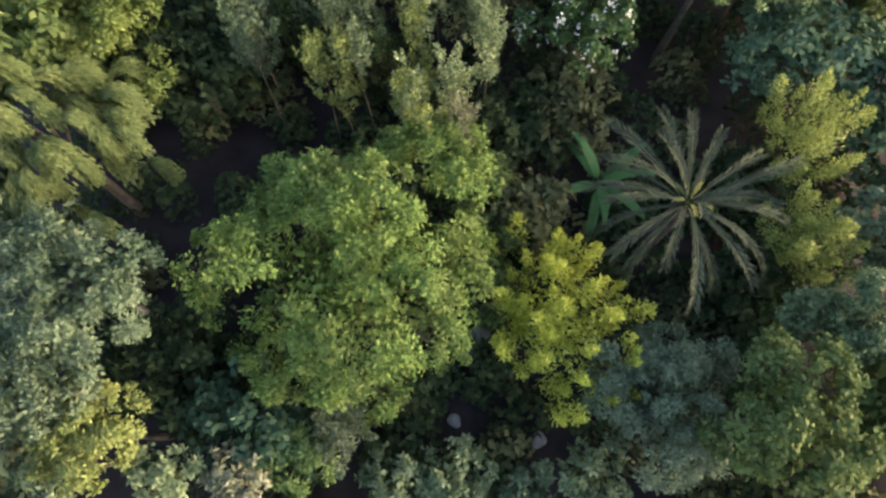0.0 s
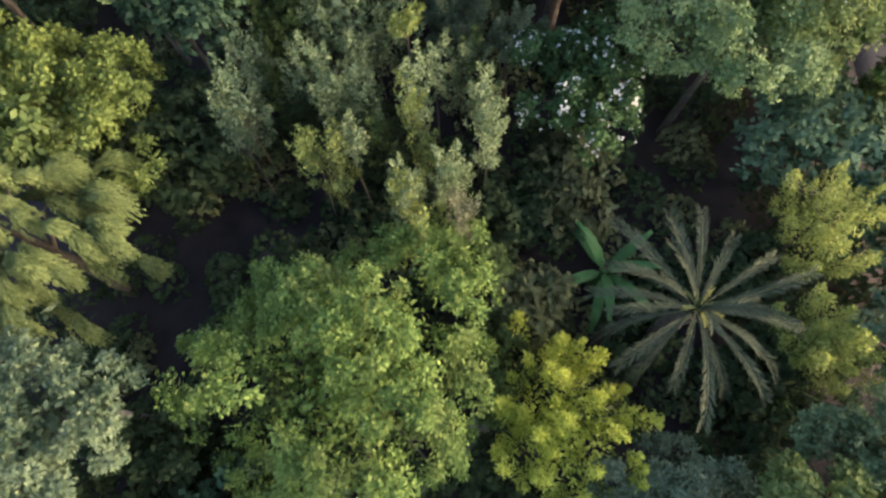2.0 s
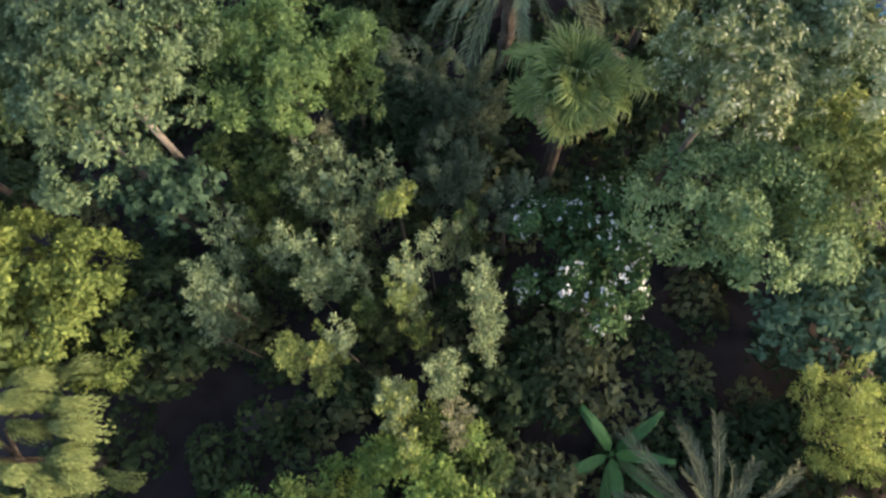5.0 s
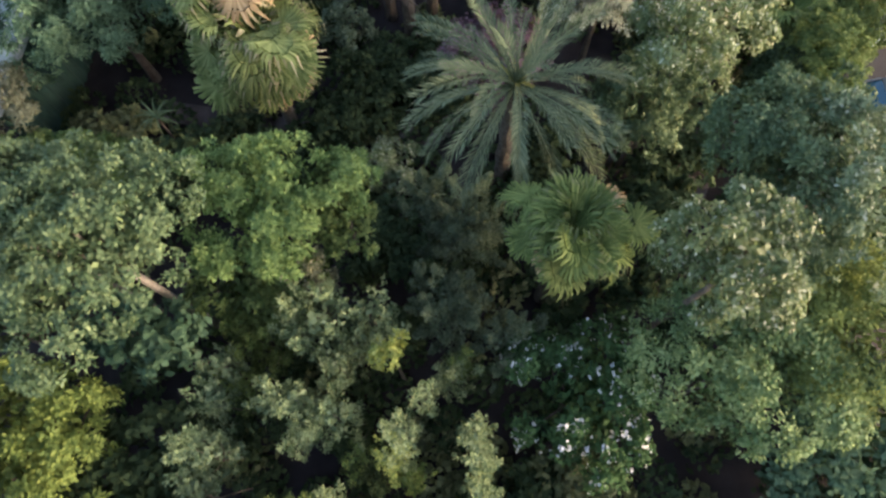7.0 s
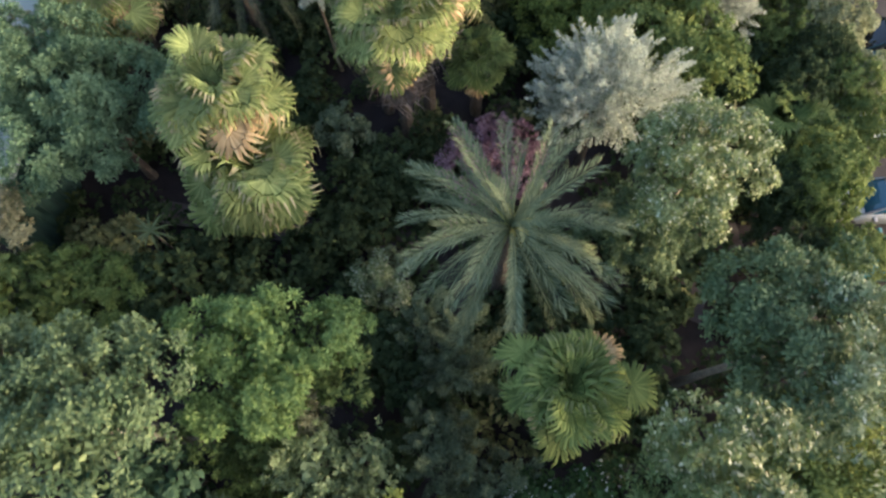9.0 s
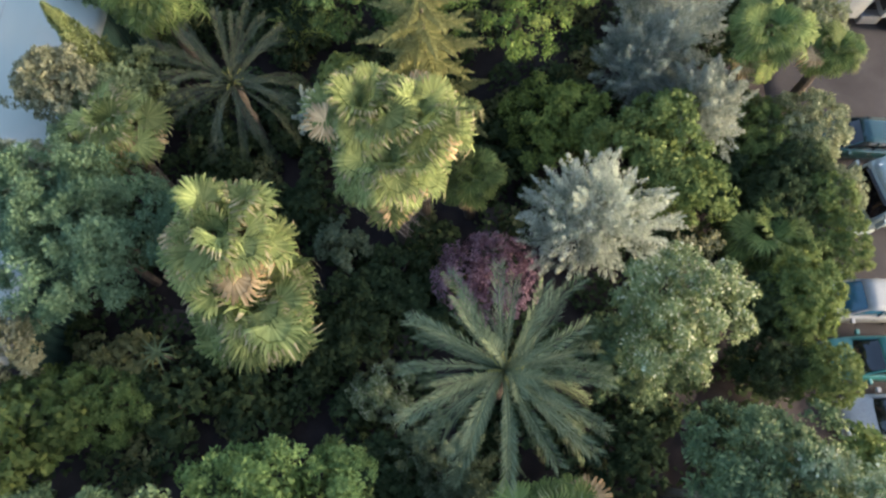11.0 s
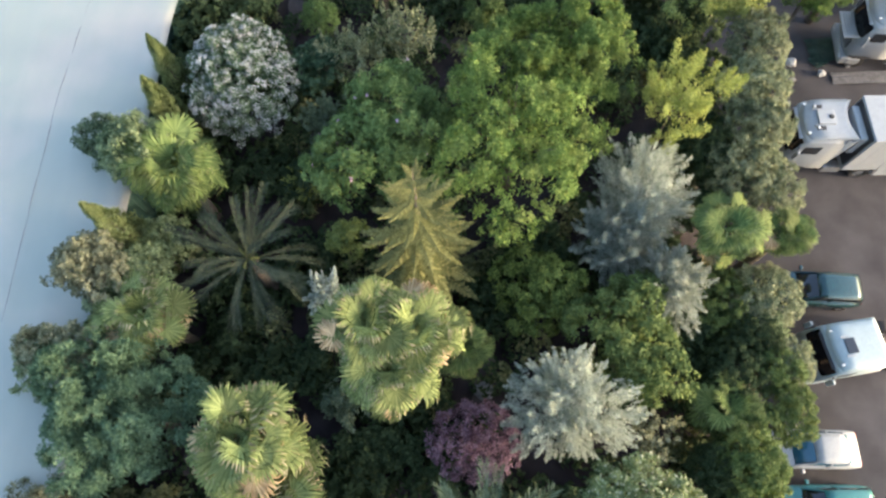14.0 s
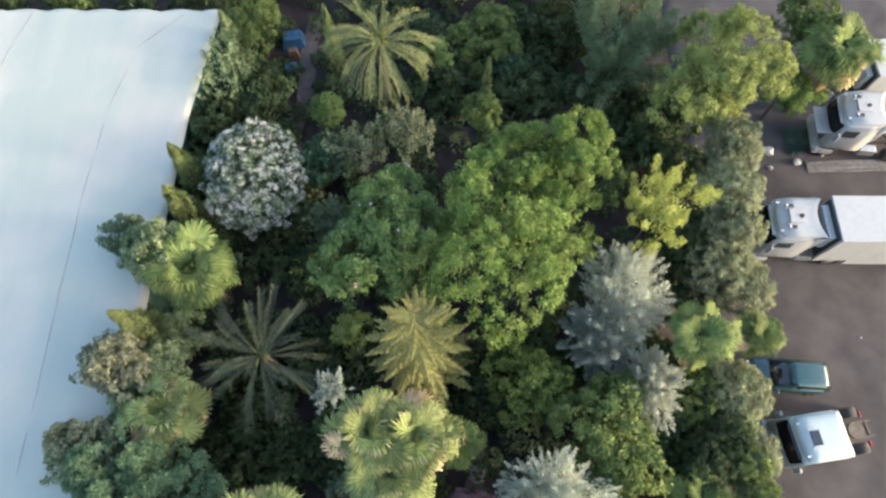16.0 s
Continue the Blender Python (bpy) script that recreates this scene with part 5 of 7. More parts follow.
plant("dark_shrub", 13.50, 34.62, 3.85, 1.40, 1.40, 0.8, DARK, "low leafy shrub filling a gap, deep shade put into its dark colour", leaf=(0.28, 0.15), category="shrub")
plant("dark_shrub", 11.79, 31.56, 3.65, 1.51, 1.51, 0.8, DARK, "low leafy shrub filling a gap, deep shade put into its dark colour", leaf=(0.28, 0.15), category="shrub")
plant("dark_shrub", 10.19, 31.57, 3.45, 1.36, 1.36, 0.8, DARK, "low leafy shrub filling a gap, deep shade put into its dark colour", leaf=(0.28, 0.15), category="shrub")
plant("dark_shrub", 5.79, 31.56, 3.45, 1.52, 1.52, 0.8, DARK, "low leafy shrub filling a gap, deep shade put into its dark colour", leaf=(0.28, 0.15), category="shrub")
plant("dark_shrub", 3.01, 29.94, 3.25, 1.35, 1.35, 0.8, DARK, "low leafy shrub filling a gap, deep shade put into its dark colour", leaf=(0.28, 0.15), category="shrub")
plant("dark_shrub", -5.69, 36.26, 3.25, 1.62, 1.62, 0.8, DARK, "low leafy shrub filling a gap, deep shade put into its dark colour", leaf=(0.28, 0.15), category="shrub")
plant("dark_shrub", -8.12, 36.87, 3.25, 1.63, 1.63, 0.8, DARK, "low leafy shrub filling a gap, deep shade put into its dark colour", leaf=(0.28, 0.15), category="shrub")
plant("dark_shrub", -5.33, 31.56, 3.25, 1.85, 1.85, 0.8, DARK, "low leafy shrub filling a gap, deep shade put into its dark colour", leaf=(0.28, 0.15), category="shrub")
plant("dark_shrub", -8.55, 29.93, 3.05, 1.82, 1.82, 0.8, DARK, "low leafy shrub filling a gap, deep shade put into its dark colour", leaf=(0.28, 0.15), category="shrub")
plant("dark_shrub", 11.41, 27.84, 3.65, 1.44, 1.44, 0.8, DARK, "low leafy shrub filling a gap, deep shade put into its dark colour", leaf=(0.28, 0.15), category="shrub")
plant("dark_shrub", 11.70, 29.02, 3.65, 1.31, 1.31, 0.8, DARK, "low leafy shrub filling a gap, deep shade put into its dark colour", leaf=(0.28, 0.15), category="shrub")
plant("dark_shrub", -8.76, 27.25, 3.25, 1.51, 1.51, 0.8, DARK, "low leafy shrub filling a gap, deep shade put into its dark colour", leaf=(0.28, 0.15), category="shrub")
plant("dark_shrub", -6.73, 27.00, 3.25, 1.50, 1.50, 0.8, DARK, "low leafy shrub filling a gap, deep shade put into its dark colour", leaf=(0.28, 0.15), category="shrub")
plant("dark_shrub", -4.75, 27.24, 3.25, 1.37, 1.37, 0.8, DARK, "low leafy shrub filling a gap, deep shade put into its dark colour", leaf=(0.28, 0.15), category="shrub")
plant("dark_shrub", 11.42, 27.90, 3.65, 1.22, 1.22, 0.8, DARK, "low leafy shrub filling a gap, deep shade put into its dark colour", leaf=(0.28, 0.15), category="shrub")
plant("dark_shrub", -12.86, 14.96, 4.25, 1.31, 1.31, 0.8, DARK, "low leafy shrub filling a gap, deep shade put into its dark colour", leaf=(0.28, 0.15), category="shrub")
plant("dark_shrub", -14.12, 15.15, 4.25, 1.32, 1.32, 0.8, DARK, "low leafy shrub filling a gap, deep shade put into its dark colour", leaf=(0.28, 0.15), category="shrub")
plant("dark_shrub", -13.71, 16.94, 3.85, 1.45, 1.45, 0.8, DARK, "low leafy shrub filling a gap, deep shade put into its dark colour", leaf=(0.28, 0.15), category="shrub")
plant("dark_shrub", -14.99, 16.02, 3.85, 1.43, 1.43, 0.8, DARK, "low leafy shrub filling a gap, deep shade put into its dark colour", leaf=(0.28, 0.15), category="shrub")
plant("dark_shrub", 6.45, 15.98, 3.45, 1.07, 1.07, 0.8, DARK, "low leafy shrub filling a gap, deep shade put into its dark colour", leaf=(0.28, 0.15), category="shrub")
plant("evergreen_shrub", 3.98, 10.68, 4.05, 1.28, 0.94, 0.8, RUST, "sparse brownish olive shrub in shade", leaf=(0.28, 0.15), category="shrub")

# planting: the middle of the garden
date_palm(2.19, 20.17, 7.20, 3.40, 50, DATE, "large date palm with grey-green feather fronds and yellow-lit tips", seed=2, flat=-4, feather=0.14)
fan_palm(3.48, 16.10, 7.40, 1.9, 46, FAN_DARK, "round green fan palm with a dense globe of leaves", dead=5, seed=1)
plant("blue_conifer", 0.93, 17.15, 5.85, 1.14, 1.41, 1.3, BLUE, "feathery blue-grey conifer with soft hanging needles", style="sprig", leaf=(0.13, 0.04), category="conifer")
plant("blue_conifer", 0.52, 14.80, 5.85, 1.17, 1.25, 1.2, BLUE, "feathery blue-grey conifer with soft hanging needles", style="sprig", leaf=(0.13, 0.04), category="conifer")
plant("blue_conifer", -0.15, 18.36, 4.85, 0.94, 0.94, 1.2, BLUE, "feathery blue-grey conifer with soft hanging needles", style="sprig", leaf=(0.13, 0.04), category="conifer")
plant("blue_conifer", 2.05, 13.68, 5.85, 0.80, 0.88, 1.2, BLUE, "feathery blue-grey conifer with soft hanging needles", style="sprig", leaf=(0.13, 0.04), category="conifer")
plant("pale_shrub", -1.64, 20.26, 3.45, 0.99, 1.07, 1.0, FLASH, "small pale grey-green shrub standing apart", leaf=(0.12, 0.06), category="shrub")
plant("olive_shrub", -2.90, 14.27, 6.85, 1.07, 1.29, 1.4, OLIVE, "olive-tan shrub with upright feathery shoots", style="spire", category="shrub")
plant("olive_shrub", -1.53, 14.38, 6.25, 0.94, 1.00, 1.4, OLIVE, "olive-tan shrub with upright feathery shoots", style="spire", category="shrub")
plant("lime_shrub", -0.96, 13.31, 6.65, 0.38, 0.33, 1.0, CITRON, "small yellow-green shrub among olive ones", category="shrub")
plant("broadleaf_tree", -7.05, 15.05, 10.6, 2.1, 2.25, 0.75, GLOSSY, "broad tree with glossy grey-green leaves", lobes=62, lobe=0.22, bark=PALE_BARK, leaf=(0.13, 0.062))
plant("broadleaf_tree", -9.2, 15.6, 10.5, 1.5, 1.8, 0.75, GLOSSY, "tall tree with glossy pale green leaves", lobes=40, lobe=0.24, bark=PALE_BARK, leaf=(0.13, 0.062))
plant("broadleaf_tree", -3.87, 16.83, 8.85, 2.05, 1.90, 0.8, BRIGHT, "tree with yellowish young tips over mid-green leaves", lobes=48, lobe=0.24, leaf=(0.13, 0.062))
plant("broadleaf_tree", -2.42, 17.16, 7.05, 0.89, 1.46, 0.9, MID, "slender tree with mid-green leaves")
plant("broadleaf_shrub", -5.01, 15.42, 5.85, 2.03, 1.18, 0.8, MID, "mid-green shrub under taller trees", category="shrub")
plant("broadleaf_shrub", -7.21, 13.78, 6.85, 1.69, 0.92, 0.8, TEAL, "blue-green shrub under taller trees", leaf=(0.28, 0.15), category="shrub")
fan_palm(-5.88, 24.08, 7.90, 2.23, 44, FAN, "fan palm with yellow-green leaves and dry brown skirt", dead=20, seed=2)
fan_palm(-5.12, 22.28, 6.60, 2.37, 44, FAN, "fan palm with yellow-green leaves and dry brown skirt", dead=10, seed=3)
plant("dark_tree", -10.90, 24.9, 7.65, 3.0, 2.55, 0.8, PALE_TEAL, "dense tree with dark blue-green foliage", lobes=56, lobe=0.22, leaf=(0.15, 0.06))
plant("dark_tree", -11.46, 25.85, 8.05, 2.26, 2.26, 0.8, PALE_TEAL, "dense tree with hazy blue-green foliage", style="puff", lobes=60, lobe=0.22, leaf=(0.15, 0.05))
plant("dome_shrub", -12.06, 19.90, 4.45, 3.02, 1.41, 0.8, BRIGHT, "wide domed shrub with small dark green leaves", lobes=44, lobe=0.18, leaf=(0.12, 0.06), category="shrub", style="dome")
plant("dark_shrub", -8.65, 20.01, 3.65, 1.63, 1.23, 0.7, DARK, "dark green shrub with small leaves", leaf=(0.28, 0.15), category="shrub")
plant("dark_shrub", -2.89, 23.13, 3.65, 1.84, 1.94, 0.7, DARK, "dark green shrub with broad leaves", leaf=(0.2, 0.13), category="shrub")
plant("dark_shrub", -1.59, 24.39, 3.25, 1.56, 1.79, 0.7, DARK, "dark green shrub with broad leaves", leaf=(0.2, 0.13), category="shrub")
plant("dark_shrub", -3.17, 25.69, 3.85, 0.99, 0.99, 0.9, BLUE, "small dusky blue-green shrub", category="shrub")
plant("rust_shrub", -10.74, 21.49, 3.45, 1.91, 1.06, 0.7, RUST, "low brownish shrub in the shade", leaf=(0.28, 0.15), category="shrub")
agave(-9.2, 21.55, 4.0, 0.8, "pale spiky strap-leaved plant")
fan_palm(-1.87, 27.77, 8.60, 2.06, 40, FAN, "fan palm with pale yellow-green sunlit leaves", dead=4, seed=4, skirt=True)
fan_palm(-0.22, 27.60, 8.30, 2.09, 43, FAN, "fan palm with pale yellow-green sunlit leaves", dead=12, seed=5, skirt=True)
fan_palm(-1.03, 26.34, 7.90, 2.13, 43, FAN, "fan palm with pale yellow-green sunlit leaves", dead=8, seed=6, skirt=True)
fan_palm(1.57, 27.65, 4.60, 1.54, 23, FAN_DARK, "low dark green fan palm in shade", dead=1, seed=7)
plant("bougainvillea", 2.02, 24.11, 5.05, 1.92, 1.58, 0.9, PURPLE, "mounded shrub covered in dull purple bracts", lobes=34, lobe=0.22, leaf=(0.1, 0.08), category="shrub", style="dome", density=0.7, clumps=0.7)
plant("silver_tree", 5.43, 25.28, 7.85, 2.15, 1.95, 0.95, SILVER, "small tree with silvery white foliage", style="spray", lobes=226, lobe=0.122, leaf=(0.11, 0.032))
plant("glossy_tree", 7.05, 21.6, 9.25, 1.80, 1.85, 0.85, POPLAR, "tree with shiny grey-green leaves, sun flashes painted as near-white ones", lobes=56, lobe=0.22, bark=PALE_BARK, density=0.85, leaf=(0.13, 0.062))
plant("broadleaf_tree", 6.11, 20.89, 6.65, 2.18, 1.38, 0.8, GLOSSY, "tree with shiny mid-green leaves", leaf=(0.13, 0.062))
plant("olive_shrub", 6.43, 20.84, 5.45, 1.12, 1.12, 0.9, OLIVE, "olive-yellow shrub beside the palm", category="shrub")
plant("tan_shrub", 8.90, 24.30, 5.85, 0.92, 1.53, 1.3, TAN, "narrow olive-tan conifer-like shrub", style="spire", category="shrub")
plant("green_shrub", 8.30, 28.42, 6.55, 2.07, 2.53, 0.9, MID, "leafy bright green shrub with yellowish tips", lobes=44, lobe=0.22, category="shrub")
plant("green_shrub", 8.76, 26.65, 6.45, 1.43, 1.32, 0.9, MID, "leafy shrub with yellowish green tips", category="shrub")
plant("rust_shrub", 4.98, 30.40, 5.25, 1.99, 2.11, 0.9, MOSS, "shrub with mixed rusty and olive leaves", leaf=(0.16, 0.08), lobes=34, category="shrub")
plant("silver_tree", 9.40, 34.21, 7.25, 1.86, 2.72, 1.2, SILVER, "tall silvery grey shrub-like tree", style="spray", lobes=157, lobe=0.158, leaf=(0.11, 0.032))
plant("silver_tree", 8.14, 32.25, 6.45, 1.46, 1.71, 1.2, SILVER, "tall silvery grey shrub-like tree", style="spray", lobes=106, lobe=0.173, leaf=(0.11, 0.032))
plant("silver_tree", 10.21, 30.10, 6.45, 1.41, 1.53, 1.2, SILVER, "tall silvery grey shrub-like tree", style="spray", lobes=106, lobe=0.173, leaf=(0.11, 0.032))
whorl_conifer(-0.1, 31.5, 12.7, 2.9, 3.4, NEEDLE, "tall olive-gold conifer with feathery tiers of drooping branches")
date_palm(-7.23, 31.23, 5.20, 3.55, 34, DATE_DARK, "date palm with dark dusty grey-green fronds", seed=3, flat=6)
fan_palm(-10.5, 35.0, 6.60, 2.45, 40, FAN_DARK, "fan palm with green folded leaves", dead=3, seed=8)
plant("olive_shrub", -12.0, 35.6, 7.9, 1.35, 1.45, 1.1, OLIVE, "olive-green shrub at the edge of the white cover", category="shrub")
cone_tree(-12.57, 32.52, 8.20, 0.85, GOLD, "slender golden cypress at the edge of the white cover", lean=(-0.5, -0.1))
plant("tan_shrub", -12.9, 30.5, 7.6, 1.45, 1.45, 1.0, TAN, "pale tan-green shrub at the edge of the white cover", category="shrub")
fan_palm(-10.7, 28.7, 6.50, 2.15, 38, FAN, "fan palm with green and yellowing leaves", dead=5, seed=9)
plant("olive_shrub", -11.40, 30.5, 6.65, 1.21, 1.09, 0.9, OLIVE, "olive shrub with golden tips", category="shrub")
plant("olive_shrub", -14.0, 27.30, 6.85, 1.32, 1.21, 1.0, TAN, "tan-olive shrub against the white cover", category="shrub")
plant("tan_shrub", -14.03, 21.81, 5.65, 1.48, 1.16, 0.9, TAN, "brownish tan shrub against the white cover", category="shrub")
plant("small_shrub", -3.49, 32.68, 4.65, 0.91, 1.04, 1.2, YELLOW, "small yellow-green conical shrub", category="shrub")
plant("silver_shrub", -3.89, 29.71, 6.25, 0.86, 0.69, 0.8, SILVER, "wisps of pale grey-green foliage", style="spray", category="shrub")
plant("edge_shrub", -13.5, 30.8, 6.9, 1.3, 1.15, 0.9, TAN, "pale tan-green shrub against the white cover", category="shrub")
plant("edge_shrub", -12.37, 29.41, 5.85, 1.65, 1.37, 0.9, OLIVE, "olive shrub against the white cover", category="shrub")
plant("edge_shrub", -11.83, 32.19, 5.25, 1.45, 1.39, 0.9, OLIVE, "olive shrub beside the fan palm", category="shrub")
plant("edge_shrub", -13.99, 36.65, 6.45, 1.36, 1.36, 0.9, GREY, "grey-green shrub against the white cover", category="shrub", leaf=(0.13, 0.062))
plant("edge_shrub", -14.39, 27.13, 6.25, 1.57, 1.44, 0.9, OLIVE, "olive shrub against the white cover", category="shrub")
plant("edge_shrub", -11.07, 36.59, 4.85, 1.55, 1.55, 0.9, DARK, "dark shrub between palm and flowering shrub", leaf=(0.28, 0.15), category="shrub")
plant("spiky_shrub", -5.53, 36.17, 3.65, 1.18, 1.01, 0.9, CITRON, "sparse spiky plant with pale yellow-green upright leaves", style="sprig", leaf=(0.42, 0.045), density=0.35, category="shrub")

# planting: the northern part
plant("broadleaf_tree", 3.94, 36.64, 9.45, 3.85, 4.54, 0.75, FRESH, "broad spreading tree with rounded clusters of light green leaves", lobes=66, lobe=0.22, young=YOUNG, leaf=(0.13, 0.062))
plant("broadleaf_tree", 6.20, 40.22, 9.45, 3.26, 2.27, 0.8, FRESH, "broad spreading tree with rounded clusters of light green leaves", lobes=44, lobe=0.24, young=YOUNG, leaf=(0.13, 0.062))
plant("broadleaf_tree", -1.81, 36.60, 7.85, 3.17, 3.31, 0.8, BRIGHT, "rounded tree with rich green dense leaves", lobes=52, lobe=0.22, leaf=(0.15, 0.09), bloom=(PINK_BLOOM, 14, 0.14))
plant("white_oleander", -8.84, 40.63, 7.05, 2.55, 3.05, 0.95, GREY, "rounded shrub thickly covered in white flowers", lobes=54, lobe=0.2, leaf=(0.14, 0.06), bloom=(WHITE_BLOOM, 10000, 0.068), clumps=0.75, category="shrub", style="dome")
cone_tree(-12.02, 40.77, 7.60, 0.75, GOLD, "small golden-green cypress at the edge of the white cover")
cone_tree(-11.75, 38.46, 7.80, 0.85, GOLD, "small golden-green cypress at the edge of the white cover")
plant("olive_shrub", -12.7, 36.0, 7.3, 1.2, 1.3, 1.1, OLIVE, "olive green shrub against the white cover", category="shrub")
plant("evergreen_shrub", -11.14, 47.44, 6.25, 1.43, 2.22, 1.2, OLIVE, "dense grey-olive conifer shrub", style="spire", category="shrub")
cone_tree(-10.99, 49.23, 7.00, 0.65, OLIVE, "golden-brown cypress beside the white cover")
plant("evergreen_shrub", -10.12, 50.93, 5.45, 1.61, 1.72, 0.9, MID, "leafy green shrub beside the path", category="shrub")
plant("evergreen_shrub", -9.76, 46.82, 4.25, 2.13, 1.59, 0.8, DARK, "dark green shrub with dense leaves", leaf=(0.28, 0.15), category="shrub")
plant("evergreen_shrub", -11.96, 44.32, 4.85, 1.42, 1.63, 0.9, DARK, "dark green shrub beside the white cover", leaf=(0.28, 0.15), category="shrub")
plant("evergreen_shrub", -12.43, 41.43, 4.65, 1.32, 1.48, 0.9, DARK, "dark green shrub beside the white cover", leaf=(0.28, 0.15), category="shrub")
date_palm(-2.43, 47.18, 6.90, 3.35, 46, DATE_YELLOW, "date palm with yellow-green drooping fronds", seed=4, flat=-20)
cone_tree(-5.55, 49.65, 7.00, 0.42, GOLD, "narrow golden cypress beside the palm")
plant("clipped_ball", -5.79, 45.90, 3.75, 1.02, 1.02, 0.9, BRIGHT, "small green shrub clipped to a ball", lobes=24, lobe=0.3, leaf=(0.08, 0.04), low=-0.7, clumps=0.55, category="shrub", style="dome")
plant("grey_shrub", -3.72, 42.64, 5.45, 1.97, 1.47, 0.9, HEDGE, "grey-green shrub with upright shoots", style="spire", category="shrub")
plant("grey_shrub", -1.03, 43.24, 5.85, 1.63, 1.63, 0.9, HEDGE, "grey-green shrub with upright shoots", style="spire", category="shrub")
plant("grey_shrub", -5.67, 42.36, 4.25, 1.51, 1.51, 0.8, TEAL, "low blue-green shrub with dense leaves", leaf=(0.28, 0.15), category="shrub")
plant("silver_shrub", -4.47, 38.10, 5.85, 1.16, 1.22, 0.9, BLUE, "hazy blue-grey shrub with fine leaves", style="spray", category="shrub")
plant("lime_tree", 10.98, 37.98, 8.65, 1.91, 2.11, 0.95, CITRON, "bushy tree with bright yellow-green feathery foliage", style="spire", lobes=40, lobe=0.24, leaf=(0.11, 0.04), density=1.2, clumps=1.4)
plant("grey_tree", 15.30, 46.26, 8.65, 3.17, 3.49, 0.9, YELLOW, "large bushy tree with grey-green leaves", lobes=56, lobe=0.22, leaf=(0.14, 0.07))
plant("grey_conifer", 10.88, 49.13, 6.85, 2.76, 2.93, 1.0, GREY, "hazy grey-green conifer with fine needles", style="sprig", lobes=36, category="conifer", leaf=(0.15, 0.04))
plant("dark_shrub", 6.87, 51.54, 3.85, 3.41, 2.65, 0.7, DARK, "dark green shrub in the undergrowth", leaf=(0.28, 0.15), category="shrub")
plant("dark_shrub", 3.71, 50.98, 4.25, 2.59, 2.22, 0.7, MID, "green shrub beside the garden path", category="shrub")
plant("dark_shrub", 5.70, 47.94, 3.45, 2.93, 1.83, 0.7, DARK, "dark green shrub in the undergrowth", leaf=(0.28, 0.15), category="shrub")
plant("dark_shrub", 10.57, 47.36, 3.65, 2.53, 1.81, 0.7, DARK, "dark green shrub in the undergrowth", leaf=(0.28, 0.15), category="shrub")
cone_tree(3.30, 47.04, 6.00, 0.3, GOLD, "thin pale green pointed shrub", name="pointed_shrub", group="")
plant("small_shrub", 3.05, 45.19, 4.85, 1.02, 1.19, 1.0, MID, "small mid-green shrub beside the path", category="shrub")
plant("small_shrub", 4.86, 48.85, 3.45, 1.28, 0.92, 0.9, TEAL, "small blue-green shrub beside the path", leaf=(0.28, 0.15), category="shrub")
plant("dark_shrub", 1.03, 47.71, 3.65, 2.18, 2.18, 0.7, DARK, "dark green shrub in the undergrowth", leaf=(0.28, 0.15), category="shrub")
plant("green_shrub", 0.38, 49.01, 4.45, 1.25, 1.07, 0.8, BRIGHT, "leafy green shrub beside the path", category="shrub", leaf=(0.13, 0.062))
plant("broadleaf_tree", 21.21, 50.18, 6.85, 2.05, 1.71, 0.9, MID, "leafy green tree at the end of the lorry park")
fan_palm(22.29, 47.94, 5.80, 2.5, 36, FAN_DARK, "fan palm with many dry tan leaves", dead=24, seed=10)
plant("green_shrub", 20.65, 47.26, 4.25, 1.77, 1.41, 0.8, FRESH, "yellow-green shrub at the edge of the lorry park", category="shrub", young=YOUNG, leaf=(0.13, 0.062))

# trees at the margins
plant("edge_tree", -11.5, 9.5, 8, 2.2, 2.2, 0.85, MID, "leafy mid-green tree at the garden's edge", lobes=40, lobe=0.24, leaf=(0.29, 0.145))
plant("edge_tree", -12.5, 14.5, 10.5, 2.4, 2.4, 0.85, GLOSSY, "tall tree with glossy pale green leaves", lobes=40, lobe=0.24, leaf=(0.29, 0.145))
plant("edge_tree", -13.5, 18.5, 6, 2.0, 2.0, 0.85, MID, "leafy mid-green tree at the garden's edge", lobes=40, lobe=0.24, leaf=(0.29, 0.145))
plant("edge_tree", -12.0, 5.0, 8, 2.2, 2.2, 0.85, GREY, "tree with pale grey-green leaves at the edge", lobes=40, lobe=0.24, leaf=(0.29, 0.145))
plant("edge_tree", -11.5, 1.0, 7, 2.0, 2.0, 0.85, GREY, "tree with pale grey-green leaves at the edge", lobes=40, lobe=0.24, leaf=(0.29, 0.145))
plant("edge_tree", 12.5, 5.0, 6, 1.9, 1.9, 0.85, GREY, "tree with pale grey-green leaves at the edge", lobes=40, lobe=0.24, leaf=(0.29, 0.145))
plant("edge_tree", 13.0, 9.0, 5.5, 2.0, 2.0, 0.85, PALE_TEAL, "blue-green tree near the lorry park", lobes=40, lobe=0.24, leaf=(0.29, 0.145))
plant("edge_tree", 13.2, 13.0, 8, 2.0, 2.0, 0.85, FRESH, "fresh green tree near the lorry park", lobes=40, lobe=0.24, leaf=(0.29, 0.145), young=YOUNG)
plant("edge_tree", 11.0, 1.0, 6.5, 1.8, 1.8, 0.85, MID, "leafy mid-green tree at the garden's edge", lobes=40, lobe=0.24, leaf=(0.29, 0.145))
plant("edge_tree", 12.8, 17.0, 6.5, 1.8, 1.8, 0.85, MID, "leafy mid-green tree near the lorry park", lobes=40, lobe=0.24, leaf=(0.29, 0.145))
plant("edge_tree", -9.0, -3.5, 5.5, 1.8, 1.8, 0.85, OLIVE, "olive green shrub at the southern end", lobes=40, lobe=0.24, leaf=(0.29, 0.145))
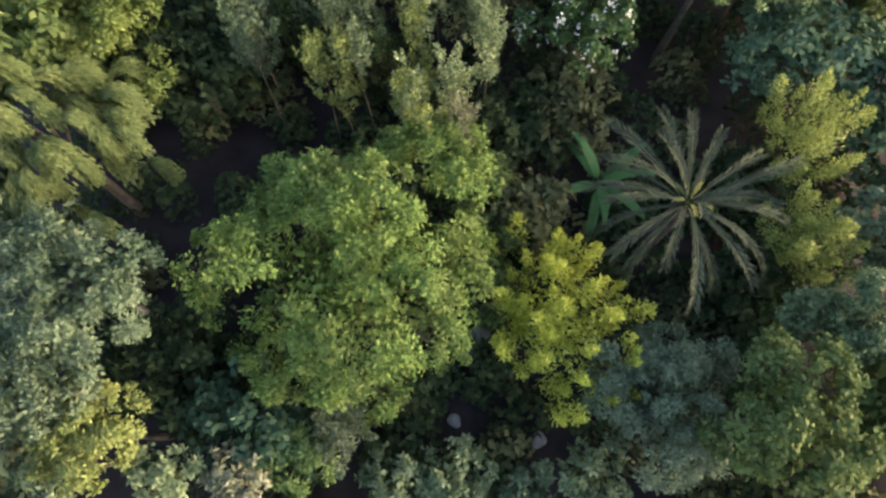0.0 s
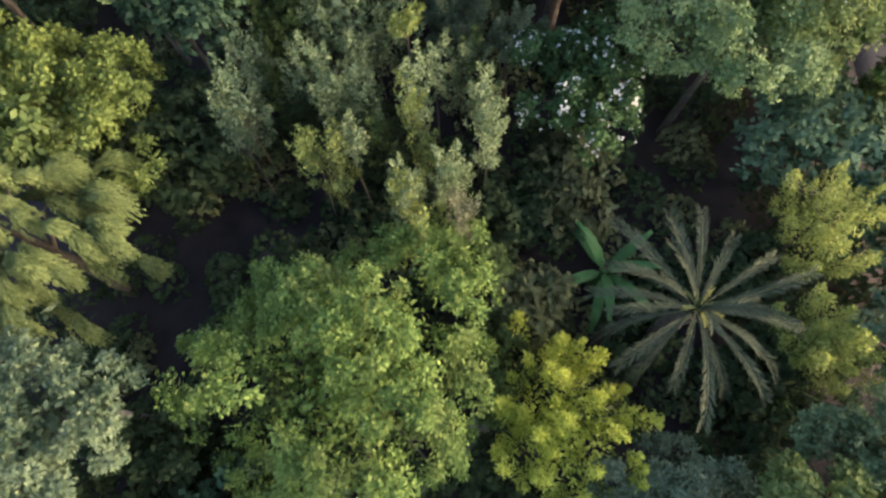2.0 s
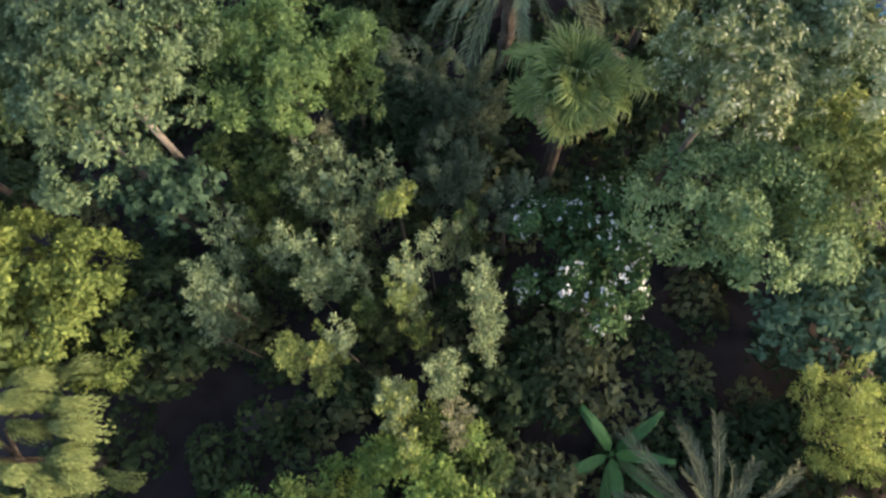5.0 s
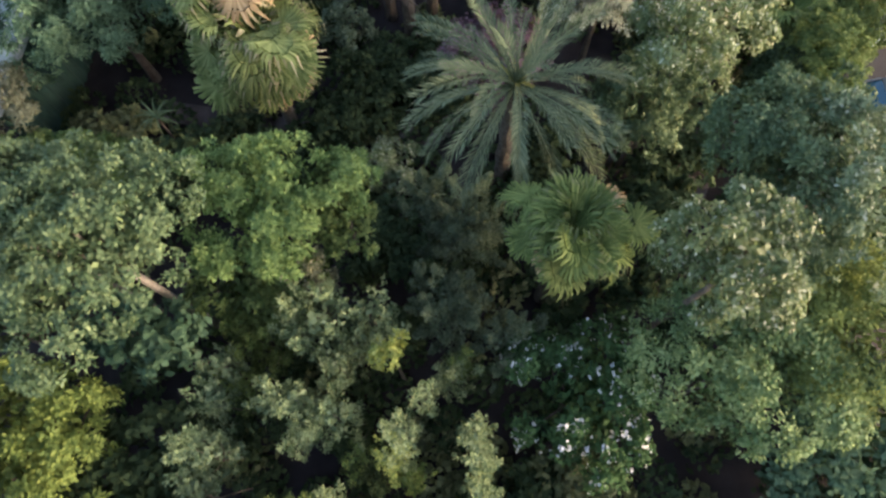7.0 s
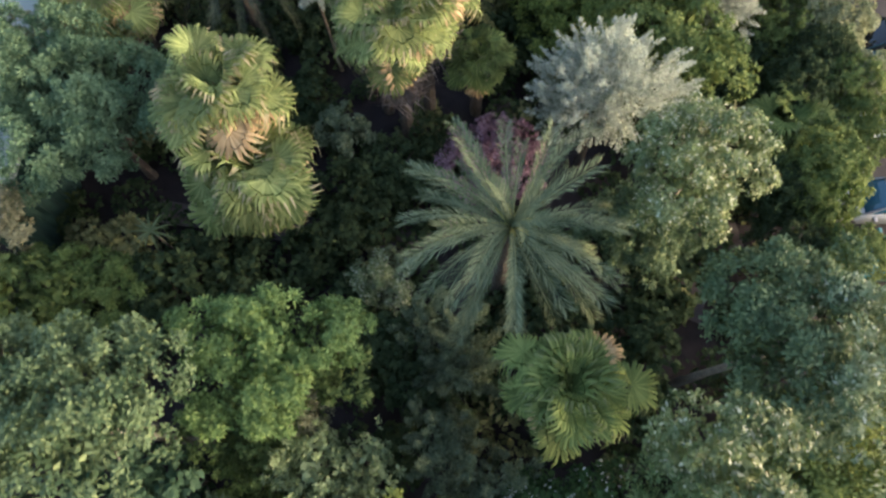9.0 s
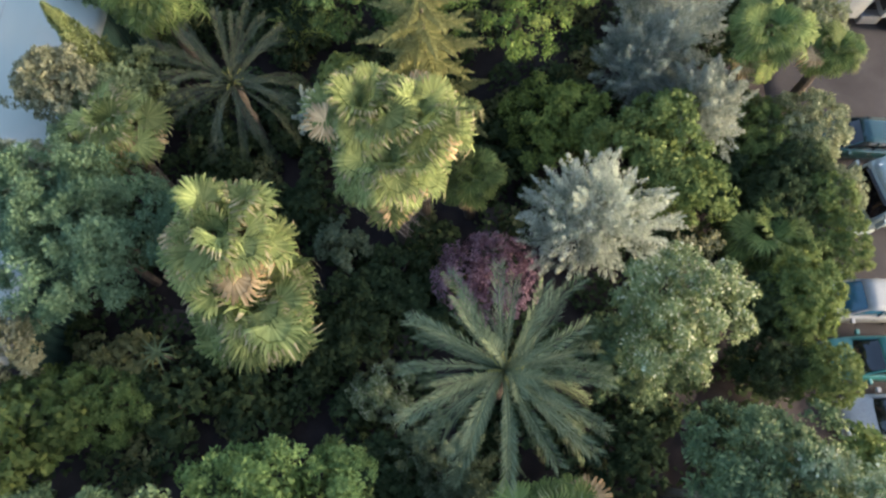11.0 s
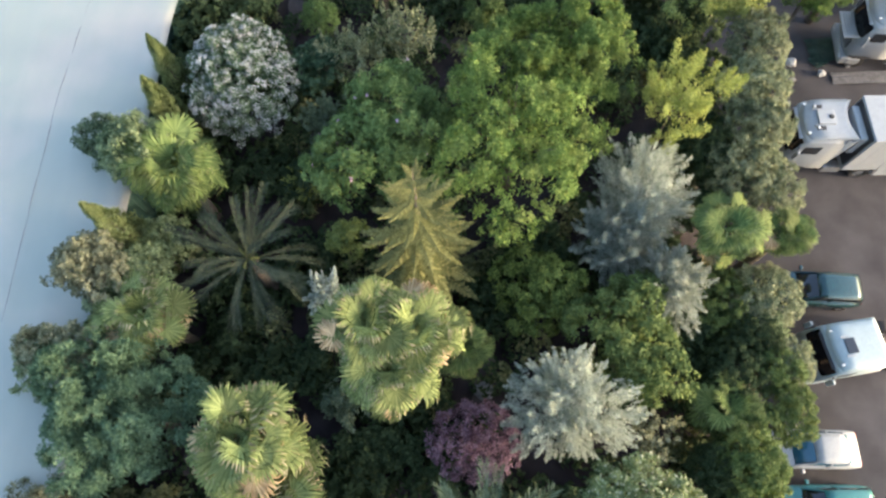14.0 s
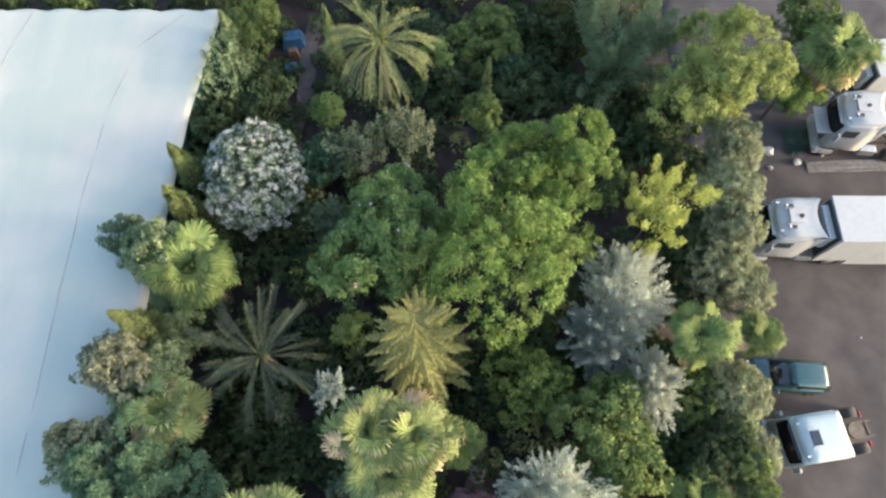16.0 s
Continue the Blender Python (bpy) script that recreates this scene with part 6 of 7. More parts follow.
plant("edge_tree", -3.0, -3.2, 4.2, 1.5, 1.5, 0.85, OLIVE, "olive green shrub at the southern end", lobes=40, lobe=0.24, leaf=(0.29, 0.145))
plant("edge_tree", 3.0, -3.2, 3.6, 1.4, 1.4, 0.85, GREY, "grey-green shrub at the southern end", lobes=40, lobe=0.24, leaf=(0.29, 0.145))
plant("edge_tree", 8.0, -3.0, 5, 1.8, 1.8, 0.85, MID, "leafy green shrub at the southern end", lobes=40, lobe=0.24, leaf=(0.29, 0.145))
plant("edge_tree", -8, 56, 5, 2, 2, 0.85, MID, "leafy green shrub north of the path", lobes=40, lobe=0.24, leaf=(0.29, 0.145))
plant("edge_tree", -3, 57, 4.5, 2, 2, 0.85, DARK, "dark green shrub north of the path", lobes=40, lobe=0.24, leaf=(0.29, 0.145))
plant("edge_tree", 2, 56, 5, 2, 2, 0.85, MID, "leafy green shrub north of the path", lobes=40, lobe=0.24, leaf=(0.29, 0.145))
plant("edge_tree", 7, 57, 5, 2, 2, 0.85, DARK, "dark green shrub north of the path", lobes=40, lobe=0.24, leaf=(0.29, 0.145))
plant("edge_tree", 12, 55, 6, 2, 2, 0.85, GREY, "grey-green tree north of the hedge", lobes=40, lobe=0.24, leaf=(0.29, 0.145))
plant("edge_tree", -14, 54.5, 4.5, 1.8, 1.8, 0.85, DARK, "dark green shrub north of the white cover", lobes=40, lobe=0.24, leaf=(0.29, 0.145))
plant("edge_tree", -18, 54.3, 4.6, 1.9, 1.9, 0.85, DARK, "dark green shrub north of the white cover", lobes=40, lobe=0.24, leaf=(0.29, 0.145))
plant("edge_tree", -22, 54.5, 4.4, 1.9, 1.9, 0.85, MID, "green shrub north of the white cover", lobes=40, lobe=0.24, leaf=(0.29, 0.145))
plant("edge_tree", -26, 54.3, 4.6, 2, 2, 0.85, DARK, "dark green shrub north of the white cover", lobes=40, lobe=0.24, leaf=(0.29, 0.145))
plant("edge_tree", -30, 54.5, 4.5, 2, 2, 0.85, DARK, "dark green shrub north of the white cover", lobes=40, lobe=0.24, leaf=(0.29, 0.145))
plant("edge_tree", 17, 12.5, 5.0, 2.0, 2.0, 0.85, MID, "leafy green tree near the lorry park", lobes=40, lobe=0.24, leaf=(0.29, 0.145))
plant("edge_tree", 17.5, 8.5, 5.5, 2.0, 2.0, 0.85, GREY, "grey-green tree at the garden's edge", lobes=40, lobe=0.24, leaf=(0.29, 0.145))
plant("edge_tree", 17.5, 4.0, 5.5, 2.2, 2.2, 0.85, MID, "leafy green tree at the garden's edge", lobes=40, lobe=0.24, leaf=(0.29, 0.145))
plant("edge_tree", 14.5, 0.5, 5.5, 2.0, 2.0, 0.85, GREY, "grey-green tree at the garden's edge", lobes=40, lobe=0.24, leaf=(0.29, 0.145))
plant("edge_tree", 12.5, -3, 5.5, 2.0, 2.0, 0.85, MID, "leafy green tree at the garden's edge", lobes=40, lobe=0.24, leaf=(0.29, 0.145))
plant("edge_tree", 15, 10, 4.5, 1.6, 1.6, 0.85, HEDGE, "grey-green hedge tree near the lorry park", lobes=40, lobe=0.24, leaf=(0.29, 0.145))
plant("edge_tree", 15.2, 13.5, 4.8, 1.7, 1.7, 0.85, HEDGE, "grey-green hedge tree near the lorry park", lobes=40, lobe=0.24, leaf=(0.29, 0.145))
plant("edge_tree", 15.0, 6.5, 4.5, 1.7, 1.7, 0.85, MID, "leafy green tree near the lorry park", lobes=40, lobe=0.24, leaf=(0.29, 0.145))
plant("edge_tree", 14.8, 17, 4.6, 1.5, 1.5, 0.85, HEDGE, "grey-green hedge tree near the lorry park", lobes=40, lobe=0.24, leaf=(0.29, 0.145))

# hedge along the lorry park
plant("hedge_shrub", 15.93, 42.31, 6.45, 1.31, 1.80, 1.0, HEDGE, "tall grey-green hedge shrub beside the parked vehicles", group="hedge along the lorry park", lobes=30, lobe=0.24, leaf=(0.125, 0.055), clumps=0.85, style="dome", category="shrub")
plant("hedge_shrub", 15.30, 39.76, 6.45, 1.56, 1.75, 1.0, HEDGE, "tall grey-green hedge shrub beside the parked vehicles", group="hedge along the lorry park", lobes=30, lobe=0.24, leaf=(0.125, 0.055), clumps=0.85, style="dome", category="shrub")
plant("hedge_shrub", 15.38, 37.86, 5.85, 1.54, 1.45, 1.0, HEDGE, "tall grey-green hedge shrub beside the parked vehicles", group="hedge along the lorry park", lobes=30, lobe=0.24, leaf=(0.125, 0.055), clumps=0.85, style="dome", category="shrub")
plant("hedge_shrub", 14.31, 35.81, 5.85, 1.65, 1.56, 1.0, HEDGE, "tall grey-green hedge shrub beside the parked vehicles", group="hedge along the lorry park", lobes=30, lobe=0.24, leaf=(0.125, 0.055), clumps=0.85, style="dome", category="shrub")
plant("hedge_shrub", 15.62, 34.99, 5.25, 1.33, 1.57, 1.0, HEDGE, "tall grey-green hedge shrub beside the parked vehicles", group="hedge along the lorry park", lobes=30, lobe=0.24, leaf=(0.125, 0.055), clumps=0.85, style="dome", category="shrub")
plant("hedge_shrub", 14.51, 30.06, 5.05, 1.70, 1.49, 1.0, HEDGE, "tall grey-green hedge shrub beside the parked vehicles", group="hedge along the lorry park", lobes=30, lobe=0.24, leaf=(0.125, 0.055), clumps=0.85, style="dome", category="shrub")
plant("hedge_shrub", 12.83, 29.85, 4.65, 1.59, 1.64, 1.0, MID, "tall grey-green hedge shrub beside the parked vehicles", group="hedge along the lorry park", lobes=30, lobe=0.24, leaf=(0.125, 0.055), clumps=0.85, style="dome", category="shrub")
plant("hedge_shrub", 14.17, 28.71, 4.45, 1.17, 1.08, 1.0, OLIVE, "tall grey-green hedge shrub beside the parked vehicles", group="hedge along the lorry park", lobes=30, lobe=0.24, leaf=(0.125, 0.055), clumps=0.85, style="dome", category="shrub")
plant("hedge_shrub", 13.14, 36.86, 5.25, 1.27, 1.46, 1.0, DARK, "tall grey-green hedge shrub beside the parked vehicles", group="hedge along the lorry park", lobes=30, lobe=0.24, leaf=(0.125, 0.055), clumps=0.85, style="dome", category="shrub")
plant("hedge_shrub", 14.40, 26.98, 4.85, 1.19, 1.00, 1.0, MID, "leafy hedge shrub beside the parked vehicles", group="hedge along the lorry park", lobes=28, lobe=0.24, leaf=(0.125, 0.055), clumps=0.85, style="dome", category="shrub")
plant("hedge_shrub", 14.78, 25.28, 4.65, 0.96, 1.32, 1.0, MID, "leafy hedge shrub beside the parked vehicles", group="hedge along the lorry park", lobes=28, lobe=0.24, leaf=(0.125, 0.055), clumps=0.85, style="dome", category="shrub")
plant("hedge_shrub", 13.02, 24.68, 4.65, 1.48, 1.09, 1.0, MID, "leafy hedge shrub beside the parked vehicles", group="hedge along the lorry park", lobes=28, lobe=0.24, leaf=(0.125, 0.055), clumps=0.85, style="dome", category="shrub")
plant("hedge_shrub", 11.52, 23.06, 4.45, 1.14, 1.07, 1.0, DARK, "leafy hedge shrub beside the parked vehicles", group="hedge along the lorry park", lobes=28, lobe=0.24, leaf=(0.125, 0.055), clumps=0.85, style="dome", category="shrub")
plant("hedge_shrub", 12.69, 22.80, 4.85, 1.21, 1.05, 1.0, FRESH, "leafy hedge shrub beside the parked vehicles", group="hedge along the lorry park", lobes=28, lobe=0.24, leaf=(0.125, 0.055), clumps=0.85, style="dome", category="shrub")
plant("hedge_shrub", 12.99, 20.54, 4.85, 1.17, 1.11, 1.0, MID, "leafy hedge shrub beside the parked vehicles", group="hedge along the lorry park", lobes=28, lobe=0.24, leaf=(0.125, 0.055), clumps=0.85, style="dome", category="shrub")
plant("hedge_shrub", 11.62, 21.12, 4.45, 1.41, 1.25, 1.0, DARK, "leafy hedge shrub beside the parked vehicles", group="hedge along the lorry park", lobes=28, lobe=0.24, leaf=(0.125, 0.055), clumps=0.85, style="dome", category="shrub")
plant("hedge_shrub", 13.80, 28.13, 4.85, 1.10, 1.14, 1.0, DARK, "leafy hedge shrub beside the parked vehicles", group="hedge along the lorry park", lobes=28, lobe=0.24, leaf=(0.125, 0.055), clumps=0.85, style="dome", category="shrub")
plant("hedge_shrub", 12.26, 25.91, 4.05, 1.10, 1.37, 1.0, DARK, "leafy hedge shrub beside the parked vehicles", group="hedge along the lorry park", lobes=28, lobe=0.24, leaf=(0.125, 0.055), clumps=0.85, style="dome", category="shrub")
plant("hedge_shrub", 12.48, 23.11, 5.65, 1.25, 1.66, 1.0, MID, "leafy hedge shrub beside the parked vehicles", group="hedge along the lorry park", lobes=28, lobe=0.24, leaf=(0.125, 0.055), clumps=0.85, style="dome", category="shrub")
plant("hedge_shrub", 12.70, 26.88, 4.9, 1.33, 1.38, 1.0, DARK, "leafy hedge shrub beside the parked vehicles", group="hedge along the lorry park", lobes=28, lobe=0.24, leaf=(0.125, 0.055), clumps=0.85, style="dome", category="shrub")
plant("hedge_shrub", 11.51, 22.83, 4.85, 1.10, 1.14, 1.0, DARK, "leafy hedge shrub beside the parked vehicles", group="hedge along the lorry park", lobes=28, lobe=0.24, leaf=(0.125, 0.055), clumps=0.85, style="dome", category="shrub")
plant("hedge_shrub", 15.00, 27.27, 4.65, 0.99, 1.23, 1.0, HEDGE, "leafy hedge shrub beside the parked vehicles", group="hedge along the lorry park", lobes=28, lobe=0.24, leaf=(0.125, 0.055), clumps=0.85, style="dome", category="shrub")
fan_palm(12.02, 32.00, 7.00, 1.82, 37, FAN_DARK, "fan palm with bright green leaves in the hedge", dead=2, seed=11)
fan_palm(15.26, 32.39, 5.40, 1.39, 32, FAN_DARK, "fan palm with yellow-edged leaves at the hedge", dead=4, seed=12)
fan_palm(12.17, 25.43, 3.90, 1.89, 28, FAN_DARK, "dark green fan palm in the shade of the hedge", dead=1, seed=13)

# paths and garden things
ribbon("garden_path", [(-7.77, 42.87), (-8.02, 45.52), (-7.52, 47.51), (-7.64, 50.86), (-7.32, 53.51)], 1.0, PATH_DIRT, "narrow trodden grey-brown garden path")
ribbon("garden_path", [(-2.37, 47.13), (0.04, 45.37), (2.39, 45.19), (6.75, 45.60), (8.64, 47.59), (9.72, 49.24)], 1.1, PATH_DIRT, "narrow trodden grey-brown garden path")
ribbon("garden_path", [(-10.47, 23.38), (-6.28, 22.68), (-3.55, 22.27), (-0.41, 22.24), (1.87, 23.50), (2.61, 26.53), (2.71, 28.03)], 0.9, PATH_DIRT, "narrow trodden path between dark shrubs")
ribbon("garden_path", [(8.44, 19.29), (9.18, 21.15), (9.61, 22.01), (11.06, 22.22)], 1.6, PATH_DIRT, "pale paved path beside the tall tree")
ribbon("garden_path", [(-6.0, 8.15), (-4.83, 8.61), (-3.9, 8.8)], 0.6, PATH_DIRT, "narrow path in deep shade under trees")
boulder(1.08, 3.14, 0.3, "grey stone block beside the dark path")
boulder(0.70, 2.49, 0.26, "grey stone block beside the dark path")
boulder(2.72, 0.06, 0.22, "grey stone block beside the dark path")
boulder(0.30, 0.60, 0.2, "grey stone block beside the dark path")
boulder(2.60, 26.43, 0.45, "rounded grey boulder at the edge of the path")
tarp(-8.59, 51.92, 1.5, 1.1, BLUE_TARP, "blue plastic tarp over a stack beside the path")
tarp(-8.44, 49.62, 0.9, 0.7, BLUE_TARP, "small blue plastic tarp beside the path")
tarp(-8.45, 50.80, 0.7, 0.5, ORANGE, "faded orange plastic cover beside the path")



# vehicles in the lorry park
def block(name, parent, centre, size, material, label="", bevel=0.03, front=0.0, narrow=0.0, turn=0.0):
    """A rounded box; front: metres by which its upper front edge leans back; narrow: by which its top draws in at each side."""
    bm = bmesh.new()
    bmesh.ops.create_cube(bm, size=1.0)
    for v in bm.verts:
        up = v.co.z > 0
        v.co = Vector((v.co.x * size[0], v.co.y * size[1], v.co.z * size[2]))
        if up and v.co.x > 0:
            v.co.x -= front
        if up:
            v.co.y -= math.copysign(narrow, v.co.y)
    if bevel:
        bmesh.ops.bevel(bm, geom=bm.edges[:], offset=bevel, segments=2, affect="EDGES", profile=0.6)
    ob = part(name, bm, material, parent, label)
    ob.matrix_basis = pose(*centre, 0, 0, turn)
    return ob


def wheel(parent, x, y, r, w, twin=False):
    """Tyre with a rim under it, axle along y."""
    bm = bmesh.new()
    prof = [(r * 0.58, -w / 2), (r * 0.92, -w / 2), (r, -w * 0.36), (r, w * 0.36), (r * 0.92, w / 2), (r * 0.58, w / 2)]
    n = 22
    rings = [[bm.verts.new((p * math.cos(k * math.tau / n), q, p * math.sin(k * math.tau / n))) for p, q in prof] for k in range(n)]
    for k in range(n):
        a, b = rings[k], rings[(k + 1) % n]
        for i in range(len(prof)):
            j = (i + 1) % len(prof)
            bm.faces.new((a[i], a[j], b[j], b[i]))
    tyre = part("wheel", bm, RUBBER, parent, "black rubber tyre")
    tyre.location = (x, y, r)
    bm = bmesh.new()
    bmesh.ops.create_cone(bm, cap_ends=True, segments=18, radius1=r * 0.58, radius2=r * 0.52, depth=w * 0.8)
    bmesh.ops.rotate(bm, verts=bm.verts[:], matrix=Matrix.Rotation(radians(90 if y < 0 else -90), 3, "X"))
    part("rim", bm, STEEL, tyre)
    return tyre


def loft(bm, stations):
    """A closed skin over cross-sections, each a list of points."""
    rings = [[bm.verts.new(p) for p in st] for st in stations]
    n = len(rings[0])
    for a, b in zip(rings, rings[1:]):
        for k in range(n):
            bm.faces.new((a[k], a[(k + 1) % n], b[(k + 1) % n], b[k]))
    bm.faces.new(rings[0][::-1])
    bm.faces.new(rings[-1])
    bmesh.ops.recalc_face_normals(bm, faces=bm.faces[:])


def smooth(ob):
    for p in ob.data.polygons:
        p.use_smooth = True
    return ob


def hull(x, hw, low, high):
    mid = low + (high - low) * 0.5
    return [(x, -hw * 0.93, low), (x, -hw, low + 0.12), (x, -hw, mid), (x, -hw * 0.97, high - 0.08), (x, -hw * 0.86, high - 0.01), (x, -hw * 0.4, high + 0.02), (x, hw * 0.4, high + 0.02), (x, hw * 0.86, high - 0.01), (x, hw * 0.97, high - 0.08), (x, hw, mid), (x, hw, low + 0.12), (x, hw * 0.93, low)]


def cabin(x, hw, low, high, crown=0.03):
    return [(x, -hw, low), (x, -hw * 0.93, low + (high - low) * 0.55), (x, -hw * 0.84, high - 0.03), (x, -hw * 0.5, high + crown * 0.6), (x, hw * 0.5, high + crown * 0.6), (x, hw * 0.84, high - 0.03), (x, hw * 0.93, low + (high - low) * 0.55), (x, hw, low)]


def car(name, x, y, turn, material, glass, label, kind="saloon", ln=4.1):
    """A parked car, nose along +x before turning."""
    ob = thing(name, pose(x, y, 0.0, 0, 0, turn), label, "car", "parked cars")
    k = ln / 4.1
    tail = 0.92 if kind == "saloon" else 0.96
    bm = bmesh.new()
    loft(bm, [hull(a * k, b, c, d) for a, b, c, d in ((-2.05, 0.66, 0.38, 0.70), (-1.98, 0.76, 0.28, tail - 0.06), (-1.6, 0.82, 0.2, tail), (-0.9, 0.84, 0.2, 0.93), (0.4, 0.84, 0.2, 0.93), (1.0, 0.83, 0.2, 0.90), (1.6, 0.79, 0.22, 0.80), (1.93, 0.70, 0.28, 0.68), (2.05, 0.55, 0.36, 0.58))])
    smooth(part("body", bm, material, ob))
    rear = -1.25 if kind == "saloon" else -1.88
    bm = bmesh.new()
    loft(bm, [cabin(a * k, b, 0.88, c) for a, b, c in ((rear - 0.42 if kind == "saloon" else rear - 0.1, 0.70, 0.90), (rear, 0.73, 1.30), (rear + 0.35, 0.74, 1.385), (-0.2, 0.74, 1.40), (0.25, 0.73, 1.36), (0.62, 0.72, 1.12), (0.98, 0.70, 0.885))])
    smooth(part("glasshouse", bm, glass, ob, "tinted window glass"))
    bm = bmesh.new()
    loft(bm, [[(a * k, -b * 0.86, c), (a * k, -b * 0.5, c + 0.035), (a * k, b * 0.5, c + 0.035), (a * k, b * 0.86, c), (a * k, b * 0.86, c - 0.05), (a * k, -b * 0.86, c - 0.05)] for a, b, c in ((rear + 0.12, 0.70, 1.365), (rear + 0.35, 0.74, 1.405), (-0.2, 0.74, 1.42), (0.22, 0.72, 1.39))])
    smooth(part("roof", bm, material, ob))
    for side in (-1, 1):
        for a, b in (((0.95, 0.70, 0.9), (0.24, 0.60, 1.38)), ((-0.42, 0.735, 0.9), (-0.42, 0.635, 1.39)), ((rear - 0.36 if kind == "saloon" else rear - 0.05, 0.68, 0.9), (rear + 0.16, 0.6, 1.37))):
            bm = bmesh.new()
            tube(bm, [(a[0] * k, side * a[1], a[2]), (b[0] * k, side * b[1], b[2])], [0.045, 0.04], 6)
            part("pillar", bm, material, ob)
        block("mirror", ob, (0.68 * k, side * 0.94, 0.97), (0.14, 0.2, 0.13), material, bevel=0.03)
        block("headlight", ob, (1.86 * k, side * 0.52, 0.63), (0.2, 0.28, 0.13), LAMP_CLEAR, "clear headlight", 0.04)
        block("tail_light", ob, (-1.99 * k, side * 0.58, 0.76), (0.1, 0.24, 0.14), LAMP_RED, "red tail light", 0.03)
        for wx in (-1.25, 1.28):
            wheel(ob, wx * k, side * 0.76, 0.3, 0.19)
        block("door_handle", ob, (-0.3 * k, side * 0.85, 0.76), (0.18, 0.03, 0.03), BLACK, "", 0.01)
    block("bumper", ob, (2.0 * k, 0, 0.42), (0.16, 1.25, 0.2), material, bevel=0.06)
    block("bumper", ob, (-2.02 * k, 0, 0.45), (0.14, 1.4, 0.2), material, bevel=0.05)
    return ob


def plan_ring(hw, nose, bow, tail, z, n=9):
    """A cab's outline at one height: flat sides, a bowed nose, a straight back."""
    pts = [(tail, -hw, z), (tail * 0.4, -hw, z)]
    for i in range(n):
        f = -1 + 2 * i / (n - 1)
        pts.append((nose - bow * abs(f) ** 2.6, hw * math.sin(f * math.pi / 2) if abs(f) < 1 else hw * f, z))
    return pts + [(tail * 0.4, hw, z), (tail, hw, z)]


def tractor(name, x, y, turn, material, label, high=3.6, deck=5.6, hatch=True, hood=False, flare=True, size=1.0, sleeper=0.0):
    """A cab-over lorry tractor, nose along +x, its cab's middle at the place given."""
    ob = thing(name, pose(x, y, 0.0, 0, 0, turn) @ Matrix.Diagonal((size, size, size, 1)), label, "lorry", "parked lorries")
    bow = 0.34 if hatch else 0.14
    bm = bmesh.new()
    loft(bm, [plan_ring(hw, nose, bow, -1.08 - sleeper, z) for hw, nose, z in ((1.16, 1.12, 0.85), (1.22, 1.2, 1.0), (1.23, 1.2, 1.9), (1.22, 1.14, 2.3), (1.18, 1.0, high - 0.5), (1.15, 0.95, high - 0.36))])
    cab = smooth(part("cab", bm, material, ob))
    # roof with a domed nose and swept-back corners
    bm = bmesh.new()
    rows, cols = 12, 13
    grid = []
    for i in range(rows):
        f = i / (rows - 1)
        line = []
        for j in range(cols):
            v = -1 + 2 * j / (cols - 1)
            nose = 0.98 - bow * abs(v) ** 2.6
            tail = -1.08 - sleeper - (0.42 if hatch else 0.06) * abs(v) ** 2.2
            px = nose + (tail - nose) * f
            front = max(0.0, 1 - f / (0.42 if hatch else 0.24))
            pz = high - 0.34 * front**2 - 0.16 * abs(v) ** 5 + 0.05 * f * abs(v) ** 3
            line.append(bm.verts.new((px, v * (1.17 - 0.05 * f), pz)))
        grid.append(line)
    for g, h in zip(grid, grid[1:]):
        for j in range(cols - 1):
            bm.faces.new((g[j], h[j], h[j + 1], g[j + 1]))
    bmesh.ops.recalc_face_normals(bm, faces=bm.faces[:])
    bmesh.ops.solidify(bm, geom=bm.faces[:], thickness=0.3 if hatch else 0.24)
    smooth(part("roof", bm, material, ob))
    bm = bmesh.new()
    glass = [[bm.verts.new((p[0] * 1.02 + 0.02, p[1] * 0.94, p[2])) for p in plan_ring(1.2, nose, bow, -1, z)[2:-2]] for nose, z in ((1.16, 1.98), (1.13, 2.35), (1.0, high - 0.58))]
    for g, h in zip(glass, glass[1:]):
        for j in range(len(g) - 1):
            bm.faces.new((g[j], g[j + 1], h[j + 1], h[j]))
    bmesh.ops.solidify(bm, geom=bm.faces[:], thickness=0.03)
    part("windscreen", bm, DARK_GLASS, cab, "dark bowed windscreen")
    block("sun_visor", ob, (1.05 - bow * 0.2, 0, high - 0.52), (0.24, 1.75, 0.05), BLACK if not hatch else material, "", 0.02)
    block("grille", ob, (1.16, 0, 1.42), (0.08, 1.5, 0.6), BLACK, "black grille", 0.02)
    for i in range(4):
        block("grille_bar", ob, (1.21, 0, 1.22 + 0.14 * i), (0.03, 1.45, 0.05), material, "", 0.01)
    block("bumper", ob, (1.1, 0, 0.62), (0.4, 2.46, 0.5), material, "", 0.09)
    for side in (-1, 1):
        block("side_window", cab, (0.3, side * 1.2, high - 1.12), (0.85, 0.06, 0.62), DARK_GLASS, "dark side window", 0.015)
        block("headlight", ob, (1.24, side * 0.95, 0.7), (0.14, 0.36, 0.2), LAMP_CLEAR, "clear headlight", 0.04)
        block("mirror", ob, (1.0, side * 1.42, high - 1.25), (0.14, 0.24, 0.62), material, "", 0.05)
        bm = bmesh.new()
        tube(bm, [(0.95, side * 1.15, high - 0.95), (1.0, side * 1.36, high - 0.95)], [0.025, 0.02], 6)
        part("mirror_arm", bm, BLACK, ob)
        block("step", ob, (0.55, side * 1.17, 0.62), (0.7, 0.16, 0.36), material, "", 0.03)
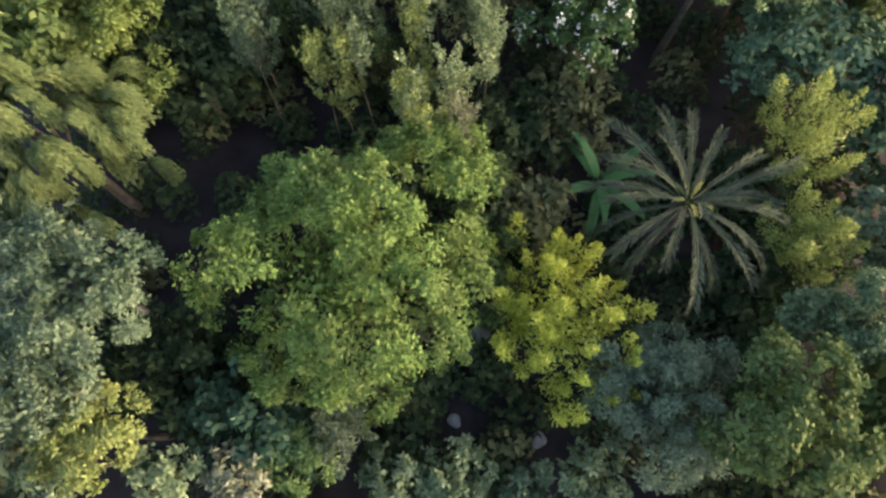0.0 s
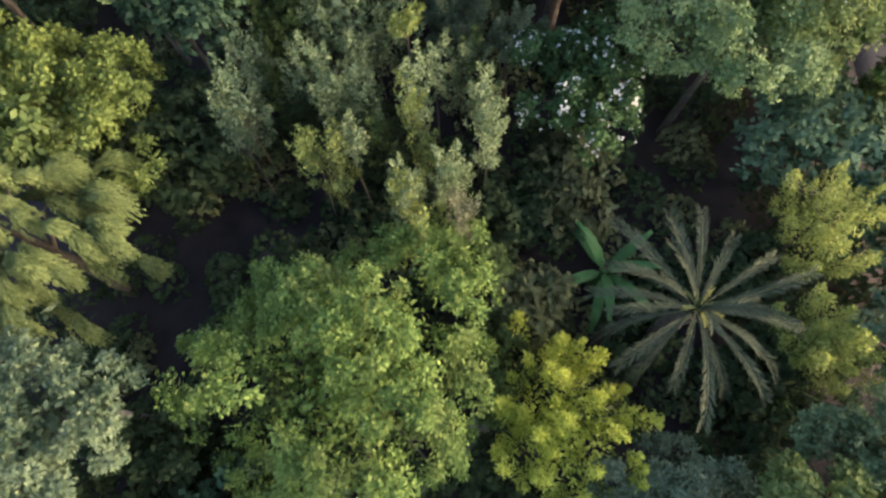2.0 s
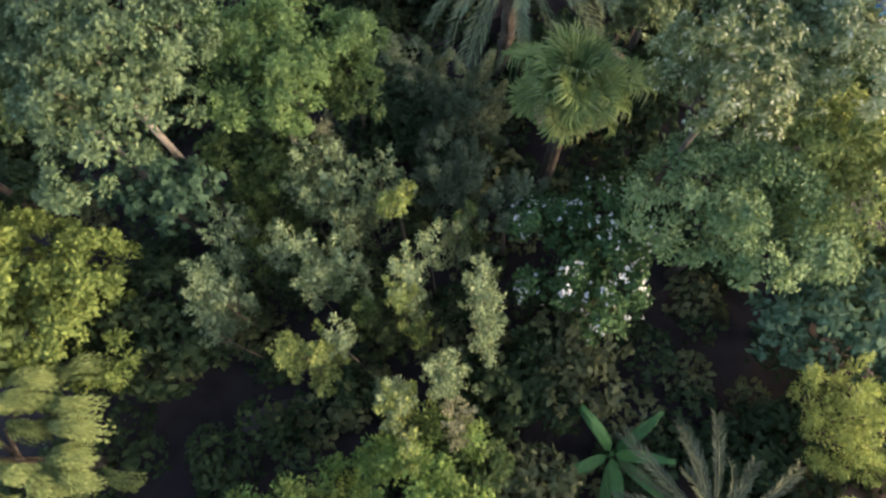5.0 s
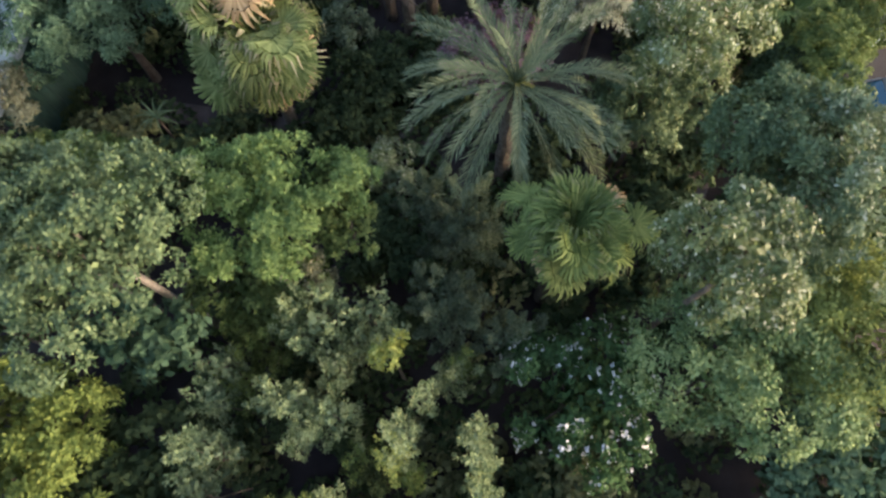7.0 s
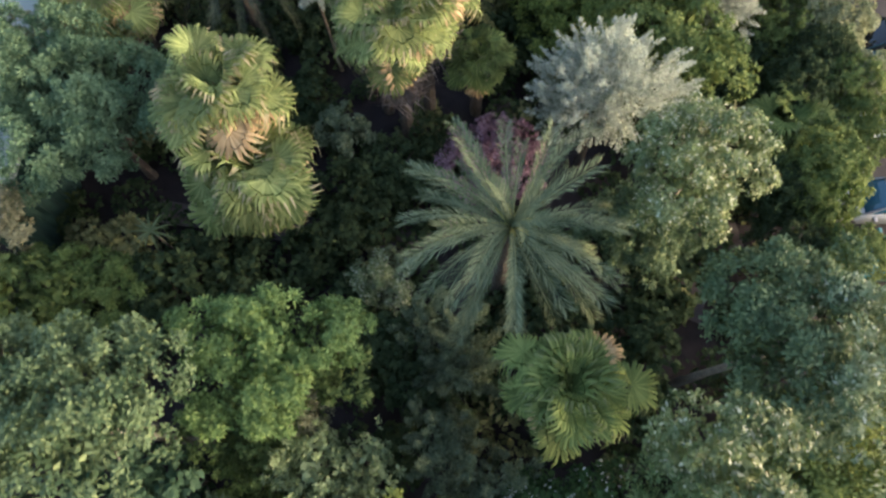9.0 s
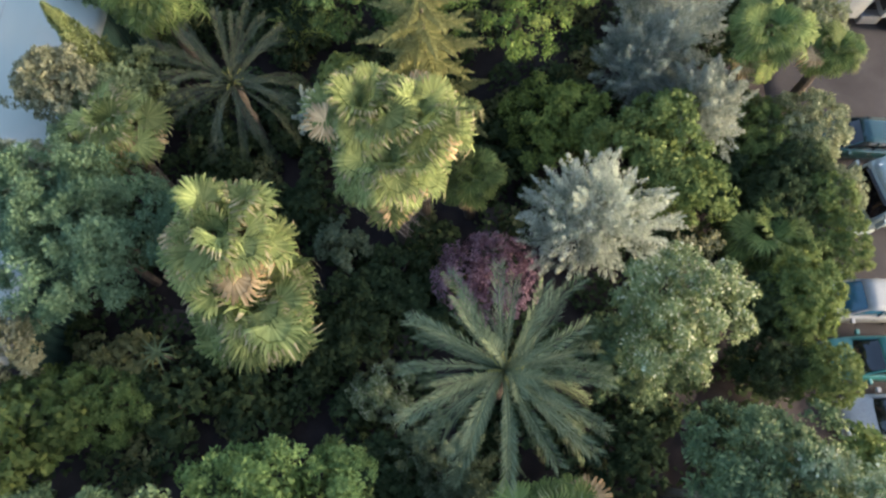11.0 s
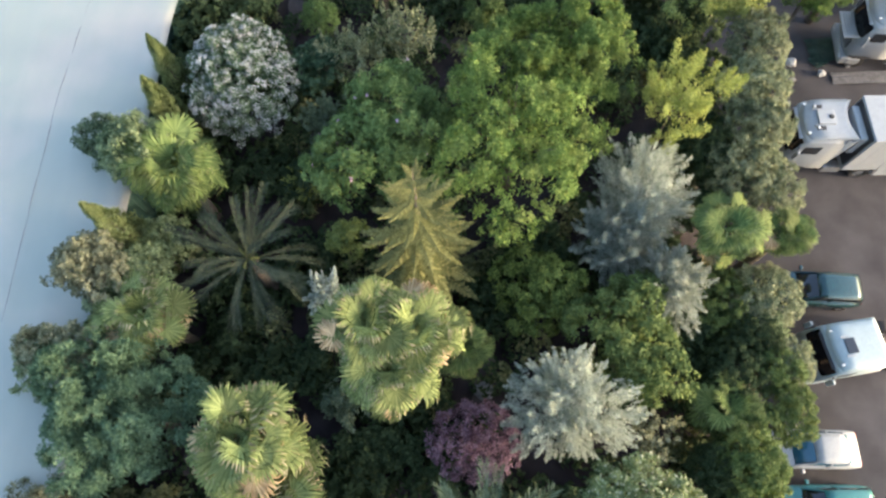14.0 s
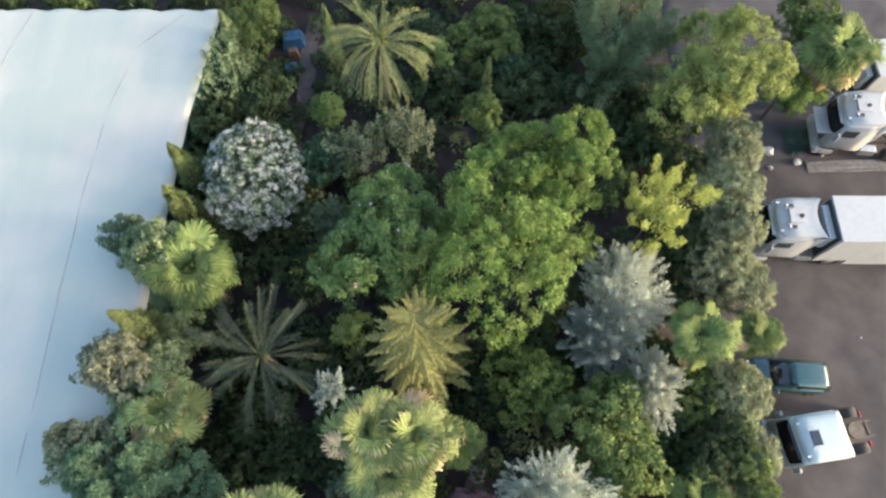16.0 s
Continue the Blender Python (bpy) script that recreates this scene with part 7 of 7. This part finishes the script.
        block("mudguard", ob, (0.35, side * 1.06, 1.02), (1.2, 0.34, 0.12), BLACK, "", 0.04)
        wheel(ob, 0.35, side * 1.02, 0.5, 0.3)
        for wx in (-3.35 - sleeper,):
            wheel(ob, wx, side * 0.95, 0.5, 0.55)
        block("fuel_tank", ob, (-1.75 - sleeper, side * 0.95, 0.72), (1.0, 0.5, 0.52), STEEL, "", 0.1)
        block("frame_rail", ob, (-deck / 2 + 0.4 - sleeper, side * 0.4, 0.88), (deck, 0.09, 0.24), GREASE, "", 0.01)
        if flare:
            bm = bmesh.new()
            loft(bm, [[(x - sleeper, side * w, z) for x, w in ((-1.0, 1.19), (back * 0.5 - 0.5, 1.225), (back, 1.15), (back, 1.11), (back * 0.5 - 0.5, 1.185), (-1.0, 1.15))] for back, z in ((-1.12, 1.0), (-1.2, 1.7), (-1.34, 2.4), (-1.5, high - 0.2))])
            part("side_fairing", bm, material, ob)
            block("lamp_recess", ob, (0.28, side * 0.6, high - 0.005), (0.42, 0.2, 0.05), BLACK if hatch else material, "slotted roof lamp recess", 0.02)
            block("roof_lamp", ob, (0.42, side * 0.6, high + 0.02), (0.1, 0.16, 0.07), LAMP_CLEAR, "clear roof lamp", 0.02)
        block("marker_lamp", ob, (0.82, side * 0.8, high - 0.12), (0.16, 0.08, 0.07), LAMP_CLEAR, "small roof lamp", 0.02)
        block("tail_light", ob, (-deck + 0.75 - sleeper, side * 0.78, 0.8), (0.08, 0.34, 0.14), LAMP_RED, "red tail light", 0.02)
        bm = bmesh.new()
        tube(bm, [(0.55, side * 0.45, high - 0.03), (0.15, side * 0.45, high + 0.0)], [0.05, 0.03], 8)
        part("air_horn", bm, STEEL, ob)
    # roof hatch, coupling plate and lines
    if hatch:
        block("roof_hatch", ob, (-0.02, 0.0, high + 0.03), (0.82, 0.78, 0.1), material, "", 0.04)
        bm = bmesh.new()
        bmesh.ops.create_cone(bm, cap_ends=True, segments=16, radius1=0.13, radius2=0.11, depth=0.06)
        part("vent", bm, BLACK, ob, "dark round vent").location = (-0.24, 0.0, high + 0.1)
    else:
        block("roof_hatch", ob, (0.2, 0.0, high + 0.01), (0.5, 0.72, 0.06), DARK_GLASS, "dark glass roof hatch", 0.02)
    bm = bmesh.new()
    bmesh.ops.create_cone(bm, cap_ends=True, segments=24, radius1=0.46, radius2=0.44, depth=0.09)
    plate = part("coupling_plate", bm, GREASE, ob)
    plate.location = (-3.15 - sleeper, 0, 1.12)
    for i in range(4):
        block("cross_member", ob, (-1.4 - sleeper - 0.85 * i, 0, 0.86), (0.12, 0.8, 0.16), GREASE, "", 0.01)
    for i in range(3):
        bm = bmesh.new()
        tube(bm, [(-1.1 - sleeper, -0.2 + 0.2 * i, 1.9), (-1.6 - sleeper, -0.15 + 0.2 * i, 1.35), (-2.2 - sleeper, 0.1 * i, 1.15)], [0.03] * 3, 6)
        part("air_line", bm, BLACK, ob)
    bm = bmesh.new()
    tube(bm, [(-1.22 - sleeper, 0.95, 0.9), (-1.22 - sleeper, 0.95, high - 0.3)], [0.07, 0.07], 10)
    part("exhaust", bm, STEEL, ob)
    if hood:
        panel = block("open_front_panel", ob, (1.5, 0.1, 2.2), (0.85, 1.75, 0.07), material, "raised ribbed front panel", 0.02)
        for i in range(4):
            block("rib", panel, (-0.25 + 0.16 * i, 0, 0.05), (0.05, 1.5, 0.04), STEEL, "", 0.01)
        for side in (-1, 1):
            bm = bmesh.new()
            tube(bm, [(1.1, side * 0.8, 1.6), (1.6, side * 0.8, 2.12)], [0.02, 0.02], 6)
            part("strut", bm, STEEL, ob)
    return ob


def box_trailer(x, y, turn, ln, label, high=4.0):
    """A box trailer, its front end's middle at the place given, reaching back along -x."""
    ob = thing("box_trailer", pose(x, y, 0.0, 0, 0, turn), label, "trailer", "parked lorries")
    block("box", ob, (-ln / 2, 0, (high + 1.15) / 2), (ln, 2.52, high - 1.15), WHITE_PAINT, "", 0.05)
    for side in (-1, 1):
        block("roof_rail", ob, (-ln / 2, side * 1.24, high - 0.04), (ln, 0.09, 0.11), WHITE_PAINT, "", 0.02)
        block("skirt", ob, (-ln / 2 - 0.5, side * 1.2, 0.82), (ln - 3.0, 0.05, 0.62), WHITE_PAINT, "", 0.01)
        block("landing_leg", ob, (-2.4, side * 0.8, 0.6), (0.14, 0.14, 1.2), STEEL, "", 0.01)
        for i in range(3):
            wheel(ob, -ln + 2.2 + 1.3 * i, side * 1.0, 0.5, 0.38)
        for i in range(int(ln / 1.2)):
            block("side_rib", ob, (-0.6 - 1.2 * i, side * 1.262, 2.6), (0.05, 0.012, 2.6), WHITE_PAINT, "", 0.004)
    block("front_cap", ob, (0.02, 0, 2.7), (0.1, 2.3, 2.4), BLACK, "dark cooling unit front", 0.03)
    block("cooling_unit", ob, (0.2, 0, 3.0), (0.4, 1.9, 1.3), WHITE_PAINT, "", 0.06)
    block("frame_rail", ob, (-ln / 2, 0, 1.05), (ln, 1.0, 0.18), GREASE, "", 0.01)
    return ob


tractor("lorry_tractor", 19.15, 38.95, 178.0, WHITE_PAINT, "white cab-over lorry tractor coupled to a box trailer", 3.75)
box_trailer(21.05, 38.72, 180.0, 11.0, "long white box trailer behind the white tractor")
tractor("lorry_tractor", 24.35, 45.75, 175.0, WHITE_PAINT, "white lorry tractor with its front panel raised", 3.65, hood=True)
box_trailer(25.4, 48.75, 182.0, 9.0, "white box trailer parked beside the lorry under repair")
tractor("lorry_tractor", 18.3, 28.05, 189.0, PALE_BLUE_PAINT, "pale blue-white lorry tractor without a trailer", 3.5, 4.6, hatch=False, size=0.92, sleeper=0.3, flare=False)
car("hatchback_car", 18.7, 31.3, 176.0, GREEN_PAINT, DARK_GLASS, "dark green hatchback car parked under the hedge", "hatch")
car("saloon_car", 16.95, 23.95, 179.0, WHITE_PAINT, BLUE_GLASS, "white saloon car parked nose into the hedge")
car("hatchback_car", 17.0, 21.65, 180.0, TEAL_PAINT, DARK_GLASS, "teal green estate car parked nose into the hedge", "hatch")
car("hatchback_car", 17.2, 19.45, 179.0, WHITE_PAINT, DARK_GLASS, "white hatchback car parked beside the estate car", "hatch")


def sheet(x, y, lx, ly, turn, material, label):
    """A crumpled sheet or board lying on the asphalt."""
    bm = bmesh.new()
    n = 10
    grid = [[bm.verts.new(((i / (n - 1) - 0.5) * lx, (j / (n - 1) - 0.5) * ly, 0.05 + 0.06 * noise.noise(Vector((i * 0.5, j * 0.5, x))))) for j in range(n)] for i in range(n)]
    for a, b in zip(grid, grid[1:]):
        for j in range(n - 1):
            bm.faces.new((a[j], b[j], b[j + 1], a[j + 1]))
    bmesh.ops.solidify(bm, geom=bm.faces[:], thickness=0.03)
    mesh = bpy.data.meshes.new("ground_sheet")
    bm.to_mesh(mesh)
    bm.free()
    mesh.materials.append(material)
    ob = new("ground_sheet", mesh)
    ob.matrix_world = pose(x, y, 0.02, 0, 0, turn)
    return tagged(ob, label, "sheet")


def litter(x, y, size, material, label):
    bm = bmesh.new()
    bmesh.ops.create_icosphere(bm, subdivisions=2, radius=size)
    for v in bm.verts:
        v.co *= 1 + 0.5 * noise.noise(v.co * 3 / size * 0.4 + Vector((x, y, 1)))
        v.co.z = max(-size * 0.5, v.co.z * 0.6)
    mesh = bpy.data.meshes.new("rubbish_bag")
    bm.to_mesh(mesh)
    bm.free()
    mesh.materials.append(material)
    ob = new("rubbish_bag", mesh)
    ob.matrix_world = pose(x, y, size * 0.5 + 0.02)
    return tagged(ob, label, "rubbish")


litter(20.58, 44.90, 0.3, WHITE_PAINT, "white plastic bag at the foot of the hedge")
litter(22.18, 44.17, 0.22, WHITE_PAINT, "pale crumpled bag on the asphalt")
litter(23.80, 44.76, 0.2, STONE, "grey crumpled bag on the asphalt")
litter(23.50, 33.46, 0.06, WHITE_PAINT, "scrap of white paper on the asphalt")
litter(20.51, 43.78, 0.14, STONE, "grey lump of rubble on the asphalt")
sheet(23.28, 45.89, 3.0, 1.6, 5, GREEN_CLOTH, "dark green sheet lying under the raised lorry front")
sheet(25.24, 43.93, 5.0, 0.8, 2, STONE, "long pale concrete strip on the asphalt")
sheet(22.25, 45.09, 1.0, 0.8, 30, GREEN_CLOTH, "crumpled green sheet on the asphalt")
